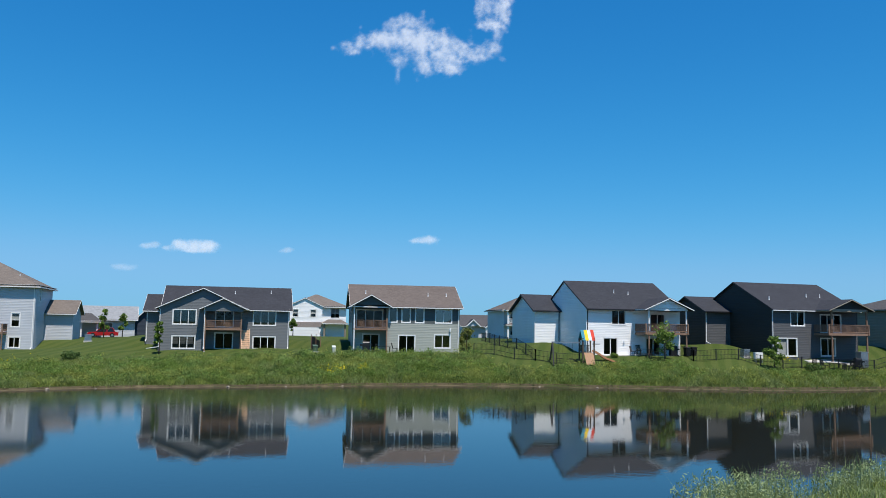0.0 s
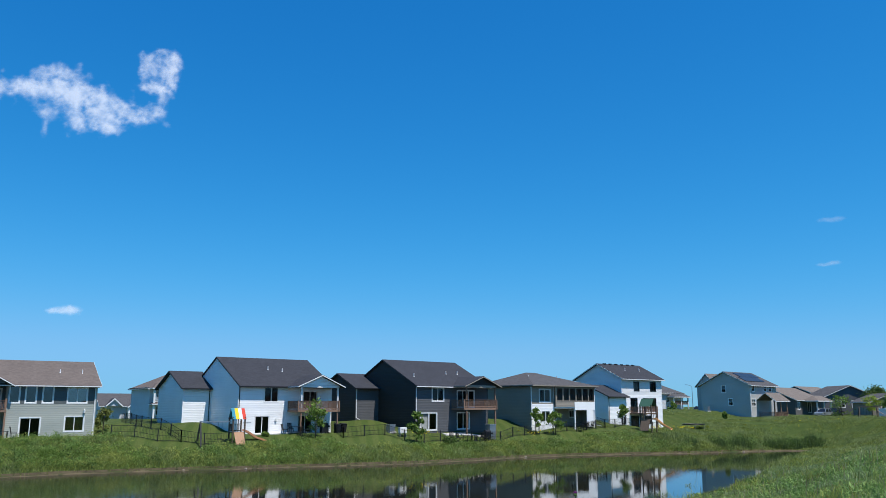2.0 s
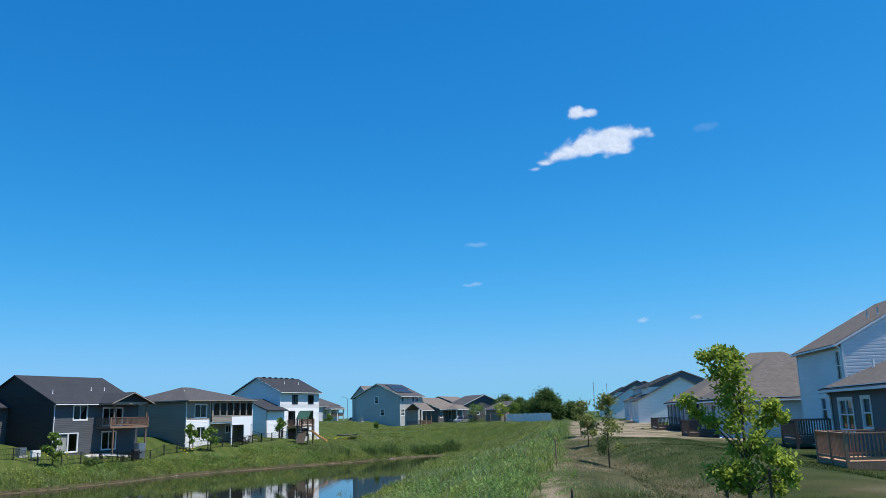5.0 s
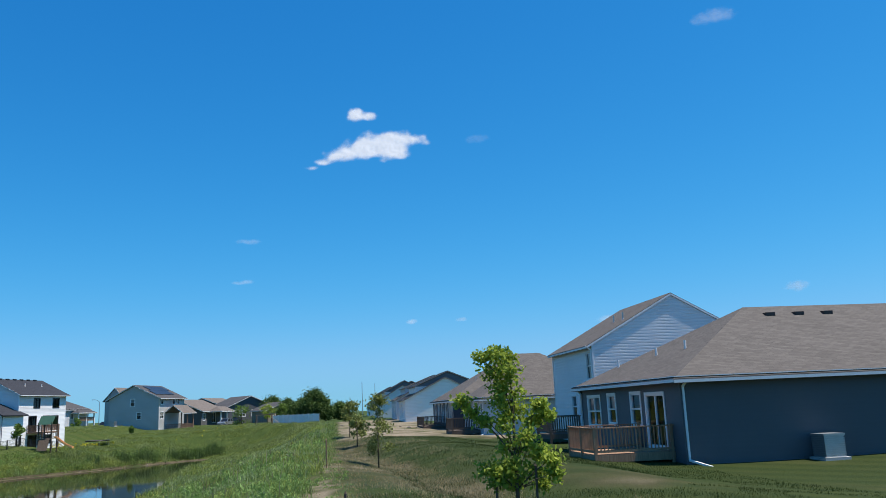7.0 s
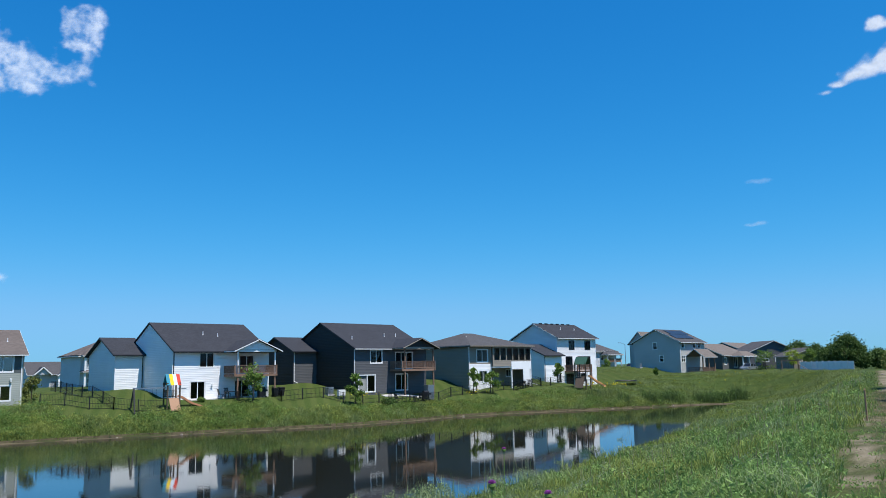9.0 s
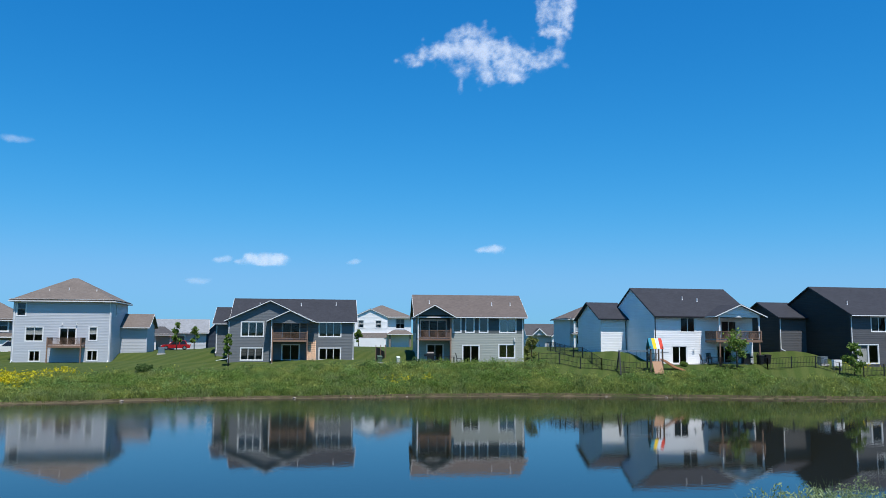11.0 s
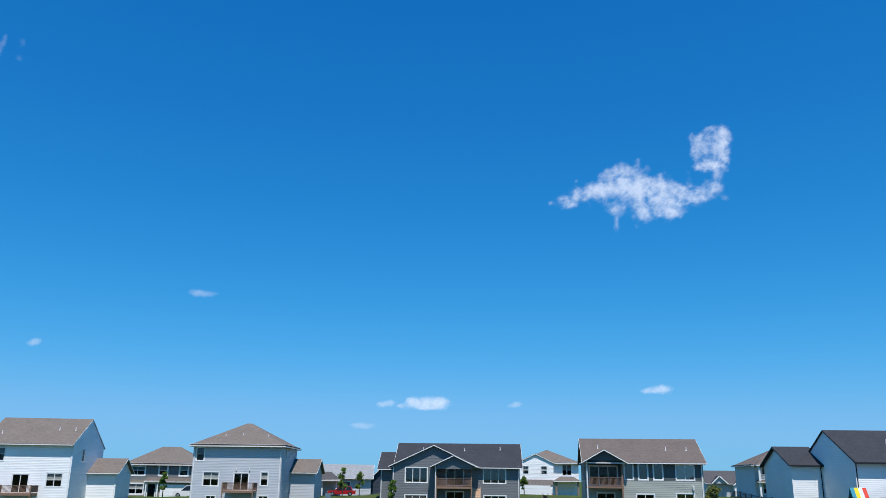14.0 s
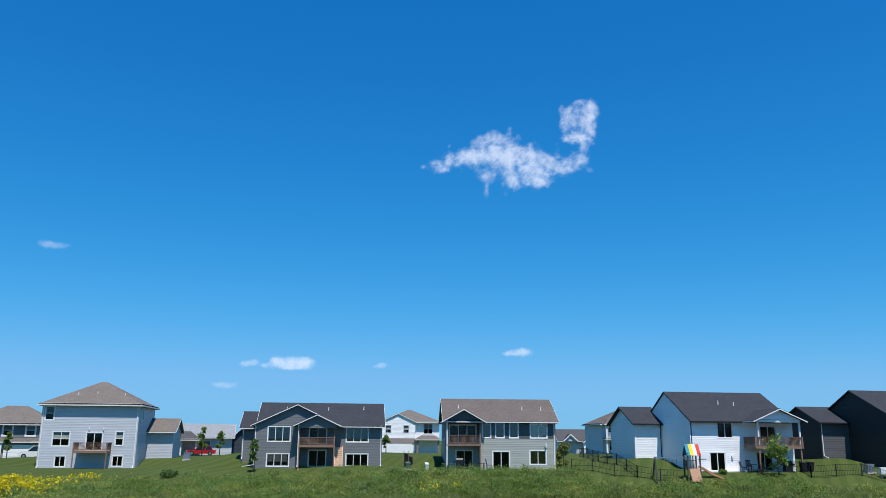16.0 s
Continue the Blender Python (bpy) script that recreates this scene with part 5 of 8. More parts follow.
h = far_house(126.5, 160, 20, 12.5, 9, 5.2, 2.3, "light", "ash", "hip", [(5.0, 2.9, 6.2, 4.2, DH2), (5.0, 0.5, 6.2, 2.0, DH)], "grey house with white porch posts beyond the lawns")
block(h, 5.0, -2.0, 12.2, 0, 4.2, 4.3, 0.6, "hip", "light", "ash", sides="", ov=0.3)
for u in (5.3, 8.6, 11.9):
    post(h, u, -1.8, -0.3, 4.2, 0.25, "trim")
rail(h, [(5.3, -1.8), (11.9, -1.8)], 2.3, "deck", 0.95)
# ranch houses past the one with the solar panels
h = far_house(131.6, 122.8, 20, 13.0, 11, 2.9, 2.4, "warm", "brown", "u", [(1.0, 0.9, 2.2, 2.3, DH2), (6.0, 0.3, 7.8, 2.4, SL)], "brown ranch house with a long covered porch", z=4.6)
block(h, 3.6, -3.0, 11.0, 0, 2.6, 2.65, 0.9, "hip", "warm", "brown", sides="", ov=0.3)
for u in (3.9, 7.3, 10.7):
    post(h, u, -2.8, -0.3, 2.6, 0.22, "trim")
h = far_house(170.0, 152.0, 20, 14.0, 10, 3.4, 2.0, "navy", "brown", "u", [(2.0, 0.9, 3.4, 2.3, DH2), (8.0, 0.3, 9.8, 2.4, SL)], "dark blue ranch house with a brown roof", z=5.7)
block(h, 5.0, -3.0, 12.0, 0, 2.6, 2.65, 1.0, "hip", "navy", "brown", sides="", ov=0.3)
for u in (5.3, 8.5, 11.7):
    post(h, u, -2.8, -0.3, 2.6, 0.22, "trim")
h = far_house(150.2, 132, -25, 11.5, 11, 3.2, 2.4, "steel", "ash", "v", [(3.0, 0.9, 4.4, 2.3, DH2), (6.0, 0.9, 7.4, 2.3, DH2)], "slate ranch house with its gable to the field", z=5.0)
h = far_house(148, 118.5, -25, 8.0, 8, 2.6, 1.6, "mid", "ash", "v", [(2.0, 0.9, 3.4, 2.3, DH2)], "small grey house near the white fence", z=4.5)
# houses at the left end of the pond
h = far_house(-158.3, 76.2, 61, 21.5, 9, 3.0, 2.4, "warm", "brown", "u", [(13.2, 0.4, 14.3, 2.5, dict(cols=1, name="entry_door"))], "long tan-roofed ranch house with white gables and stone base", z=1.2, start=6.2)
block(h, 4.95, -1.8, 13.35, 3, 0, 3.0, 2.0, "v", "slate", "brown", sides="flr", ov=0.3)
block(h, 7.65, -3.0, 12.75, 0, 0, 2.95, 1.5, "v", "slate", "brown", sides="flr", ov=0.3)
garage_door(h, 8.2, -3.05, 0.05, 12.2, 2.3, "door_grey")
garage_door(h, 5.4, -1.85, 0.05, 7.4, 2.3, "door_grey")
block(h, 15.2, -1.5, 19.8, 2, 0, 3.0, 1.8, "v", "slate", "brown", sides="flr", ov=0.3)
block(h, 14.5, -2.2, 18.5, 0, 0, 2.9, 1.4, "v", "slate", "brown", sides="flr", ov=0.3, holes={"f": [(1.0, 1.2, 3.0, 2.6, dict(cols=3, casing=0.22))]})
g = Geo()
for u in (8.0, 12.6, 14.6, 18.4, 7.6):
    g.box(u - 0.12, -2.4 if u > 13 else -3.15, -0.2, u + 0.12, -2.2 if u > 13 else -3.0, 2.8)
g.obj("corner_column", M["trim"], h)
for j, i in itertools.product(range(4), range(9)):
    g = Geo()
    u = 14.55 + i * 0.44 + (j % 2) * 0.2
    g.box(u, -2.36, j * 0.26, min(u + 0.41, 18.4), -2.2, j * 0.26 + 0.23)
    g.obj("stone", M["stone"], h)
for a in ((4.95, 13.35, -1.8, 3.0, 2.0), (7.65, 12.75, -3.0, 2.95, 1.5), (15.2, 19.8, -1.5, 3.0, 1.8), (14.5, 18.5, -2.2, 2.9, 1.4)):
    white_rake(h, *a)
h = far_house(-177.7, 75.6, 40, 12.0, 9, 5.6, 2.4, "navy", "brown", "u", [(7.6, 3.6, 9.6, 5.0, DH2), (8.6, 0.9, 9.8, 2.3, DH)], "dark navy two-storey house with a brown roof", z=1.0)
block(h, 6.4, -1.0, 10.8, 2, 5.4, 5.6, 1.3, "v", "navy", "brown", sides="f", skirt=0, ov=0.3)
block(h, 4.0, -1.8, 12.0, 0, 2.8, 2.85, 0.8, "hip", "navy", "brown", sides="", ov=0.3)
for u in (4.3, 11.7):
    post(h, u, -1.6, -0.3, 2.8, 0.35, "trim")
for dx, wall in ((0, "light"), (9, "white"), (-11, "pale")):
    far_house(-154 + dx, 146 + dx * 0.8, 40, 8.0, 8, 3.6, 2.2, wall, "brown", "hip" if dx else "u", [(1.0, 1.0, 2.4, 2.4, DH2), (5.0, 1.0, 6.4, 2.4, DH2)], "far pale house with a brown roof", z=0.7)


# ---- vehicles ----
def glassy():
    return plain("car_glass", (0.012, 0.014, 0.016), 0.06, vary=0.2, bump=0.0)


M["car_glass"] = glassy()
M["lamp_glass"] = plain("headlight", (0.7, 0.7, 0.68), 0.2, vary=0.05, bump=0.0)
M["tail_lamp"] = plain("tail_light", (0.35, 0.01, 0.01), 0.25, vary=0.05, bump=0.0)
M["rim"] = plain("alloy_rim", (0.5, 0.5, 0.52), 0.35, 0.9, vary=0.1, bump=0.0)


def car(x, y, yaw, paint, L, H, label, boot):
    """A parked car: body with arches, glazed cabin, wheels, lamps. boot: length of the tail behind the cabin, 0 for an upright tail."""
    c = thing("car", x, y, gz(x, y) + 0.02, yaw, label, "car")
    w = 0.88
    hip = H * 0.56
    prof = [(0, 0.35), (0.05, 0.62), (0.25, 0.78 * hip / 0.8), (1.15, hip), (L - 0.25 - boot * 0.2, hip * 1.04), (L - 0.05, hip * 0.9), (L, 0.5), (L - 0.05, 0.3), (0.08, 0.28)]
    g = Geo()
    n = len(prof)
    for s in (-1, 1):
        ring = [(u, s * w, z) for u, z in prof]
        g.poly(*(ring if s < 0 else ring[::-1]))
    for i in range(n):
        (a, b), (d, e) = prof[i], prof[(i + 1) % n]
        g.poly((a, w, b), (a, -w, b), (d, -w, e), (d, w, e))
    g.obj("body", M[paint], c)
    r0, r1, b0, b1 = 1.15, L - 0.2 - boot, 1.95, L - 0.55 - boot * 0.9
    g = Geo()
    lo = [(r0, -w + 0.04), (r1, -w + 0.04), (r1, w - 0.04), (r0, w - 0.04)]
    hi = [(b0, -w + 0.2), (b1, -w + 0.2), (b1, w - 0.2), (b0, w - 0.2)]
    for i in range(4):
        j = (i + 1) % 4
        g.poly((*lo[i], hip), (*lo[j], hip), (*hi[j], H - 0.06), (*hi[i], H - 0.06))
    g.obj("cabin_glass", M["car_glass"], c)
    g = Geo()
    g.slab([(*p, H) for p in hi], 0.07)
    for p, q in zip(lo, hi):
        g.beam((*p, hip), (*q, H - 0.03), 0.09)
    m = (b0 + b1) / 2
    for s in (-1, 1):
        g.beam((m, s * (w - 0.05), hip), (m, s * (w - 0.2), H - 0.03), 0.1)
    g.obj("roof", M[paint], c)
    for u in (0.8, L - 0.85):
        for s in (-1, 1):
            t = Geo()
            t.tube([(u, s * (w - 0.2), 0.33), (u, s * (w + 0.02), 0.33)], [0.33, 0.33], 14)
            wh = t.obj("wheel", M["rubber"], c)
            t = Geo()
            t.tube([(u, s * (w + 0.0), 0.33), (u, s * (w + 0.035), 0.33)], [0.2, 0.17], 10)
            t.obj("rim", M["rim"], wh)
    for s in (-1, 1):
        t = Geo()
        t.box(-0.02, s * 0.5, 0.6, 0.1, s * 0.82, 0.72)
        t.obj("headlight", M["lamp_glass"], c)
        t = Geo()
        t.box(L - 0.1, s * 0.55, 0.65, L + 0.02, s * 0.84, 0.85)
        t.obj("tail_light", M["tail_lamp"], c)
    return c


M["red_paint"] = plain("red_car_paint", (0.42, 0.012, 0.015), 0.25, 0.1, vary=0.08, bump=0.0)
M["dark_paint"] = plain("dark_car_paint", (0.02, 0.024, 0.04), 0.22, 0.2, vary=0.1, bump=0.0)
M["white_paint"] = plain("white_car_paint", (0.75, 0.75, 0.75), 0.25, 0.0, vary=0.04, bump=0.0)
M["silver_paint"] = plain("silver_car_paint", (0.42, 0.44, 0.46), 0.28, 0.6, vary=0.06, bump=0.0)
car(-52.6, 120.4, 22, "red_paint", 4.3, 1.45, "red hatchback parked on a drive between houses", 0.3)
car(-48.0, 128.5, 100, "dark_paint", 4.7, 1.85, "dark blue sport utility car parked on a drive", 0.0)
car(-73.9, 111.8, 30, "white_paint", 4.6, 1.75, "white sport utility car on a drive beside the house", 0.0)
car(-133.0, 69.0, 62, "silver_paint", 4.7, 1.75, "silver sport utility car parked on a concrete drive", 0.0)
car(136.5, 119.0, 15, "dark_paint", 4.6, 1.5, "dark saloon car parked by a ranch house", 0.8)
car(131.2, 117.0, 15, "silver_paint", 4.6, 1.5, "silver car parked by a ranch house", 0.7)
car(133.5, 155.0, 15, "dark_paint", 4.7, 1.75, "dark car parked beyond the lawns", 0.0)


def slab_on_ground(name, pts, label, n=8):
    """A concrete slab in panels that follows the ground between four corners."""
    a, b, c, d = (Vector(p) for p in pts)

    def at(u, v):
        p = a.lerp(b, u).lerp(d.lerp(c, u), v)
        return p.x, p.y, gz(p.x, p.y) + 0.09
    g = Geo()
    for i, j in itertools.product(range(n), range(n)):
        g.slab([at(i / n, j / n), at((i + 1) / n, j / n), at((i + 1) / n, (j + 1) / n), at(i / n, (j + 1) / n)], 0.25)
    tagged(g.obj(name, M["concrete"], weld=True), label, "drive", kind="structure")


slab_on_ground("drive", [(-128.5, 63.0), (-126.0, 67.0), (-147.0, 86.5), (-152.0, 79.5)], "pale concrete drive up to a garage")
slab_on_ground("patio", [(42.35, 94.3), (49.35, 96.3), (49.2, 97.0), (42.1, 95.0)], "concrete patio slab behind the charcoal house")
slab_on_ground("patio", [(18.6, 93.6), (27.6, 95.8), (27.2, 97.0), (18.3, 94.9)], "concrete patio slab behind the white house")


# ---- play sets, fences and yard things ----
M["plastic_red"] = plain("red_tarp", (0.55, 0.05, 0.03), 0.6)
M["plastic_yellow"] = plain("yellow_tarp", (0.75, 0.5, 0.02), 0.6)
M["plastic_green"] = plain("green_tarp", (0.04, 0.10, 0.07), 0.6)
M["plastic_teal"] = plain("teal_tarp", (0.03, 0.22, 0.30), 0.6)
M["plastic_pale"] = plain("pale_blue_tarp", (0.55, 0.62, 0.68), 0.6)
M["slide_dull"] = plain("weathered_slide", (0.30, 0.22, 0.16), 0.6)
M["slide"] = plain("terracotta_slide", (0.55, 0.24, 0.12), 0.4)
M["slide_y"] = plain("apricot_slide", (0.80, 0.42, 0.16), 0.4)


def play_set(x, y, yaw, label, tarps, slide, swing, size, ph=1.25):
    """A timber tower with a tent roof, slide, climbing wall and swing beam."""
    p = thing("play_set", x, y, gz(x, y), yaw, label, "play set")
    s = size
    for u, v in ((0, 0), (s, 0), (0, s), (s, s)):
        post(p, u, v, -0.3, 1.9 * s + 0.4, 0.14, "bark")
    g = Geo()
    for i in range(8):
        g.box(-0.05, i * s / 8, ph - 0.05, s + 0.05, (i + 0.9) * s / 8, ph + 0.01)
    g.obj("platform", M["deck"], p)
    top, z = 1.9 * s + 1.3, 1.9 * s + 0.3
    n = len(tarps)
    for i, key in enumerate(tarps):
        a, b = -0.1 + (s + 0.2) * i / n, -0.1 + (s + 0.2) * (i + 1) / n
        g = Geo()
        g.slab([(a, -0.15, z - 0.15), (b, -0.15, z - 0.15), (b, s / 2, top), (a, s / 2, top)], 0.02)
        g.slab([(b, s + 0.15, z - 0.15), (a, s + 0.15, z - 0.15), (a, s / 2, top), (b, s / 2, top)], 0.02)
        g.obj("tent_roof", M[key], p)
    g = Geo()       # slide: a trough with raised sides, running out at the foot
    pts = [(s + 0.05 + 2.6 * t, s * 0.5, ph * (1 - t) ** 1.15 + 0.12 + 0.05 * math.sin(t * 9)) for t in np.linspace(0, 1, 10)]
    for a, b in zip(pts, pts[1:]):
        g.poly((a[0], a[1] - 0.25, a[2]), (b[0], b[1] - 0.25, b[2]), (b[0], b[1] + 0.25, b[2]), (a[0], a[1] + 0.25, a[2]))
        for e in (-0.25, 0.25):
            g.beam((a[0], a[1] + e, a[2] + 0.08), (b[0], b[1] + e, b[2] + 0.08), 0.05, 0.2)
    g.obj("slide", M[slide], p)
    g = Geo()
    g.slab([(s * 0.1, -0.9, 0.0), (s * 0.9, -0.9, 0.0), (s * 0.9, -0.02, ph), (s * 0.1, -0.02, ph)], 0.05)
    g.obj("climbing_wall", M["cedar"] if slide == "slide" else M["bark"], p)
    rail(p, [(0, 0), (0, s), (s, s)], ph + 0.01, "bark", 0.8, 0.2)
    if swing:
        g = Geo()
        g.beam((0, s / 2, 2.35), (-swing, s / 2, 2.35), 0.11, 0.14)
        g.beam((s, s / 2, 2.2), (s + 0.9, s / 2, 2.2), 0.08, 0.1)
        g.obj("swing_beam", M["metal"], p)
        for v in (-0.6, 0.6):
            g = Geo()
            g.beam((-swing + 0.1, s / 2, 2.35), (-swing, s / 2 + v * 1.5, -0.2), 0.14)
            g.obj("swing_leg", M["greydeck" if v > 0 else "black"], p)
        for u in (-swing * 0.35, -swing * 0.7):
            g = Geo()
            for e in (-0.2, 0.2):
                g.beam((u + e, s / 2, 2.3), (u + e, s / 2, 0.6), 0.012)
            g.box(u - 0.22, s / 2 - 0.07, 0.56, u + 0.22, s / 2 + 0.07, 0.6)
            g.obj("swing", M["rubber"], p)
    return p


play_set(15.6, 90.6, 8, "timber play set with a striped tent roof and slide", ("plastic_teal", "plastic_yellow", "plastic_pale", "plastic_red"), "slide", 3.4, 1.3)
play_set(76.4, 100.2, -62, "dark timber play set with a green tent roof and apricot slide", ("plastic_green",), "slide_y", 0, 1.75, 1.6)


def swing_frame(x, y, yaw):
    """An A-frame swing of dark timber with a short slide leaning on it."""
    f = thing("swing_frame", x, y, gz(x, y), yaw, "small dark timber swing frame with a pale slide", "swing")
    for u in (-1.5, 1.5):
        for v in (-0.9, 0.9):
            g = Geo()
            g.beam((u + 0.15 * (1 if u < 0 else -1), 0, 1.95), (u, v, -0.1), 0.13)
            g.obj("leg", M["bark"], f)
    g = Geo()
    g.beam((-1.6, 0, 1.95), (1.6, 0, 1.95), 0.12, 0.16)
    g.obj("beam", M["bark"], f)
    for u in (-0.5, 0.4):
        g = Geo()
        for e in (-0.2, 0.2):
            g.beam((u + e, 0, 1.9), (u + e, 0, 0.5), 0.02)
        g.box(u - 0.24, -0.1, 0.46, u + 0.24, 0.1, 0.5)
        g.obj("swing", M["rubber"], f)
    g = Geo()
    g.beam((1.3, -0.2, 1.4), (2.9, -0.9, 0.15), 0.45, 0.06)
    g.obj("slide", M["slide_dull"], f)


swing_frame(124.2, 100.2, -40)


def fence(pts, label, height=1.25, gap=2.4, mat="black"):
    """A black metal fence: posts and thin rails with wire pickets."""
    f = thing("fence", *pts[0], 0, 0, label, "fence")
    f.matrix_world = pose(0, 0, 0)
    for (a, b), (c, d) in zip(pts, pts[1:]):
        n = max(1, round(math.hypot(c - a, d - b) / gap))
        for i in range(n):
            p, q = (a + (c - a) * i / n, b + (d - b) * i / n), (a + (c - a) * (i + 1) / n, b + (d - b) * (i + 1) / n)
            zp, zq = gz(*p), gz(*q)
            g = Geo()
            g.box(p[0] - 0.05, p[1] - 0.05, zp - 0.2, p[0] + 0.05, p[1] + 0.05, zp + height + 0.08)
            g.obj("post", M[mat], f)
            g = Geo()
            for hh in (0.12, height * 0.5, height):
                g.beam((*p, zp + hh), (*q, zq + hh), 0.03, 0.035)
            for k in range(1, 16):
                s = k / 16
                x, y, z = p[0] + (q[0] - p[0]) * s, p[1] + (q[1] - p[1]) * s, zp + (zq - zp) * s
                g.beam((x, y, z + 0.1), (x, y, z + height), 0.016)
            g.obj("fence_panel", M[mat], f)
    return f


fence([(3.6, 93.8), (10.4, 91.2), (15.0, 90.0)], "black metal yard fence on the bank behind the white house", 1.2)
fence([(10.4, 91.2), (7.0, 100.5), (5.2, 110)], "black metal yard fence running up between two gardens", 1.2)
fence([(28.6, 92.8), (33.5, 92.2), (38.0, 91.0), (50, 94.4), (55, 97.0), (63.0, 99.2), (71.5, 102.2)], "black metal yard fence along the bank behind dark houses", 1.2)
fence([(28.6, 92.8), (26.6, 104), (24.5, 112)], "black metal yard fence running up beside the white house", 1.2)
fence([(71.5, 102.2), (69.5, 112), (67.5, 121)], "black metal yard fence running up beside the glazed porch", 1.2)
fence([(71.5, 102.2), (79, 105.2), (86, 107.5)], "black metal yard fence behind the white two-storey house", 1.2)


def vinyl_fence(a, b, label, n=9):
    f = thing("fence", 0, 0, 0, 0, label, "fence")
    for i in range(n):
        p, q = (a[0] + (b[0] - a[0]) * i / n, a[1] + (b[1] - a[1]) * i / n), (a[0] + (b[0] - a[0]) * (i + 1) / n, a[1] + (b[1] - a[1]) * (i + 1) / n)
        zp, zq = gz(*p) - 0.2, gz(*q) - 0.2
        g = Geo()
        g.box(p[0] - 0.09, p[1] - 0.09, zp - 0.2, p[0] + 0.09, p[1] + 0.09, zp + 1.95)
        g.obj("post", M["trim"], f)
        g = Geo()
        for k in range(12):
            s0, s1 = k / 12, (k + 0.94) / 12
            g.beam((p[0] + (q[0] - p[0]) * (s0 + s1) / 2, p[1] + (q[1] - p[1]) * (s0 + s1) / 2, zp), (p[0] + (q[0] - p[0]) * (s0 + s1) / 2, p[1] + (q[1] - p[1]) * (s0 + s1) / 2, zp + 1.75), 0.16, 0.03, up=(q[1] - p[1], p[0] - q[0], 0))
        g.beam((*p, zp + 1.78), (*q, zq + 1.78), 0.06, 0.1)
        g.obj("fence_panel", M["trim"], f)


vinyl_fence((129.0, 101.8), (122.6, 86.5), "white vinyl privacy fence at the end of the field")
vinyl_fence((-116.0, 110.4), (-112.6, 113.6), "white vinyl fence between far gardens", 3)
far_house(-140.6, 122.6, 40, 7.0, 9, 2.6, 2.1, "navy", "dark", "v", [], "dark navy house with its gable to the gardens", z=1.2)


def utility_box(x, y, w, d, h, mat, label):
    b = thing("utility_box", x, y, gz(x, y), 20, label, "utility box")
    g = Geo()
    g.box(-w / 2, -d / 2, -0.1, w / 2, d / 2, h * 0.8)
    g.slab([(-w / 2 - 0.03, -d / 2 - 0.03, h * 0.8), (w / 2 + 0.03, -d / 2 - 0.03, h * 0.8), (w / 2 + 0.03, d / 2 + 0.03, h), (-w / 2 - 0.03, d / 2 + 0.03, h)], 0.06)
    g.obj("cabinet", M[mat], b)
    g = Geo()
    g.box(-w * 0.7, -d * 0.7, -0.15, w * 0.7, d * 0.7, 0.05)
    g.obj("pad", M["concrete"], b)


M["box_green"] = plain("green_enamel", (0.07, 0.11, 0.075), 0.5)
M["box_pale"] = plain("pale_enamel", (0.5, 0.53, 0.48), 0.5)
utility_box(-60.2, 76.2, 0.4, 0.4, 0.7, "box_green", "green metal utility box on the lawn")
utility_box(-58.9, 76.6, 0.5, 0.45, 0.95, "box_pale", "pale green utility pedestal on the lawn")
utility_box(-78.9, 63.0, 1.2, 1.1, 0.85, "box_green", "dark green transformer box at the lawn's edge")
utility_box(-80.1, 62.2, 0.32, 0.32, 0.95, "box_pale", "pale utility pedestal beside a transformer")
utility_box(-77.6, 64.0, 0.32, 0.32, 1.0, "box_pale", "pale utility pedestal on the lawn")
utility_box(-12.4, 92.8, 0.35, 0.35, 1.0, "box_pale", "pale utility pedestal by the garden corner")
utility_box(-14.6, 93.2, 0.5, 0.5, 0.8, "box_green", "grey-green utility box by the garden corner")


def ac_unit(x, y, z, yaw, label="grey air-conditioning unit on a concrete pad"):
    a = thing("air_conditioner", x, y, z, yaw, label, "air conditioner")
    g = Geo()
    for i in range(12):
        g.box(-0.4, -0.4, 0.1 + i * 0.065, 0.4, 0.4, 0.14 + i * 0.065)
    g.box(-0.37, -0.37, 0.1, 0.37, 0.37, 0.88)
    g.box(-0.42, -0.42, 0.86, 0.42, 0.42, 0.93)
    g.obj("casing", M["metal"], a)
    g = Geo()
    g.box(-0.5, -0.5, -0.1, 0.5, 0.5, 0.1)
    g.obj("pad", M["concrete"], a)


def grill(x, y, yaw=0):
    b = thing("grill", x, y, gz(x, y) + 0.06, yaw, "covered black barbecue grill on the patio", "grill")
    g = Geo()
    g.box(-0.7, -0.3, 0.75, 0.7, 0.3, 0.95)
    g.tube([(-0.4, 0, 1.0), (0.4, 0, 1.0)], [0.28, 0.28], 12)
    g.obj("lid", M["black"], b)
    g = Geo()
    g.box(-0.4, -0.28, 0.1, 0.4, 0.28, 0.75)
    g.obj("cabinet", M["black"], b)
    for u in (-0.5, 0.5):
        g = Geo()
        g.tube([(u, -0.3, 0.1), (u, -0.24, 0.1)], [0.1, 0.1], 10)
        g.obj("wheel", M["rubber"], b)


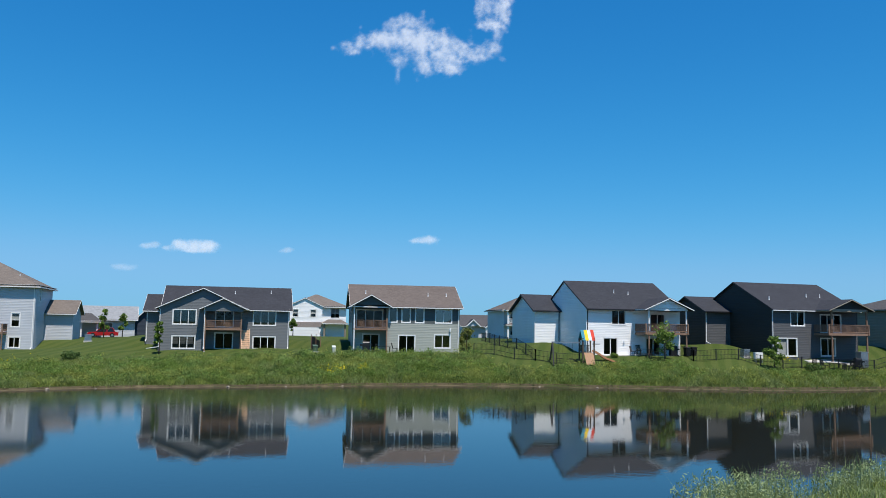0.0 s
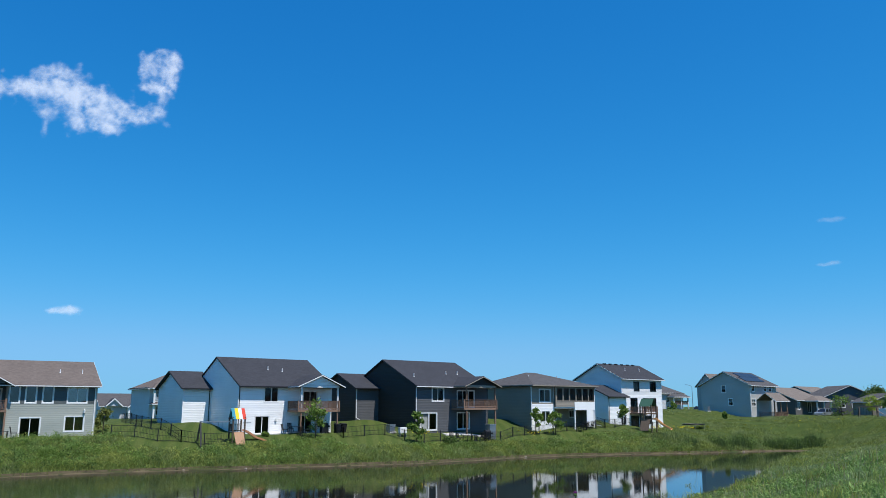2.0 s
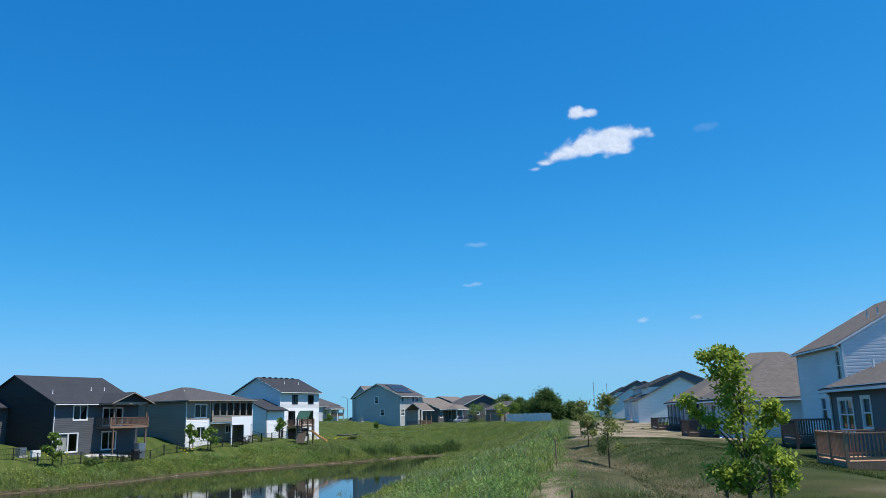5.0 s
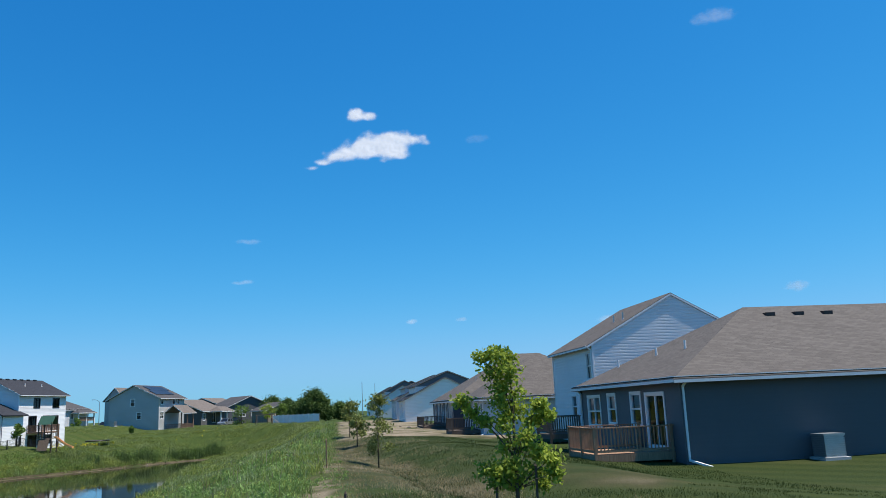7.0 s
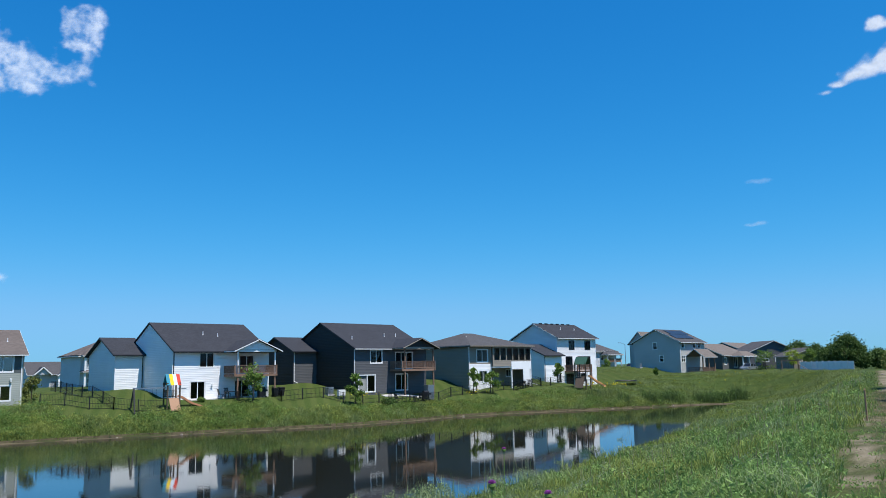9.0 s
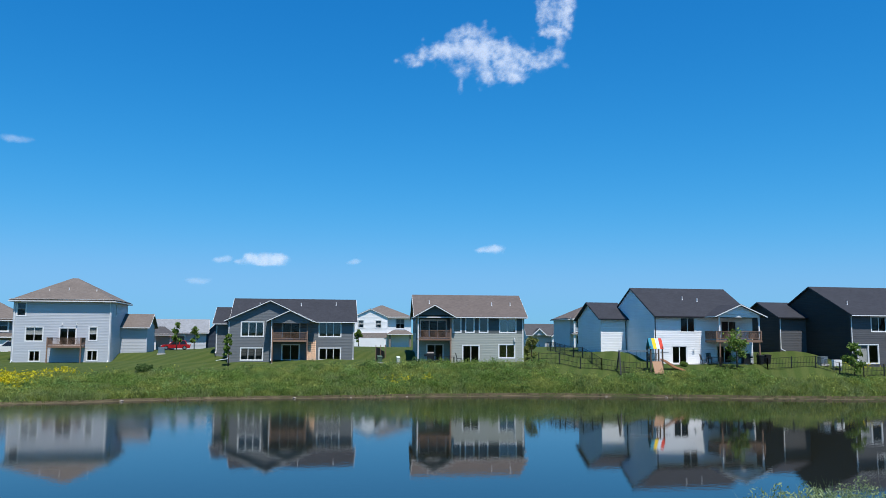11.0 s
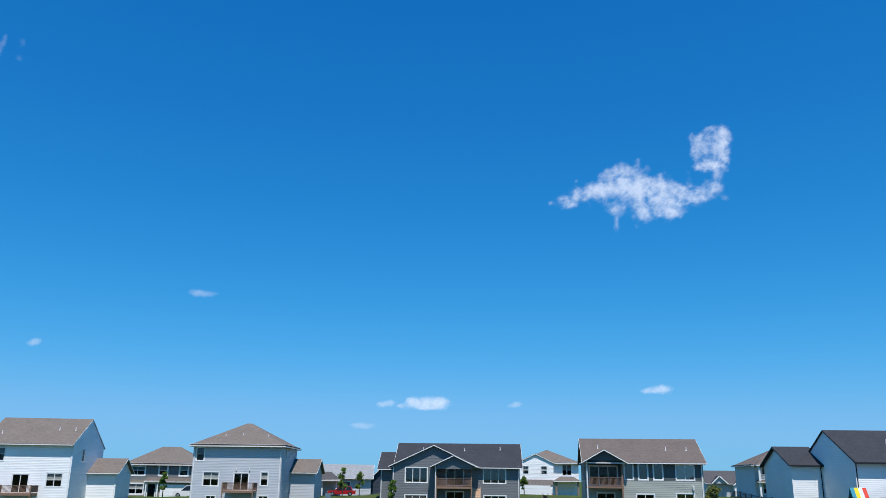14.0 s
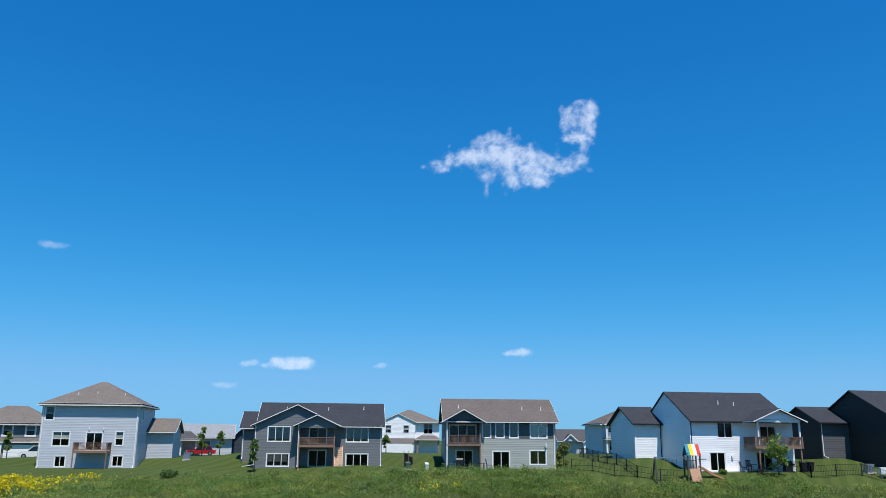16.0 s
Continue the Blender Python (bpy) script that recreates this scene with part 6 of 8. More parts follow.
def chair(x, y, z, yaw, mat="black", label="dark patio chair with a slatted back"):
    c = thing("patio_chair", x, y, z, yaw, label, "chair", "patio chairs")
    g = Geo()
    g.box(-0.28, -0.28, 0.38, 0.28, 0.28, 0.44)
    g.obj("seat", M[mat], c)
    g = Geo()
    for i in range(5):
        g.beam((-0.22 + i * 0.11, 0.26, 0.44), (-0.22 + i * 0.11, 0.4, 1.0), 0.07, 0.02)
    g.beam((-0.28, 0.4, 1.0), (0.28, 0.4, 1.0), 0.04, 0.08)
    g.obj("backrest", M[mat], c)
    for u, v in ((-0.26, -0.26), (0.26, -0.26), (-0.26, 0.26), (0.26, 0.26)):
        g = Geo()
        g.box(u - 0.02, v - 0.02, 0, u + 0.02, v + 0.02, 0.4)
        g.obj("leg", M[mat], c)
    return c


def patio_table(x, y, z, yaw, mat="black"):
    c = thing("patio_table", x, y, z, yaw, "dark patio table with slatted top", "table")
    g = Geo()
    for i in range(8):
        g.box(-0.8, -0.45 + i * 0.115, 0.7, 0.8, -0.45 + i * 0.115 + 0.1, 0.74)
    g.obj("tabletop", M[mat], c)
    for u, v in ((-0.7, -0.38), (0.7, -0.38), (-0.7, 0.38), (0.7, 0.38)):
        g = Geo()
        g.box(u - 0.03, v - 0.03, 0, u + 0.03, v + 0.03, 0.7)
        g.obj("leg", M[mat], c)


def on_ground(fn, x, y, yaw, **k):
    fn(x, y, gz(x, y) + 0.06, yaw, **k)


on_ground(patio_table, 23.4, 94.4, 14)
for dx, dy, yw in ((-1.3, 0.0, 100), (1.3, 0.1, -80), (0.2, -1.0, 180), (-0.4, 1.0, 10)):
    on_ground(chair, 23.4 + dx, 94.4 + dy, yw)
on_ground(patio_table, 45.0, 93.0, 14)
for dx, dy, yw in ((-1.4, 0.0, 100), (1.4, 0.1, -80), (0.2, -1.0, 180), (-2.6, -0.2, 150), (2.6, 0.6, -120)):
    on_ground(chair, 45.0 + dx, 93.0 + dy, yw)
grill(27.0, 95.4, 14)
grill(48.0, 94.2, 14)
grill(-9.0, 95.4, 9)
on_ground(patio_table, -6.9, 95.4, 9)
for dx in (-1.3, 1.3):
    on_ground(chair, -6.9 + dx, 95.3, 80 * dx)
for x, y in ((66.0, 100.2), (67.2, 100.6), (68.2, 100.8)):
    on_ground(chair, x, y, 180)
grill(-77.6, 85.0, 20)
chair(-80.6, 84.2, gz(-80.6, 84.2), 190)
chair(-78.4, 85.2, gz(-78.4, 85.2), 200)
chair(-76.9, 85.9, gz(-76.9, 85.9), 170)
ac_unit(34.8, 93.8, gz(34.8, 93.8), 16)
ac_unit(-46.5, 106.8, gz(-46.5, 106.8), 16)
ac_unit(107.5, 121.0, gz(107.5, 121.0), 16)
ac_unit(*berm(28.2, 18.2), gz(*berm(28.2, 18.2)), -55)


def heat_pump(x, y, yaw):
    a = thing("heat_pump", x, y, gz(x, y), yaw, "white wall heat pump on a metal stand", "heat pump")
    g = Geo()
    g.box(-0.5, -0.2, 0.45, 0.5, 0.2, 1.15)
    g.box(-0.3, -0.22, 0.5, 0.3, -0.2, 1.1)
    g.obj("casing", M["trim"], a)
    for u in (-0.4, 0.4):
        g = Geo()
        g.box(u - 0.03, -0.18, -0.05, u + 0.03, 0.18, 0.45)
        g.obj("bracket", M["metal"], a)


heat_pump(36.0, 92.9, 16)


def bin_cart(x, y, yaw, mat, label):
    b = thing("rubbish_bin", x, y, gz(x, y), yaw, label, "bin")
    g = Geo()
    lo, hi = 0.24, 0.32
    q = [(-1, -1), (1, -1), (1, 1), (-1, 1)]
    for i in range(4):
        j = (i + 1) % 4
        g.poly((q[i][0] * lo, q[i][1] * lo, 0.05), (q[j][0] * lo, q[j][1] * lo, 0.05), (q[j][0] * hi, q[j][1] * hi, 0.95), (q[i][0] * hi, q[i][1] * hi, 0.95))
    g.obj("body", M[mat], b)
    g = Geo()
    g.slab([(-0.34, -0.34, 1.0), (0.34, -0.34, 1.0), (0.34, 0.36, 1.06), (-0.34, 0.36, 1.06)], 0.06)
    g.obj("lid", M[mat], b)
    for s in (-0.24, 0.24):
        g = Geo()
        g.tube([(s - 0.03, 0.28, 0.1), (s + 0.03, 0.28, 0.1)], [0.1, 0.1], 10)
        g.obj("wheel", M["rubber"], b)


bin_cart(28.4, 94.6, 14, "black", "black wheeled rubbish bin beside the porch")
bin_cart(29.2, 94.8, 14, "rubber", "dark grey wheeled recycling bin beside the porch")


def storage_cabinet(x, y, yaw):
    t = thing("storage_cabinet", x, y, gz(x, y), yaw, "pale plastic storage cabinet beside the patio", "cabinet")
    g = Geo()
    g.box(-0.5, -0.4, 0, 0.5, 0.4, 1.8)
    for i in range(7):
        g.box(-0.52, -0.43, 0.1 + i * 0.24, 0.52, -0.4, 0.28 + i * 0.24)
    g.obj("casing", M["metal"], t)
    g = Geo()
    g.box(-0.55, -0.45, 1.8, 0.55, 0.45, 1.9)
    g.obj("lid", M["metal"], t)


storage_cabinet(49.0, 95.2, 16)


def trampoline(x, y):
    t = thing("trampoline", x, y, gz(x, y), 0, "low round trampoline with a dark mat and padded rim", "trampoline")
    ring = [(1.7 * math.cos(a), 1.7 * math.sin(a), 0.75) for a in np.linspace(0, 2 * math.pi, 25)]
    g = Geo()
    g.tube(ring, [0.09] * 25, 6)
    g.obj("rim", M["black"], t)
    g = Geo()
    g.poly(*[(p[0] * 0.95, p[1] * 0.95, 0.76) for p in ring[:-1]])
    g.obj("mat", M["black"], t)
    for i in range(6):
        a = i * math.pi / 3
        g = Geo()
        g.tube([(1.7 * math.cos(a), 1.7 * math.sin(a), 0.75), (1.7 * math.cos(a), 1.7 * math.sin(a), -0.05)], [0.03, 0.03], 6)
        g.obj("leg", M["metal"], t)


trampoline(89.5, 104.0)


def climbing_dome(x, y):
    d = thing("climbing_frame", x, y, gz(x, y), 15, "green metal climbing frame on the lawn", "climbing frame")
    for i in range(4):
        for j in range(2):
            g = Geo()
            g.tube([(i * 0.9, j * 1.8, -0.1), (i * 0.9, j * 1.8, 1.5)], [0.03, 0.03], 6)
            g.obj("upright", M["climb"], d)
    for z in (0.4, 0.75, 1.1, 1.45):
        g = Geo()
        for j in range(2):
            g.tube([(0, j * 1.8, z), (2.7, j * 1.8, z)], [0.03, 0.03], 6)
        g.obj("rail", M["climb"], d)


M["climb"] = plain("green_tube", (0.02, 0.13, 0.05), 0.4)
climbing_dome(-78.8, 72.2)


def silt_screen(x, y, yaw):
    f = thing("screen_fence", x, y, gz(x, y), yaw, "drooping black mesh screen on stakes between gardens", "fence")
    for u in (0, 1.4, 2.8):
        g = Geo()
        g.box(u - 0.03, -0.03, -0.2, u + 0.03, 0.03, 1.9)
        g.obj("stake", M["deck"], f)
    g = Geo()
    for i in range(14):
        a, b = i * 0.2, (i + 1) * 0.2
        g.slab([(a, 0.04 * math.sin(i), 0.0), (b, 0.04 * math.sin(i + 1), 0.0), (b, 0.1 * math.sin(i + 1), 1.8 - 0.06 * (i + 1)), (a, 0.1 * math.sin(i), 1.8 - 0.06 * i)], 0.01)
    g.obj("mesh", M["black"], f)


silt_screen(-15.6, 96.5, 75)
for lx, ly, hgt in ((142, 165, 6.6),):
    l = thing("street_lamp", lx, ly, gz(lx, ly), 10, "tall grey street lamp far off behind the houses", "street lamp")
    g = Geo()
    g.tube([(0, 0, -0.3), (0, 0, hgt)], [0.1, 0.06], 8)
    g.obj("pole", M["metal"], l)
    g = Geo()
    g.tube([(0, 0, hgt - 0.1), (-0.8, 0, hgt + 0.35), (-1.8, 0, hgt + 0.45)], [0.05, 0.045, 0.04], 6)
    g.box(-2.5, -0.14, hgt + 0.38, -1.75, 0.14, hgt + 0.52)
    g.obj("lamp_arm", M["metal"], l)


for k, (px, py, hgt) in enumerate(((253.7, 160.3, 12.0), (290.5, 177.4, 12.5))):
    l = thing("mast", px, py, gz(px, py), 0, "thin grey mast far off beyond the roofs", "mast")
    g = Geo()
    g.tube([(0, 0, -0.3), (0, 0, hgt)], [0.16, 0.08], 8)
    g.obj("pole", M["metal"], l)
    for zz in (0.86, 0.93):
        g = Geo()
        g.beam((-0.5, 0, hgt * zz), (0.5, 0, hgt * zz), 0.08)
        g.obj("crossarm", M["metal"], l)


# ---- trees, bushes and grass ----
rng = np.random.default_rng(7)
M["leaf_maple"] = leaf_mat("maple_leaves", (0.10, 0.165, 0.02), (0.52, 0.60, 0.10), trans=0.4)
M["leaf_green"] = leaf_mat("green_leaves", (0.055, 0.11, 0.018), (0.25, 0.36, 0.08))
M["leaf_dark"] = leaf_mat("dark_leaves", (0.035, 0.07, 0.02), (0.14, 0.215, 0.06))
M["leaf_olive"] = leaf_mat("olive_leaves", (0.11, 0.13, 0.03), (0.34, 0.37, 0.12))
M["grass_wild"] = leaf_mat("wild_grass", (0.066, 0.108, 0.023), (0.31, 0.405, 0.11))
M["grass_olive"] = leaf_mat("yellowish_grass", (0.15, 0.185, 0.036), (0.42, 0.46, 0.12))
M["grass_meadow"] = leaf_mat("meadow_grass", (0.072, 0.102, 0.020), (0.33, 0.385, 0.095))
M["grass_straw"] = leaf_mat("paler_meadow_grass", (0.11, 0.145, 0.04), (0.34, 0.40, 0.16))
M["grass_pale"] = leaf_mat("pale_grass", (0.14, 0.19, 0.065), (0.40, 0.48, 0.24))
M["grass_lawn"] = leaf_mat("lawn_grass", (0.026, 0.044, 0.009), (0.085, 0.108, 0.030))
M["grass_dry"] = leaf_mat("dry_grass", (0.22, 0.17, 0.085), (0.54, 0.43, 0.24))
M["weed"] = leaf_mat("weed_leaves", (0.065, 0.135, 0.033), (0.31, 0.45, 0.13))
M["weed_grey"] = leaf_mat("grey_green_leaves", (0.10, 0.14, 0.07), (0.32, 0.38, 0.22))
M["sedge"] = leaf_mat("reed_blades", (0.04, 0.075, 0.022), (0.15, 0.21, 0.08))
M["flower"] = leaf_mat("yellow_flowers", (0.40, 0.36, 0.012), (0.80, 0.66, 0.03), trans=0.2)
M["seed"] = leaf_mat("seed_heads", (0.16, 0.12, 0.06), (0.42, 0.38, 0.24))


def stuff(name, verts, faces, mat, label, category):
    me = bpy.data.meshes.new(name)
    me.from_pydata(verts, [], faces)
    me.materials.append(mat)
    return tagged(new(name, me), label, category, kind="stuff")


def blades(name, xy, height, width, mat, label, lean=0.35, bend=True, category="grass"):
    """Grass: one tapered, bent blade at each place."""
    n = len(xy)
    x, y = xy[:, 0], xy[:, 1]
    z = ground(x, y) - 0.02
    a = rng.uniform(0, 2 * np.pi, n)
    b = rng.uniform(0, 2 * np.pi, n)
    ln = rng.uniform(0.1, 1.0, n) * lean * height
    cx, cy = np.cos(a) * width / 2, np.sin(a) * width / 2
    lx, ly = np.cos(b) * ln, np.sin(b) * ln
    if bend:
        v = np.stack([np.stack([x - cx, y - cy, z], 1), np.stack([x + cx, y + cy, z], 1),
                      np.stack([x + cx * 0.8 + lx * 0.35, y + cy * 0.8 + ly * 0.35, z + height * 0.6], 1), np.stack([x - cx * 0.8 + lx * 0.35, y - cy * 0.8 + ly * 0.35, z + height * 0.6], 1),
                      np.stack([x + lx, y + ly, z + height * rng.uniform(0.72, 1.0, n)], 1)], 1).reshape(-1, 3)
        k = np.arange(n)[:, None] * 5
        f = (k + [0, 1, 2, 3]).tolist() + (k + [3, 2, 4]).tolist()
    else:
        v = np.stack([np.stack([x - cx, y - cy, z], 1), np.stack([x + cx, y + cy, z], 1), np.stack([x + lx, y + ly, z + height], 1)], 1).reshape(-1, 3)
        f = (np.arange(n)[:, None] * 3 + [0, 1, 2]).tolist()
    return stuff(name, v.tolist(), f, mat, label, category)


def scatter(n, az, r, power=1.0):
    """Places round the viewpoint, thinning with distance."""
    a = np.radians(rng.uniform(az[0], az[1], n))
    u = rng.uniform(0, 1, n)
    q = 2 - power
    d = (r[0] ** q + u * (r[1] ** q - r[0] ** q)) ** (1 / q) if abs(q) > 1e-3 else r[0] * (r[1] / r[0]) ** u
    return np.stack([-np.sin(a) * d, np.cos(a) * d], 1)


def patchy(xy, scale, seed):
    return fnoise(xy[:, 0], xy[:, 1], scale, seed)


# near bank: long grass between the path and the water
p = scatter(560000, (-100, 30), (4.5, 125), 1.4)
s, l = along(p[:, 0], p[:, 1])
sd = shore_distance(p[:, 0], p[:, 1])
bare = patchy(p, 0.45, 3.0)
p = p[(l < np.where(s < 24, -0.5, -0.1) + 0.45 * bare) & (l > -24) & (sd > 0.1) & (sd < 45) & (bare > -0.45)]
sd = shore_distance(p[:, 0], p[:, 1])
ht = (0.21 + 0.22 * patchy(p, 0.25, 1.0) + 0.2 * patchy(p, 1.1, 1.5) + np.where(p[:, 0] > 38, 0.12, 0.36) * np.exp(-sd / 1.6)) * rng.uniform(0.45, 1.5, len(p))
d = np.hypot(p[:, 0], p[:, 1])
tint = patchy(p, 0.18, 8.0) + 0.6 * patchy(p, 0.9, 8.5) + rng.normal(0, 0.2, len(p))
sel, dry = tint > 0.16, tint < -0.2
blades("tall_grass", p[dry], np.clip(ht[dry], 0.08, 1.2), 0.006 + 0.0005 * d[dry], M["grass_olive"], "yellowish wild grass on the near bank", 1.1)
mid_ = ~sel & ~dry
blades("tall_grass", p[mid_], np.clip(ht[mid_], 0.08, 1.2), 0.007 + 0.0005 * d[mid_], M["grass_wild"], "long green wild grass on the near bank", 1.1)
blades("tall_grass", p[sel], np.clip(ht[sel] * 1.05, 0.08, 1.3), 0.006 + 0.00045 * d[sel], M["grass_pale"], "pale seeding wild grass on the near bank", 1.1)
# seed stalks standing above it
q = p[rng.uniform(0, 1, len(p)) < 0.012]
d = np.hypot(q[:, 0], q[:, 1])
blades("seed_stalks", q, rng.uniform(0.4, 0.75, len(q)), 0.005 + 0.0005 * d, M["seed"], "dry seed stalks above the grass", 0.25)


def leaf_clumps(name, centres, radius, height, per, size, mat, label, category="weeds"):
    """Low leafy plants: many small leaves round each place."""
    n = len(centres) * per
    c = np.repeat(centres, per, 0)
    rr = np.repeat(radius, per) * np.sqrt(rng.uniform(0, 1, n))
    a = rng.uniform(0, 2 * np.pi, n)
    x, y = c[:, 0] + np.cos(a) * rr, c[:, 1] + np.sin(a) * rr
    z = np.repeat(ground(centres[:, 0], centres[:, 1]), per) + rng.uniform(0.05, 1, n) * np.repeat(height, per) * (1 - 0.5 * (rr / np.repeat(radius, per)) ** 2)
    o = np.stack([x, y, z], 1)
    t = rng.normal(size=(n, 3))
    t[:, 2] *= 1.2
    t /= np.linalg.norm(t, axis=1)[:, None]
    w = np.cross(t, rng.normal(size=(n, 3)))
    w /= np.linalg.norm(w, axis=1)[:, None]
    sz = (np.repeat(size, per) if np.ndim(size) else size) * rng.uniform(0.6, 1.4, n)
    t, w = t * sz[:, None], w * sz[:, None] * 0.3
    v = np.stack([o - t, o + w, o + t, o - w], 1).reshape(-1, 3)
    f = (np.arange(n)[:, None] * 4 + [0, 1, 2, 3]).tolist()
    return stuff(name, v.tolist(), f, mat, label, category)


c = scatter(9000, (-100, 10), (6.0, 80), 1.3)
s, l = along(c[:, 0], c[:, 1])
sd = shore_distance(c[:, 0], c[:, 1])
c = c[(l < -0.3) & (l > -24) & (sd > 0.3) & (patchy(c, 0.3, 12.0) + rng.normal(0, 0.15, len(c)) > 0.08)]
d = np.hypot(c[:, 0], c[:, 1])
tall = np.clip(0.32 + 0.3 * patchy(c, 0.2, 14.0), 0.12, 0.8) * rng.uniform(0.5, 1.5, len(c))
grey = patchy(c, 0.28, 16.0) > 0.26
leaf_clumps("weeds", c[~grey], rng.uniform(0.15, 0.5, (~grey).sum()), tall[~grey], 48, (0.02 + 0.0008 * d[~grey]) * rng.uniform(0.8, 1.9, (~grey).sum()), M["weed"], "leafy green weeds among the long grass")
leaf_clumps("weeds", c[grey], rng.uniform(0.15, 0.4, grey.sum()), tall[grey], 60, 0.018 + 0.0007 * d[grey], M["weed_grey"], "grey-green leafy weeds among the long grass")
# broad-leaved weeds beside the worn path
c = scatter(2600, (-75, -30), (6.0, 30), 1.2)
s, l = along(c[:, 0], c[:, 1])
c = c[(l < -0.65) & (l > -3.6) & (patchy(c, 0.5, 21.0) > -0.05)]
leaf_clumps("broad_weeds", c, rng.uniform(0.12, 0.35, len(c)), rng.uniform(0.12, 0.42, len(c)), 70, 0.042, M["weed"], "broad-leaved green weeds beside the worn path")
# tufts growing on the worn path
c = scatter(2600, (-75, -30), (6.0, 36), 1.2)
s, l = along(c[:, 0], c[:, 1])
c = c[(np.abs(l + 0.1) < 0.8) & (patchy(c, 1.2, 23.0) > 0.0)]
leaf_clumps("path_tufts", c, rng.uniform(0.05, 0.16, len(c)), rng.uniform(0.04, 0.12, len(c)), 36, 0.024, M["weed"], "small green tufts on the worn path")
# leafy shoots at the water's edge
c = np.array([(9.3, 26.3), (8.7, 25.8), (10.2, 27.0), (9.9, 26.4), (10.8, 27.3), (8.2, 25.3), (9.4, 25.6), (14.8, 30.3), (15.6, 30.9), (16.5, 31.6), (13.6, 29.2), (11.5, 27.6), (17.4, 32.2), (22.5, 36.0), (26.0, 38.6), (31.0, 42.4), (7.4, 24.6), (38.0, 47.4), (44.0, 51.9)]) * 1.035
leaf_clumps("shore_weeds", c, rng.uniform(0.5, 0.8, len(c)), np.where(c[:, 0] < 12, rng.uniform(1.2, 1.75, len(c)), rng.uniform(0.9, 1.4, len(c))), 850, 0.06, M["grass_pale"], "pale leafy shoots at the water's edge")
q = np.repeat(c, 30, 0) + rng.normal(0, 0.42, (len(c) * 30, 2))
blades("shore_stalks", q, rng.uniform(0.7, 1.9, len(q)), np.full(len(q), 0.022), M["grass_pale"], "tall pale stalks at the water's edge", 0.3)
# rough verge between the long grass and the lawn
p = scatter(120000, (-75, -30), (4.0, 130), 1.5)
s, l = along(p[:, 0], p[:, 1])
w = patchy(p, 0.7, 6.0)
p = p[(l > -1.2) & (l < np.where(s > 58, 0.8, 0.35) + 0.5 * w) & (np.abs(l + 0.15 - 0.2 * np.clip((s - 10) / 8, 0, 1)) > np.where(s < 29, 0.32 + 0.4 * w, 0.0))]
blades("verge_grass", p, rng.uniform(0.06, 0.26, len(p)), 0.006 + 0.0005 * np.hypot(p[:, 0], p[:, 1]), M["grass_wild"], "rough grass along the worn path", 1.0)
# short grass on the lawn to the right
p = scatter(330000, (-115, -48), (6.0, 62), 1.6)
s, l = along(p[:, 0], p[:, 1])
bald = patchy(p, 0.16, 9.0)
p = p[(l > np.where(s > 18, 2.3, 0.5)) & (l < 13) & (bald < 0.18) & (s < 56)]
blades("lawn_grass", p, rng.uniform(0.03, 0.085, len(p)) * (1 + 0.5 * patchy(p, 0.8, 71.0)), 0.005 + 0.0005 * np.hypot(p[:, 0], p[:, 1]), M["grass_lawn"], "short mown lawn grass", 0.5, False)
# dry straw-coloured grass along the swale and the worn verge
p = scatter(150000, (-80, -38), (10.0, 62), 1.4)
s, l = along(p[:, 0], p[:, 1])
w = patchy(p, 0.4, 72.0) + rng.normal(0, 0.15, len(p))
p = p[(s > 13) & (s < 57) & (((np.abs(l - swale(s)) < 1.0 + 1.3 * w) & (l > 0)) | ((l > 0.2) & (l < 2.8 + 1.6 * w) & (w > -0.12)) | ((l > 0.2) & (l < 5.5) & (w > 0.16)))]
blades("dry_grass", p, rng.uniform(0.03, 0.11, len(p)), 0.005 + 0.0005 * np.hypot(p[:, 0], p[:, 1]), M["grass_dry"], "dry straw-coloured grass along a swale", 0.9, False)
# far bank: rough meadow from the water to the lawns
p = scatter(1100000, (-60, 76), (60, 125), 0.0)
sd = shore_distance(p[:, 0], p[:, 1])
s, l = along(p[:, 0], p[:, 1])
lawn = near_houses(p[:, 0], p[:, 1], 5.0)
p = p[(sd > 0.05) & (sd < 30) & (l < -16) & ((lawn < 0.5) | (sd < 4)) & ((sd < np.where(p[:, 0] < -58, 21.0, 12.5)) | (p[:, 0] > -12))]
sd = shore_distance(p[:, 0], p[:, 1])
n1, n2 = patchy(p, 0.12, 2.0), patchy(p, 0.5, 4.0)
ht = (0.24 + 0.2 * n1 + 0.22 * n2 + 0.32 * np.exp(-np.abs(sd - 0.7) / 0.8)) * rng.uniform(0.5, 1.4, len(p))
sel = n2 + 0.5 * n1 + rng.normal(0, 0.2, len(p)) > 0.15
blades("meadow_grass", p[~sel], np.clip(ht[~sel], 0.1, 1.2), np.full((~sel).sum(), 0.065), M["grass_meadow"], "rough green meadow grass on the far bank", 1.3, False)
blades("meadow_grass", p[sel], np.clip(ht[sel], 0.1, 1.2), np.full(sel.sum(), 0.06), M["grass_straw"], "paler dry meadow grass on the far bank", 1.3, False)
# rough field beyond the pond's end
p = scatter(260000, (-62, -33), (112, 178), 0.0)
sd = shore_distance(p[:, 0], p[:, 1])
s, l = along(p[:, 0], p[:, 1])
p = p[(sd > 0) & (l < -1.0) & ((sd > 14) | (s > 110) | (l > -18))]
n1, n2 = patchy(p, 0.10, 2.0), patchy(p, 0.35, 4.0)
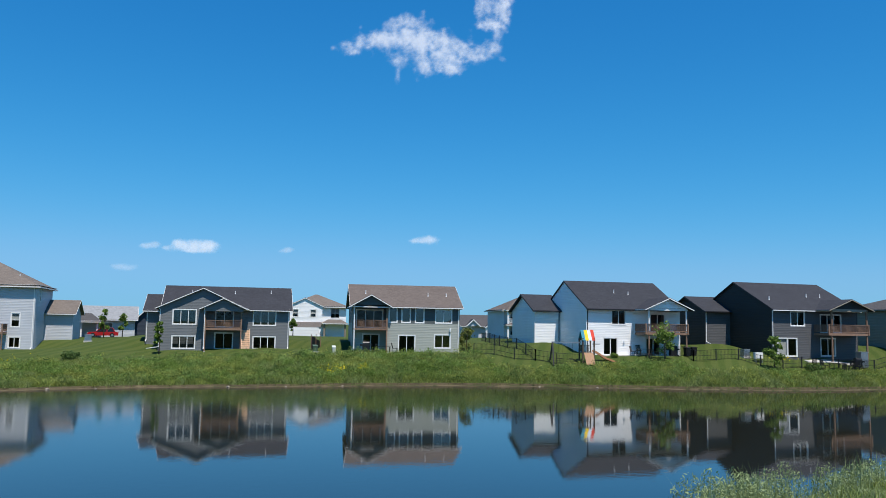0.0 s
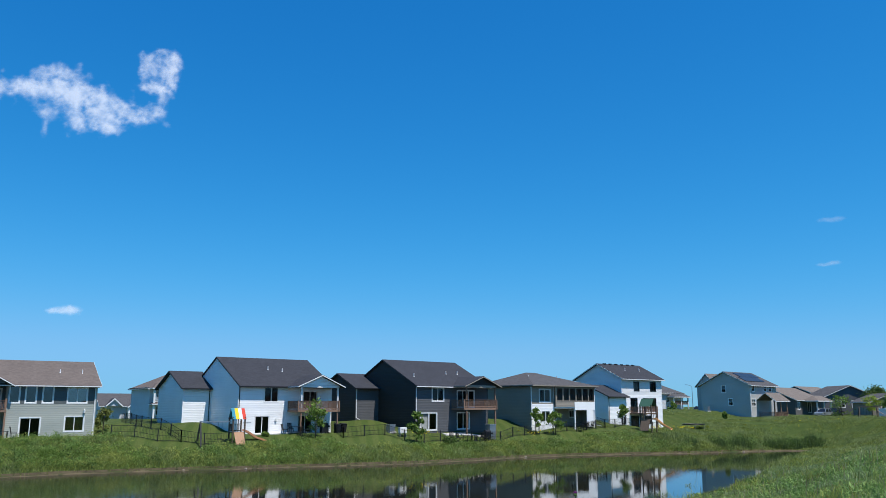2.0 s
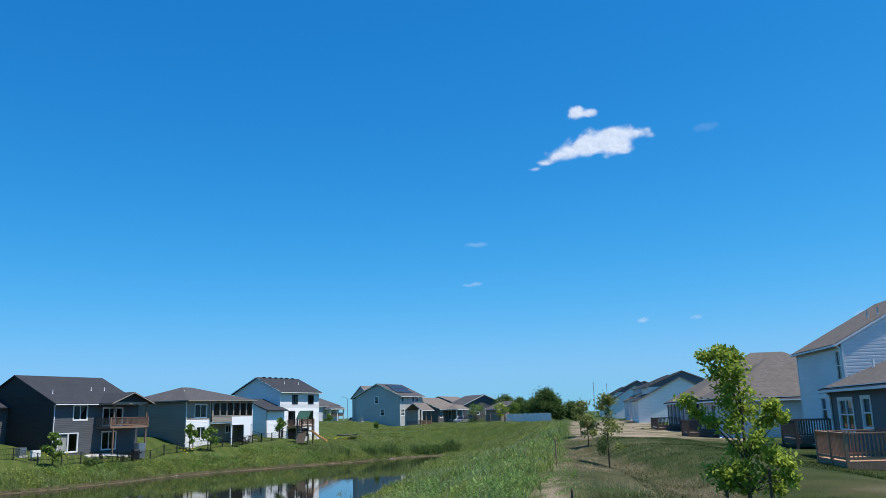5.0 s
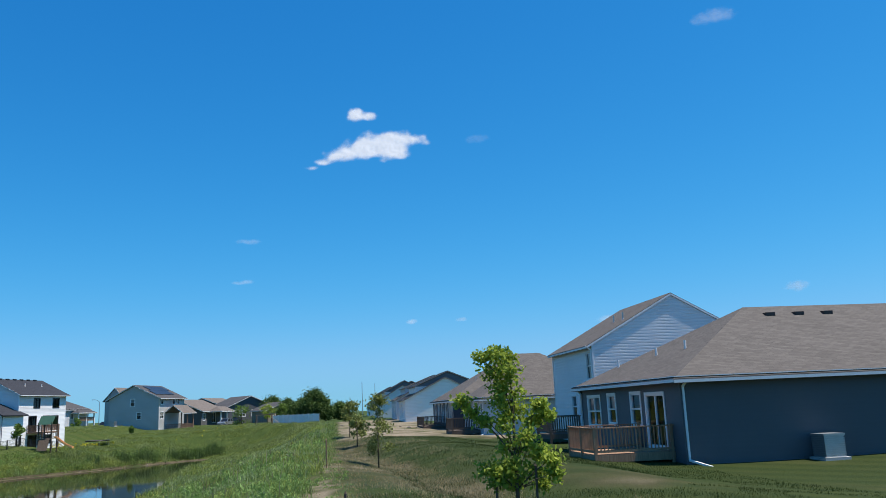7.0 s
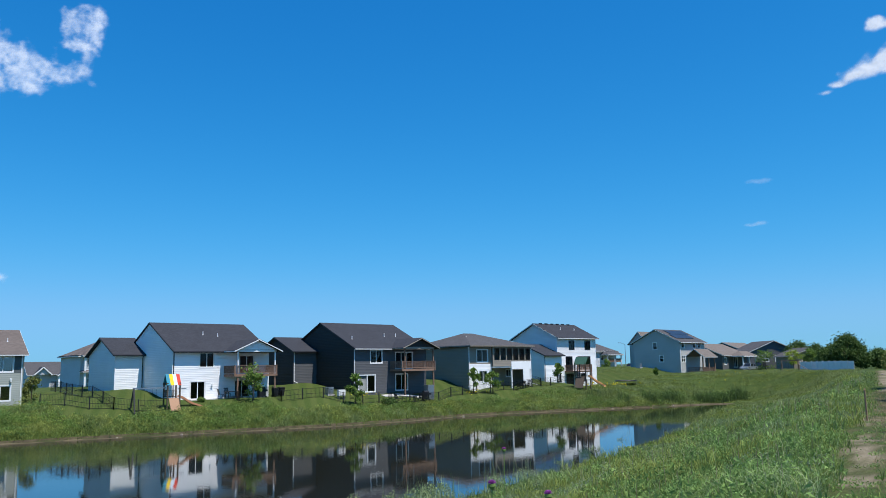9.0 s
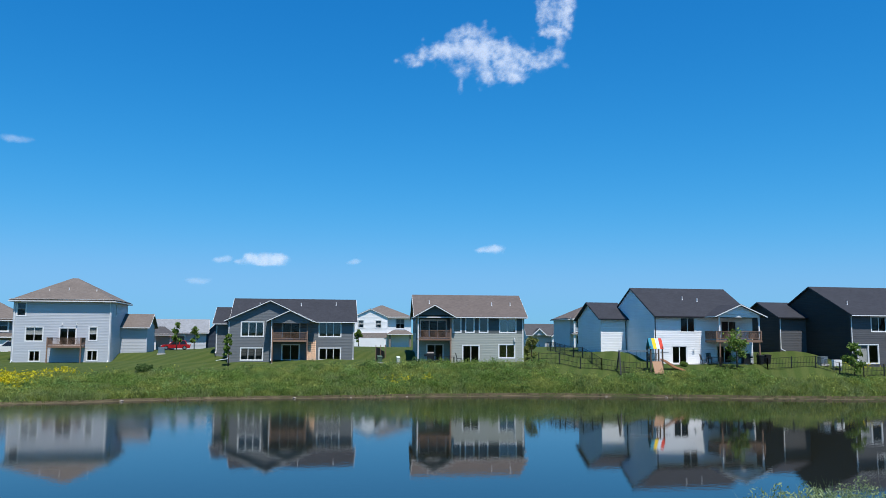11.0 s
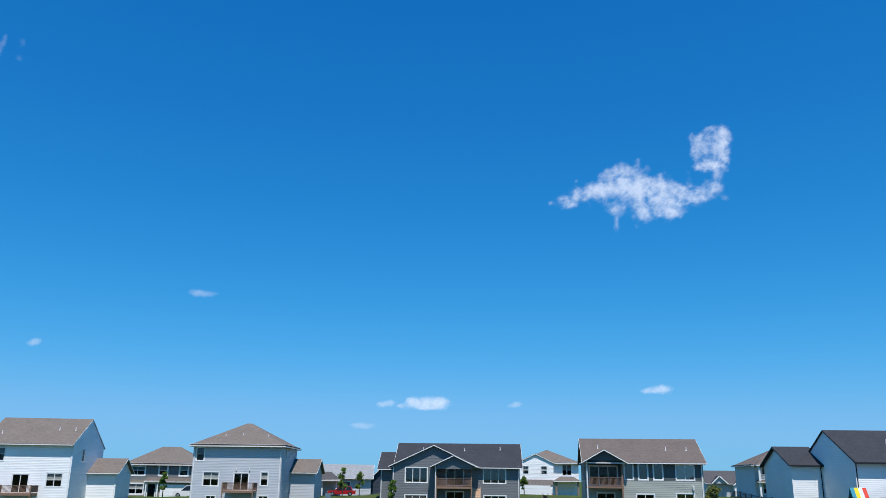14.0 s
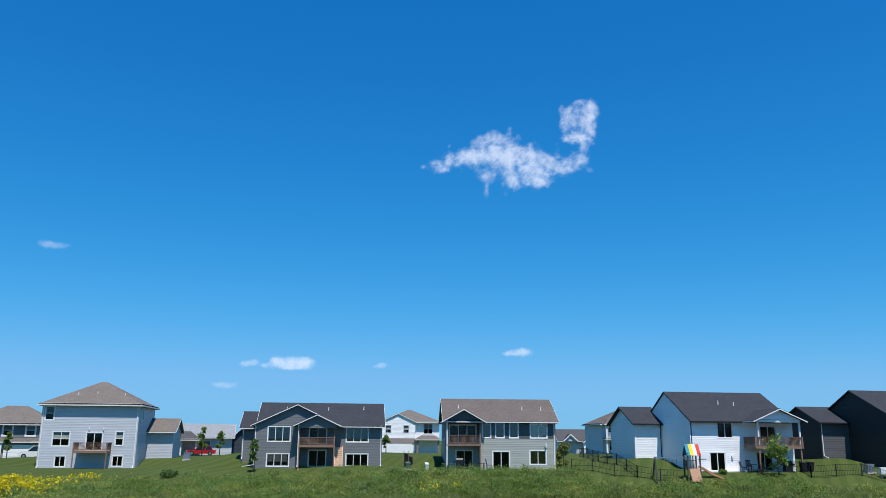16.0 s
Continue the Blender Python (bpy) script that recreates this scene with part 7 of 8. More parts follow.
ht = np.clip((0.22 + 0.2 * n1 + 0.2 * n2) * rng.uniform(0.5, 1.4, len(p)), 0.06, 0.8) * np.where(near_houses(p[:, 0], p[:, 1], 3.0) > 0.5, 0.3, 1.0)
sel = n2 + 0.5 * n1 + rng.normal(0, 0.2, len(p)) > 0.1
blades("field_grass", p[~sel], ht[~sel], np.full((~sel).sum(), 0.085), M["grass_meadow"], "rough green field grass beyond the pond", 1.3, False)
blades("field_grass", p[sel], ht[sel], np.full(sel.sum(), 0.08), M["grass_straw"], "paler rough field grass beyond the pond", 1.3, False)
# bushy clumps by the far water's edge
c = scatter(7000, (-50, 76), (60, 120), 0.0)
sd = shore_distance(c[:, 0], c[:, 1])
s, l = along(c[:, 0], c[:, 1])
c = c[(sd > 0.55) & (sd < 12) & (l < -16) & (near_houses(c[:, 0], c[:, 1], 4.0) < 0.5) & (patchy(c, 0.15, 21.0) + 0.6 * np.exp(-sd / 2.0) > 0.25)]
leaf_clumps("bank_weeds", c, rng.uniform(0.4, 1.3, len(c)), rng.uniform(0.25, 1.05, len(c)), 45, 0.12, M["leaf_dark"], "dark leafy clumps along the far bank")
# lighter leafy growth all over the bank
c = scatter(34000, (-50, 78), (60, 122), 0.0)
sd = shore_distance(c[:, 0], c[:, 1])
s, l = along(c[:, 0], c[:, 1])
lawn = near_houses(c[:, 0], c[:, 1], 4.0)
c = c[(sd > 0.6) & (sd < np.where(c[:, 0] > -12, 16, 12.0)) & (l < -16) & ((lawn < 0.5) | (sd < 4)) & (patchy(c, 0.3, 23.0) > -0.22)]
tone_ = patchy(c, 0.22, 25.0) + rng.normal(0, 0.15, len(c))
for sel, mat, lab in ((tone_ > 0.12, "grass_olive", "yellow-green leafy weeds on the far bank"), ((tone_ <= 0.12) & (tone_ > -0.12), "weed", "bright green leafy weeds on the far bank"), (tone_ <= -0.12, "leaf_green", "deep green leafy weeds on the far bank")):
    k = int(sel.sum())
    leaf_clumps("bank_weeds", c[sel], rng.uniform(0.35, 1.0, k), rng.uniform(0.25, 0.8, k) * (1 + 1.3 * np.clip(patchy(c[sel], 0.35, 27.0), 0, 1)), 42, 0.095, M[mat], lab)
# tall bushy hummocks of growth along the bank
c = scatter(5200, (-48, 76), (62, 112), 0.0)
sd = shore_distance(c[:, 0], c[:, 1])
s, l = along(c[:, 0], c[:, 1])
c = c[(sd > 0.8) & (sd < 9) & (l < -16) & (near_houses(c[:, 0], c[:, 1], 4.5) < 0.5) & (patchy(c, 0.25, 51.0) > -0.05)]
tone_ = patchy(c, 0.3, 53.0) + rng.normal(0, 0.2, len(c))
for sel, mat, lab in ((tone_ > 0.05, "weed", "bushy green hummocks on the far bank"), (tone_ <= 0.05, "leaf_green", "deep green bushy hummocks on the far bank")):
    k = int(sel.sum())
    leaf_clumps("bank_weeds", c[sel], rng.uniform(0.45, 1.0, k), rng.uniform(0.55, 1.15, k), 100, 0.10, M[mat], lab)
# dark reeds at the pond's end
c = np.stack([rng.uniform(0, 1, 26000), rng.normal(0, 1, 26000)], 1)
rx, ry = 73 + c[:, 0] * 19 + c[:, 1] * 0.5, 93.5 - c[:, 0] * 3.0 + c[:, 1] * 0.9
p = np.stack([rx, ry], 1)[: 700] * 1.02
p = p[patchy(p, 0.18, 30.0) > 0.12]
blades("reeds", p, rng.uniform(0.7, 1.5, len(p)), np.full(len(p), 0.06), M["sedge"], "dark green reeds at the pond's end", 0.3, False, "reeds")
p = np.concatenate([np.stack([rng.normal(x, w, n), rng.normal(y, 0.55 + 0.3 * w, n)], 1) for x, y, w, n in ((98.6, 92.2, 0.7, 1700), (96.6, 91.6, 1.0, 1500), (100.2, 91.0, 0.8, 1300), (94.6, 92.4, 0.9, 700), (88.6, 92.6, 0.9, 600), (84.6, 92.4, 0.6, 450), (79.4, 92.6, 0.5, 260))])
p = p[shore_distance(p[:, 0], p[:, 1]) > -0.3]
blades("reeds", p, rng.uniform(0.5, 1.5, len(p)) * (1 + 0.6 * patchy(p, 0.5, 33.0)), np.full(len(p), 0.06), M["sedge"], "dark green clump of reeds", 0.3, False, "reeds")
c = p[::30]
leaf_clumps("reed_leaves", c, rng.uniform(0.3, 0.8, len(c)), rng.uniform(0.6, 1.8, len(c)), 40, 0.11, M["leaf_green"], "leafy growth among the reeds", "reeds")


def thistle(x, y, h, label="purple thistle head on a tall stem above the grass"):
    """A spiny stem with leaves and a purple brush on a green cup."""
    t = thing("thistle", x, y, gz(x, y), rng.uniform(0, 360), label, "thistle", "thistles on the bank")
    g = Geo()
    g.tube([(0, 0, -0.05), (0.02, 0.01, h * 0.5), (0.0, 0.03, h)], [0.008, 0.007, 0.006], 6)
    for i in range(7):
        z, a = h * (0.15 + 0.1 * i), i * 2.4
        g.poly((0, 0, z), (math.cos(a) * 0.09 - math.sin(a) * 0.02, math.sin(a) * 0.09 + math.cos(a) * 0.02, z + 0.06), (math.cos(a) * 0.2, math.sin(a) * 0.2, z + 0.05), (math.cos(a) * 0.09 + math.sin(a) * 0.02, math.sin(a) * 0.09 - math.cos(a) * 0.02, z + 0.04))
    g.obj("stem", M["weed"], t)
    g = Geo()
    g.tube([(0, 0.03, h - 0.01), (0, 0.03, h + 0.012), (0, 0.03, h + 0.03)], [0.012, 0.028, 0.024], 10)
    g.obj("cup", M["weed"], t)
    g = Geo()
    for i in range(70):
        a, e = i * 2.399, 0.25 + 1.3 * (i / 70) ** 0.5
        d = Vector((math.cos(a) * math.cos(e), math.sin(a) * math.cos(e), math.sin(e)))
        g.beam(Vector((0, 0.03, h + 0.022)) + d * 0.012, Vector((0, 0.03, h + 0.022)) + d * 0.036, 0.004)
    g.obj("brush", M["thistle"], t)


M["thistle"] = plain("thistle_purple", (0.32, 0.07, 0.30), 0.8, vary=0.3, scale=30)


def flower_patch(x, y, rx, ry, n, yaw=0.0):
    c, s = math.cos(radians(yaw)), math.sin(radians(yaw))
    n = int(n * (2.2 if x < -40 else 0.7))
    u, v = rng.normal(0, 0.5, n) * rx, rng.normal(0, 0.5, n) * ry
    p = np.stack([x + u * c - v * s, y + u * s + v * c], 1)
    return p[(patchy(p, 0.5, 17.0) > -0.12) & (shore_distance(p[:, 0], p[:, 1]) > 0.6)]


FLOWERS = [(-99, 42.5, 7, 4.0, 2600, 28), (-91, 47.0, 7, 4.2, 3400, 30), (-84, 51.0, 6, 3.6, 2300, 30), (-78, 55.0, 4, 2.6, 900, 30), (-73, 56.5, 4, 1.6, 350, 30), (-66.5, 58.4, 2.4, 1.0, 420, 35), (-62.2, 63.4, 3.8, 3.4, 5200, 30),
           (-54.6, 66.8, 3.0, 2.0, 160, 40), (-50.3, 74.2, 3.6, 4.2, 6000, 48), (-51.0, 70.2, 3.4, 1.4, 700, 45), (-46.0, 79.6, 3, 1.8, 260, 40), (-11.3, 85, 2.6, 1.0, 130, 0), (-8.6, 85.3, 2.4, 0.9, 130, 0), (39.1, 93.7, 2.2, 0.7, 160, 15),
           (58.2, 98.0, 4.0, 0.8, 160, 12), (85.5, 103.4, 6, 1.3, 420, -10), (109, 98, 9, 2.5, 120, -20)]
fl = np.concatenate([flower_patch(*a) for a in FLOWERS])
z = ground(fl[:, 0], fl[:, 1]) + rng.uniform(0.25, 0.6, len(fl)) * (1.0 + 0.5 * patchy(fl, 0.9, 18.0))
t = rng.normal(size=(len(fl), 3)) * 0.05
w = rng.normal(size=(len(fl), 3)) * 0.05
o = np.stack([fl[:, 0], fl[:, 1], z], 1)
stuff("wild_flowers", np.stack([o - t, o + w, o + t, o - w], 1).reshape(-1, 3).tolist(), (np.arange(len(fl))[:, None] * 4 + [0, 1, 2, 3]).tolist(), M["flower"], "yellow wild flowers in drifts on the far bank", "flowers")


def tree(x, y, height, crown_r, crown_lo, leaves, size, mat, label, name="tree", lean=0.0, trunk=0.05, shape=1.0, clumps=14, seed=1, category="tree", group="", limbs=()):
    """A tapered trunk with limbs and a crown of leaves gathered about the limb ends."""
    r = np.random.default_rng(seed)
    t = thing(name, x, y, gz(x, y), -69.0 if limbs else r.uniform(0, 360), label, category, group)
    g = Geo()
    top = Vector((lean * height, 0, height * 0.86))
    stem = [Vector((0, 0, -0.15)), Vector((lean * 0.2 * height, 0.01, height * 0.3)), Vector((lean * 0.55 * height, -0.01, height * 0.6)), top]
    g.tube(stem, [trunk * 1.15, trunk * 0.85, trunk * 0.5, trunk * 0.15], 8)
    tips = []
    for u, z, rad in limbs:     # limbs of a known habit: metres across, up, spread
        v = r.uniform(-0.3, 0.3)
        tip = Vector((u, v, z - 0.1))
        root = Vector((0, 0, max(0.45, z - 0.5 - abs(u) * 0.5)))
        g.tube([root, root.lerp(tip, 0.5) + Vector((0, 0, 0.04)), tip], [trunk * 0.35, trunk * 0.22, trunk * 0.1], 5)
        tips.append((tip, rad))
    for i in range(0 if limbs else clumps):
        f = r.uniform(0, 1) ** 0.8
        z = crown_lo + (height - crown_lo) * f
        a = r.uniform(0, 2 * math.pi)
        prof = math.sin(math.pi * min(1.0, 0.18 + 0.82 * f ** shape)) ** 0.7
        rad = crown_r * max(0.12, prof) * r.uniform(0.45, 1.0)
        tip = Vector((lean * z + math.cos(a) * rad, math.sin(a) * rad, z))
        root = Vector((lean * z * 0.8, 0, max(crown_lo * 0.8, z - rad * 0.9)))
        g.tube([root, root.lerp(tip, 0.55) + Vector((0, 0, rad * 0.08)), tip], [trunk * 0.32, trunk * 0.2, trunk * 0.08], 5)
        tips.append((tip, rad))
    g.obj("trunk", M["bark"], t, smooth=True)
    per = leaves // clumps
    V, n = [], 0
    for tip, rad in tips:
        k = int(per * r.uniform(0.6, 1.4))
        sp = rad * 1.3 if limbs else crown_r * r.uniform(0.26, 0.46)
        o = np.array(tip) + r.normal(0, 1, (k, 3)) * sp * np.array([1, 1, 0.75]) * 0.62
        d = r.normal(size=(k, 3))
        d[:, 2] -= 0.35
        d /= np.linalg.norm(d, axis=1)[:, None]
        w = np.cross(d, r.normal(size=(k, 3)))
        w /= np.linalg.norm(w, axis=1)[:, None]
        s = size * r.uniform(0.6, 1.35, k)[:, None]
        V.append(np.stack([o - d * s, o - d * s * 0.2 + w * s * 0.55, o + d * s, o - d * s * 0.2 - w * s * 0.55], 1).reshape(-1, 3))
        n += k
    V = np.concatenate(V)
    me = bpy.data.meshes.new("crown")
    me.from_pydata(V.tolist(), [], (np.arange(n)[:, None] * 4 + [0, 1, 2, 3]).tolist())
    me.materials.append(M[mat])
    ob = new("crown", me)
    ob.parent = t
    return t


def wooden_stake(x, y, h, label="brown wooden stake driven into the ground"):
    k = thing("stake", x, y, gz(x, y), 20, label, "stake")
    g = Geo()
    g.box(-0.02, -0.02, -0.3, 0.02, 0.02, h - 0.06)
    g.poly((-0.025, -0.025, h - 0.06), (0.025, -0.025, h - 0.06), (0, 0, h))
    g.poly((0.025, -0.025, h - 0.06), (0.025, 0.025, h - 0.06), (0, 0, h))
    g.poly((0.025, 0.025, h - 0.06), (-0.025, 0.025, h - 0.06), (0, 0, h))
    g.poly((-0.025, 0.025, h - 0.06), (-0.025, -0.025, h - 0.06), (0, 0, h))
    g.obj("post", M["cedar"] if 0.92 < h < 1.1 else M["bark"], k)


MAPLE = [(-0.48, 2.76, 0.09), (-0.24, 2.80, 0.12), (-0.02, 2.74, 0.10), (-0.32, 2.52, 0.14), (-0.02, 2.48, 0.12), (-0.16, 2.26, 0.15), (0.06, 2.08, 0.16), (-0.24, 2.00, 0.11), (0.00, 1.84, 0.14), 
         (-0.18, 1.66, 0.13), (-0.84, 2.04, 0.10), (-0.70, 1.84, 0.09), (-0.50, 1.70, 0.08), (0.48, 1.92, 0.09), (0.60, 1.74, 0.07), (0.34, 1.68, 0.11), (0.17, 1.46, 0.16), (-0.11, 1.26, 0.14), 
         (0.22, 1.22, 0.16), (-0.11, 0.96, 0.14), (-0.42, 0.92, 0.12), (0.45, 1.10, 0.12), (0.59, 1.04, 0.10), (0.63, 0.80, 0.10), (0.33, 0.80, 0.13), (-0.03, 0.72, 0.14), (-0.32, 0.70, 0.11), 
         (0.42, 0.60, 0.09)]
tree(13.22, 5.05, 2.9, 0.62, 0.6, 6400, 0.044, "leaf_maple", "young maple with bright green leaves on the lawn", trunk=0.035, clumps=28, seed=3, limbs=MAPLE)
wooden_stake(13.05, 5.35, 0.9, "dark stake supporting a young maple")
wooden_stake(13.35, 4.75, 0.9, "dark stake supporting a young maple")
tree(28.1, 16.8, 2.75, 0.52, 0.6, 2200, 0.05, "leaf_olive", "thin young tree with sparse olive leaves", trunk=0.03, clumps=22, seed=5)
tree(42.6, 27.1, 2.5, 0.52, 0.6, 1500, 0.07, "leaf_olive", "thin young tree with olive leaves by the bare lot", trunk=0.032, clumps=20, seed=6)
tree(49.9, 32.4, 2.4, 0.5, 0.6, 1300, 0.075, "leaf_olive", "young tree with olive-green leaves by the bare lot", trunk=0.032, clumps=18, seed=9)
wooden_stake(23.0, 15.7, 0.95)
wooden_stake(12.5, 8.0, 0.45, "short dark stake in the rough verge")
for x, y, h, r, lo, m, sd_, lab in ((25.0, 91.6, 4.3, 1.15, 0.9, "leaf_green", 11, "bushy young tree in front of the white house"), (36.9, 90.6, 3.4, 0.85, 0.8, "leaf_green", 12, "young tree beside the charcoal house"),
                                    (57.3, 98.0, 3.2, 0.8, 1.1, "leaf_green", 13, "young tree in front of the glazed porch house"), (60.2, 97.6, 3.0, 1.0, 1.2, "leaf_green", 14, "young spreading tree in front of the glazed porch house"),
                                    (77.0, 105.4, 3.0, 0.8, 1.2, "leaf_green", 15, "young tree in front of the white two-storey house"), (-32.5, 93.4, 3.7, 0.45, 0.7, "leaf_green", 16, "young tree at the corner of the slate house"),
                                    (-49.3, 118.4, 3.9, 0.7, 0.7, "leaf_green", 17, "young tree beside the parked red cars"), (-46.9, 119.2, 3.4, 0.5, 0.8, "leaf_green", 18, "small tree beside the parked cars"),
                                    (-108.2, 52.6, 3.9, 0.7, 0.9, "leaf_green", 19, "young tree on the lawn by a concrete drive"), (-72.2, 106.8, 3.3, 0.5, 0.9, "leaf_green", 20, "young tree in a front garden"),
                                    (3.0, 101.0, 2.8, 0.8, 0.5, "leaf_olive", 22, "young tree beside the sage house"), (-21.9, 119.0, 2.4, 0.5, 0.8, "leaf_green", 23, "young tree in front of a brick-banded house"),
                                    (124.0, 151.0, 2.6, 0.9, 0.4, "leaf_green", 24, "bushy tree beside a far house"), (133.5, 113.5, 4.2, 1.8, 0.5, "leaf_green", 25, "bushy tree by the ranch houses"),
                                    (140.5, 112.5, 4.0, 1.5, 0.6, "leaf_maple", 26, "light green tree by the ranch houses"), (146.0, 113.0, 3.8, 1.6, 0.5, "leaf_green", 27, "bushy tree by the ranch houses"),
                                    (-141.0, 140.5, 5.0, 1.9, 0.6, "leaf_dark", 28, "dark tree by far houses"), (-145.0, 139.0, 4.6, 1.8, 0.6, "leaf_dark", 29, "dark tree by far houses"),
                                    (103.0, 111.6, 1.3, 0.4, 0.3, "leaf_green", 31, "sapling in the field")):
    tree(x, y, h, r, lo, 900, 0.15, m, lab, trunk=0.05 + h * 0.006, clumps=16, seed=sd_)
for x, y, h, r, sd_ in ((139.5, 99.5, 5.8, 2.5, 41), (141.0, 98.2, 4.0, 1.7, 47), (145.5, 107.0, 4.4, 2.0, 42), (150.0, 114.0, 4.6, 2.2, 43), (138.0, 103.5, 3.4, 1.5, 44), (156.5, 124.0, 5.6, 2.4, 45), (149.5, 100.0, 3.4, 1.8, 46)):
    tree(x, y, h, r, h * 0.12, 7000, 0.2, "leaf_dark", "large dark green tree at the end of the field", trunk=0.22, clumps=44, seed=sd_, group="trees at the field's end")


def bush(x, y, r, h, mat, label, size=0.12, n=700):
    b = thing("bush", x, y, gz(x, y), 0, label, "bush")
    o = rng.normal(size=(n, 3))
    o /= np.linalg.norm(o, axis=1)[:, None]
    o *= (rng.uniform(0.3, 1, n) ** 0.5)[:, None] * np.array([r, r, h / 2]) * (1 + 0.25 * np.sin(o[:, :1] * 7) * np.cos(o[:, 1:2] * 6))
    o[:, 2] = np.abs(o[:, 2] + h * 0.4)
    d, w = rng.normal(size=(n, 3)), rng.normal(size=(n, 3))
    v = np.stack([o - d * size * 0.6, o + w * size * 0.35, o + d * size * 0.6, o - w * size * 0.35], 1).reshape(-1, 3)
    me = bpy.data.meshes.new("foliage")
    me.from_pydata(v.tolist(), [], (np.arange(n)[:, None] * 4 + [0, 1, 2, 3]).tolist())
    me.materials.append(M[mat])
    ob = new("foliage", me)
    ob.parent = b
    g = Geo()
    for k in range(5):
        a = k * 1.3
        g.tube([(0, 0, -0.1), (math.cos(a) * r * 0.6, math.sin(a) * r * 0.6, h * 0.7)], [0.03, 0.01], 5)
    g.obj("stems", M["bark"], b)


bush(-39.2, 85.8, 0.95, 0.95, "leaf_dark", "round dark green bush in the rough grass")
bush(41.6, 91.6, 0.9, 0.9, "leaf_dark", "low dark shrub beside the patio")
bush(-53.5, 111.5, 0.8, 1.0, "leaf_green", "green shrub beside a garage")
bush(19.6, 93.0, 0.4, 0.5, "leaf_green", "small green shrub by the patio door")


for x, y, top in ((3.6, 5.15, 5.1), (3.95, 4.95, 5.02), (6.6, 9.8, 4.8)):
    thistle(x, y, top - gz(x, y))


# ---- stones at the water's edge and in the bare lot ----
def stone(x, y, r, z=None, mat="stone", label="weathered grey-brown stone at the water's edge"):
    bm = bmesh.new()
    bmesh.ops.create_icosphere(bm, subdivisions=2, radius=r)
    sd_ = rng.uniform(0, 50)
    for v in bm.verts:
        v.co *= 1 + 0.35 * noise.noise(v.co * (1.6 / r) + Vector((sd_, 0, 0)))
        v.co.z *= 0.55
    me = bpy.data.meshes.new("stone")
    bm.to_mesh(me)
    bm.free()
    me.materials.append(M[mat])
    ob = new("stone", me)
    ob.matrix_world = pose(x, y, (gz(x, y) if z is None else z) + r * 0.15, 0, 0, rng.uniform(0, 360))
    tagged(ob, label, "stone", "stones along the shore")


for i in range(60):
    a, b = POND[i], POND[(i + 1) % len(POND)]
    if rng.uniform() < 0.5:
        q = a + (b - a) * rng.uniform()
        nrm = np.array([-(b - a)[1], (b - a)[0]]) / np.linalg.norm(b - a)
        q = q + nrm * rng.uniform(-0.1, 0.35)
        stone(float(q[0]), float(q[1]), float(rng.uniform(0.08, 0.22)), WATER)
for k in range(12):
    s_, l_ = rng.uniform(62, 108), rng.uniform(1.5, 8.5)
    x, y = berm(s_, l_)
    stone(x, y, float(rng.uniform(0.07, 0.22)), label="clod of pale soil on the bare lot")
for k in range(26):
    x = -72.8 + rng.normal(0, 2.0)
    y = 61.8 + 0.4 * (x + 72.8) + rng.normal(0, 0.5)
    stone(float(x), float(y), float(rng.uniform(0.15, 0.42)), label="pale rubble stone at the lawn's edge")


# ---- clouds ----
def cloud_mat(name):
    m, n, l, b = material(name, 1.0)
    d, t, mx, tr, out = n.new("ShaderNodeBsdfDiffuse"), n.new("ShaderNodeBsdfTranslucent"), n.new("ShaderNodeMixShader"), n.new("ShaderNodeBsdfTransparent"), n.new("ShaderNodeMixShader")
    d.inputs[0].default_value = t.inputs[0].default_value = (0.68, 0.69, 0.72, 1)
    mx.inputs[0].default_value = 0.3
    l.new(d.outputs[0], mx.inputs[1])
    l.new(t.outputs[0], mx.inputs[2])
    a = n.new("ShaderNodeAttribute")
    a.attribute_name = "puff"
    l.new(a.outputs["Fac"], out.inputs[0])
    l.new(tr.outputs[0], out.inputs[1])
    l.new(mx.outputs[0], out.inputs[2])
    l.new(out.outputs[0], n["Material Output"].inputs[0])
    return m


M["cloud"] = cloud_mat("cloud")


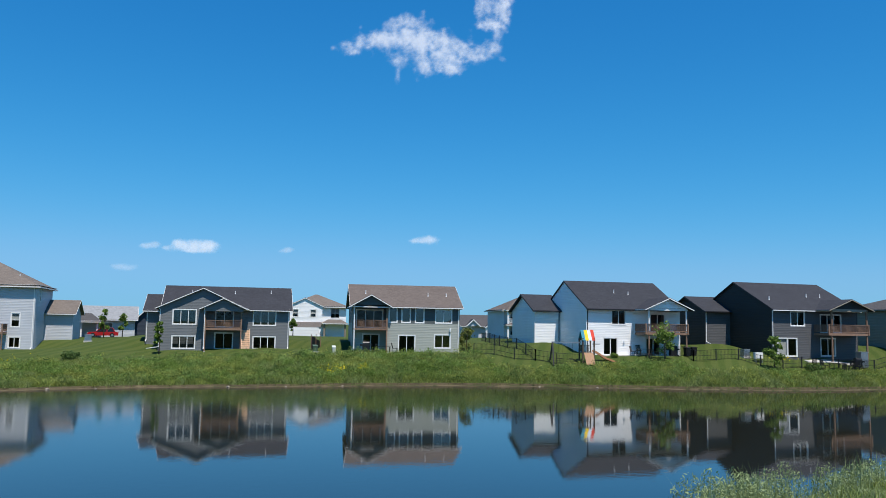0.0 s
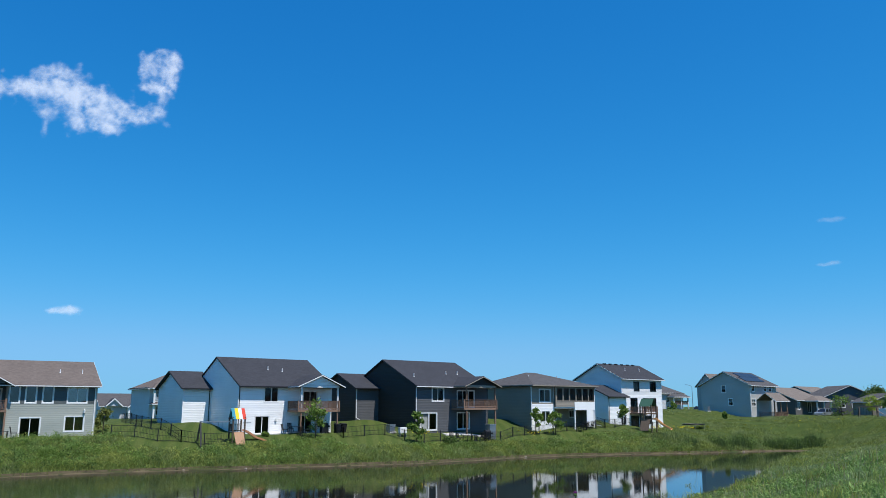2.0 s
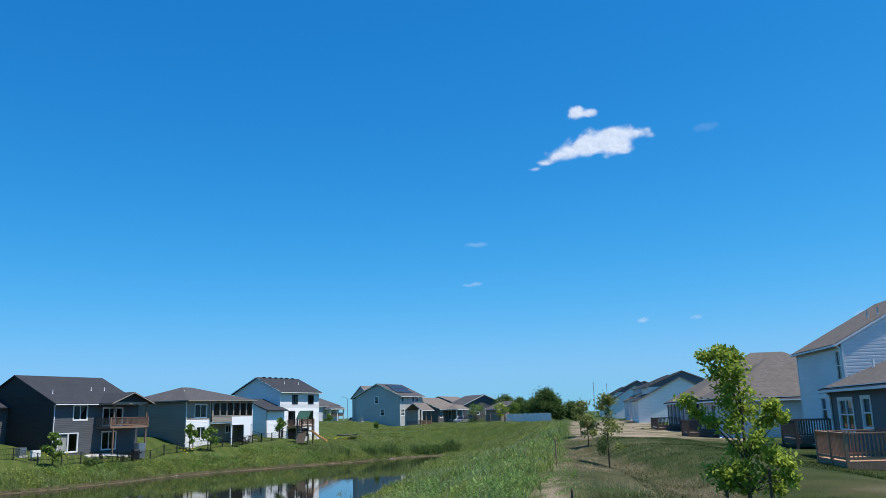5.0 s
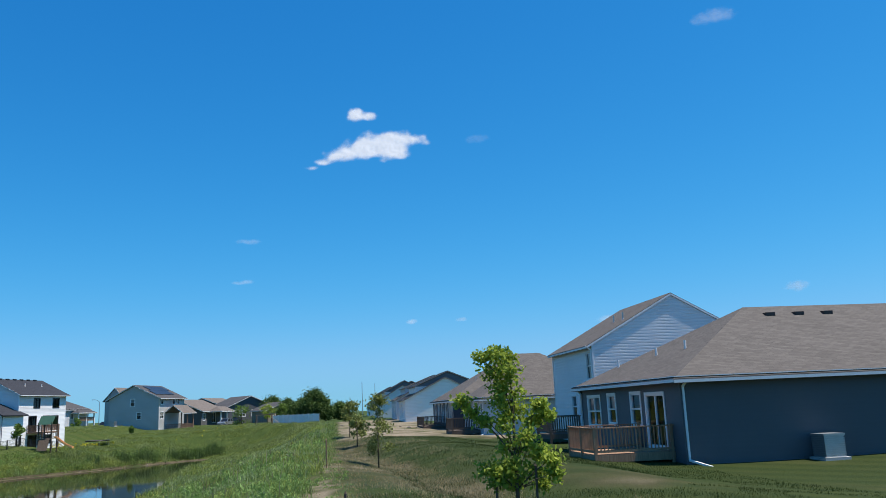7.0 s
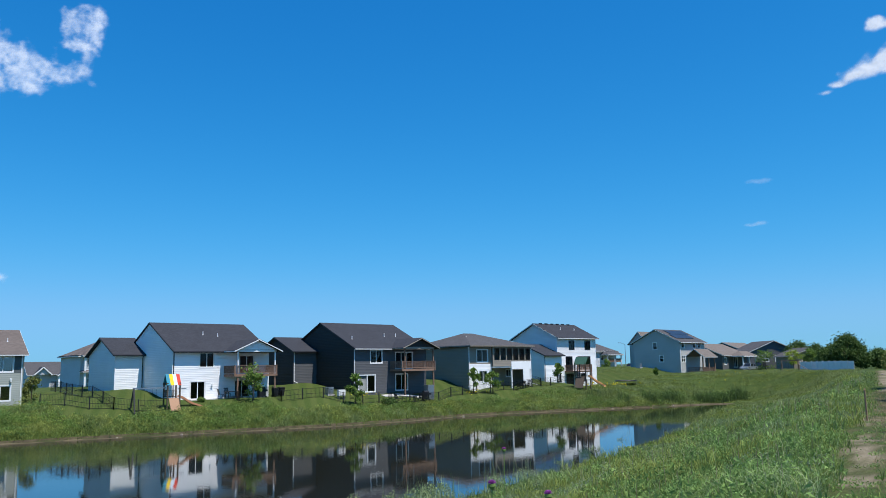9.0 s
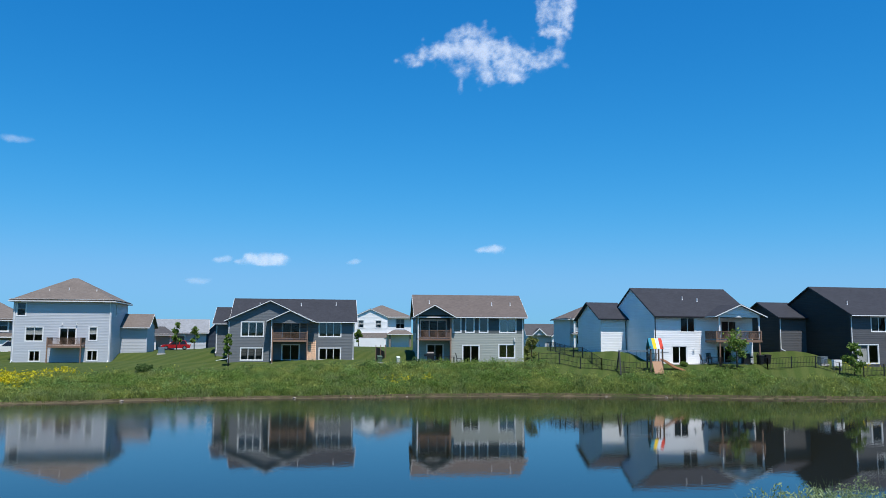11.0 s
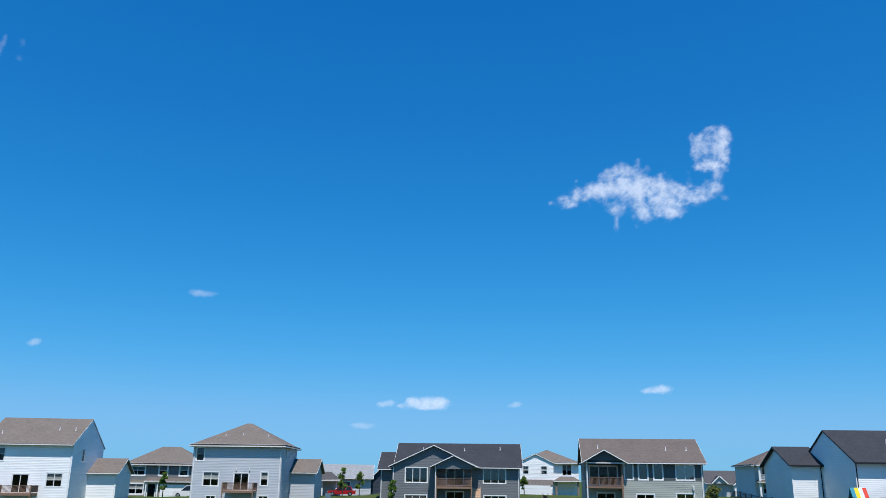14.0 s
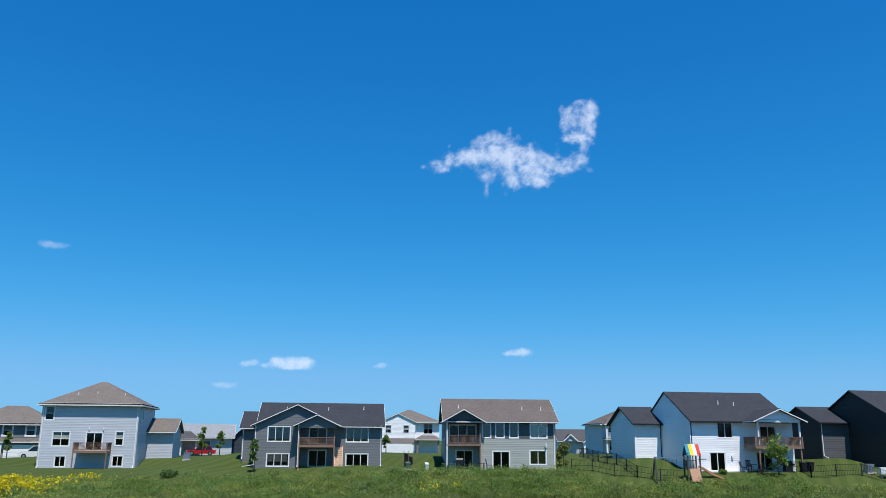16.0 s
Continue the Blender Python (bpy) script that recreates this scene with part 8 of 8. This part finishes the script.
def cloud(az, el, blobs, label, seed=0.0, strength=1.0, rough=0.8, grain=9.0, step=0.055, firm=0.8):
    """A cloud 3 km off on a leaning sheet. blobs: degrees right and up of the centre, two radii in degrees, weight."""
    B = np.array(blobs, float)
    x0, x1 = (B[:, 0] - B[:, 2] * 1.7).min(), (B[:, 0] + B[:, 2] * 1.7).max()
    y0, y1 = (B[:, 1] - B[:, 3] * 1.7).min(), (B[:, 1] + B[:, 3] * 1.7).max()
    nx, ny = min(150, int((x1 - x0) / step) + 8), min(110, int((y1 - y0) / step) + 8)
    U, V = np.meshgrid(np.linspace(x0, x1, nx), np.linspace(y0, y1, ny))
    wx, wy = fnoise(U, V, 1.1, seed) * 0.35, fnoise(U, V, 1.1, seed + 20) * 0.3
    miss = np.ones(U.shape)
    for bx, by, rx, ry, wt in B:
        miss *= 1 - wt * np.exp(-(((U + wx * rx * 1.5 - bx) / rx) ** 2 + ((V + wy * ry * 1.5 - by) / ry) ** 2) * 0.9)
    body = 1 - miss
    n1, n2, n3 = fnoise(U, V, 0.9 * grain / 9, seed + 3), fnoise(U, V, 2.6 * grain / 9, seed + 7), fnoise(U * 0.8, V * 1.3, 6.5 * grain / 9, seed + 11)
    k = np.clip((body * 1.2 - 0.28 + rough * (0.5 * n1 + 0.3 * n2 + 0.14 * n3) * (0.3 + 0.7 * body)) / firm, 0, 1)
    edge_ = np.minimum.reduce([U - x0, x1 - U, V - y0, y1 - V])
    dens = k * k * (3 - 2 * k) * np.clip(edge_ / 0.12, 0, 1) * strength
    a, e = np.radians(az - U / max(0.2, math.cos(radians(el)))), np.radians(el + V)
    D = np.stack([-np.sin(a) * np.cos(e), np.cos(a) * np.cos(e), np.sin(e)], -1)
    ca, ce = radians(az), radians(el)
    c = np.array([-math.sin(ca) * math.cos(ce), math.cos(ca) * math.cos(ce), math.sin(ce)]) * 3000
    nrm = np.array([math.sin(ca) * 0.72, -math.cos(ca) * 0.72, 0.69])
    P = D * ((c @ nrm) / (D @ nrm))[..., None] + np.array([0, 0, 6.0])
    P[..., 2] += 5 * n1 * body
    idx = np.arange(nx * ny).reshape(ny, nx)
    quads = np.stack([idx[:-1, :-1], idx[:-1, 1:], idx[1:, 1:], idx[1:, :-1]], -1).reshape(-1, 4)
    live = dens.ravel()[quads].max(1) > 0.004
    me = bpy.data.meshes.new("cloud")
    me.from_pydata(P.reshape(-1, 3).tolist(), [], quads[live].tolist())
    at = me.attributes.new("puff", "FLOAT", "POINT")
    at.data.foreach_set("value", dens.ravel().astype(np.float32))
    me.polygons.foreach_set("use_smooth", [True] * len(me.polygons))
    me.materials.append(M["cloud"])
    ob = new("cloud", me)
    ob.visible_shadow = False
    tagged(ob, label, "cloud", "clouds")


def crop_blobs(rows, cx, cy, per_degree):
    return [((x - cx) / per_degree, (cy - y) / per_degree, rx / per_degree, ry / per_degree, w) for x, y, rx, ry, w in rows]


K1 = 3.0 * 25.3
cloud(1.55, 20.45, crop_blobs([(165, 405, 55, 42, .9), (250, 375, 66, 40, .75), (340, 345, 72, 46, .8), (430, 350, 84, 54, .95), (520, 350, 95, 62, 1), (590, 390, 80, 75, .95), (540, 475, 52, 60, .85), (400, 262, 60, 32, .55), (470, 265, 60, 45, .7), (522, 212, 18, 36, .5), (660, 500, 60, 35, .9),
                        (700, 430, 75, 60, .8), (720, 370, 60, 40, .6), (390, 450, 90, 50, .5), (405, 548, 18, 50, .65), (800, 430, 72, 42, .75), (872, 378, 58, 46, .66), (925, 305, 48, 48, .55), (775, 320, 20, 30, .4), (66, 415, 16, 13, .4), (205, 300, 15, 15, .4), (940, 450, 30, 22, .4)], 540, 303, K1),
      "broken white summer cloud with ragged wispy edges", 1.0, 0.70, 1.0, firm=1.1)
cloud(1.70, 20.45, crop_blobs([(840, 130, 48, 34, .8), (905, 88, 42, 24, .6), (965, 130, 36, 48, .9), (960, 210, 42, 58, .9), (915, 270, 62, 34, .9), (850, 270, 42, 24, .7), (880, 185, 70, 60, .55), (828, 205, 25, 45, .55)], 540, 303, K1),
      "small blotchy ragged white cloud with a hollow middle", 5.0, 0.70, 0.95, firm=1.1)
K3 = 2.91 * 28.5
cloud(53.2, 26.1, crop_blobs([(440, 200, 65, 55, .6), (520, 230, 75, 38, .7), (600, 235, 65, 38, .65), (690, 270, 55, 42, .55), (580, 290, 95, 45, .45), (280, 195, 55, 30, .35)], 582, 327, K3), "faint wispy cloud high in the sky", 17.0, 0.36, 0.6, firm=0.9)
cloud(53.2, 26.1, crop_blobs([(985, 370, 30, 42, .7), (950, 410, 30, 32, .55), (1005, 310, 17, 34, .5), (905, 510, 38, 42, .45), (862, 250, 22, 28, .45), (1090, 310, 22, 48, .4), (1085, 390, 28, 22, .4)], 582, 327, K3), "faint slanting wisps of cloud", 19.0, 0.34, 0.5, firm=0.9)
K2 = 2.76 * 25.05
cloud(-58.54, 18.24, crop_blobs([(345, 392, 36, 11, .6), (405, 362, 46, 17, .85), (465, 335, 54, 24, .95), (530, 308, 60, 33, 1), (600, 282, 66, 40, 1), (670, 262, 66, 40, 1), (640, 310, 80, 30, 1), (730, 268, 58, 42, 1), (790, 255, 56, 32, 1),
                         (750, 312, 60, 28, 1), (790, 335, 34, 16, .8), (850, 255, 40, 19, .8), (900, 278, 26, 14, .5), (690, 358, 24, 10, .4), (240, 396, 30, 10, .25), (150, 392, 20, 10, .22)], 621, 298, K2), "bright white fair-weather cloud with a flat tail", 9.0, 1.0, 0.42, firm=0.9)
cloud(-58.54, 18.24, crop_blobs([(552, 140, 38, 26, 1), (572, 120, 24, 18, .9), (612, 148, 46, 17, .9), (645, 138, 30, 14, .6), (488, 180, 16, 9, .25)], 621, 298, K2), "small bright white puff of cloud", 13.0, 1.0, 0.45, firm=0.85)
cloud(17.0, 5.05, [(-0.75, 0.05, 0.8, 0.36, 1), (-0.2, -0.12, 0.9, 0.3, 1), (0.55, 0.05, 0.7, 0.34, .9), (1.15, 0.12, 0.5, 0.26, .8), (-1.95, -0.18, 0.34, 0.18, .6)], "flat white cloud low over the houses", 41.0, 0.66, 0.5, 9.0, 0.04, firm=1.05)
for i, (az, el, w, h, st, lab) in enumerate(((19.9, 5.0, 0.7, 0.3, 0.6, "small faint cloud low over the houses"), (1.35, 5.98, 1.15, 0.34, 0.95, "small white cloud low over the houses"),
                                             (10.95, 5.0, 0.6, 0.24, 0.55, "small faint wisp of cloud"), (52.0, 2.9, 1.7, 0.42, 0.95, "flat white cloud low in the sky"), (62.8, 1.8, 0.8, 0.18, 0.6, "thin low wisp of cloud"),
                                             (42.9, 8.0, 0.5, 0.28, 0.6, "small puff of cloud"), (32.9, 12.0, 1.0, 0.3, 0.45, "faint wisp of cloud"), (21.5, 3.5, 0.9, 0.26, 0.4, "faint low wisp of cloud"), (58.7, 10.8, 1.3, 0.9, 0.25, "faint broken ring of cloud"),
                                             (-50.0, 11.8, 0.95, 0.22, 0.3, "thin wisp of cloud"), (-49.6, 9.0, 0.8, 0.2, 0.42, "small flat wisp of cloud"),
                                             (-61.3, 6.0, 0.45, 0.2, 0.7, "tiny white fair-weather cloud"), (-64.8, 6.0, 0.4, 0.16, 0.45, "tiny faint wisp of cloud"), (-87.2, 6.7, 0.9, 0.4, 0.6, "small white fair-weather cloud"), (-84.2, 24.8, 1.4, 0.5, 0.5, "wispy cloud high in the sky"),
                                             (-66.6, 18.6, 0.9, 0.3, 0.16, "faint wisp of cloud"), (-75.2, 5.5, 1.0, 0.35, 0.7, "small white cloud behind the roofs"), (65.5, 5.0, 0.6, 0.3, 0.6, "small white fair-weather cloud"))):
    cloud(az, el, [(0, 0, w * 0.72, h * 0.85, 1.0), (w * 0.4, h * 0.2, w * 0.45, h * 0.7, 0.8), (-w * 0.45, -h * 0.15, w * 0.5, h * 0.5, 0.7)], lab, 31.0 + 3 * i, st * 0.58, 0.65, 9.0, 0.035, firm=1.15)
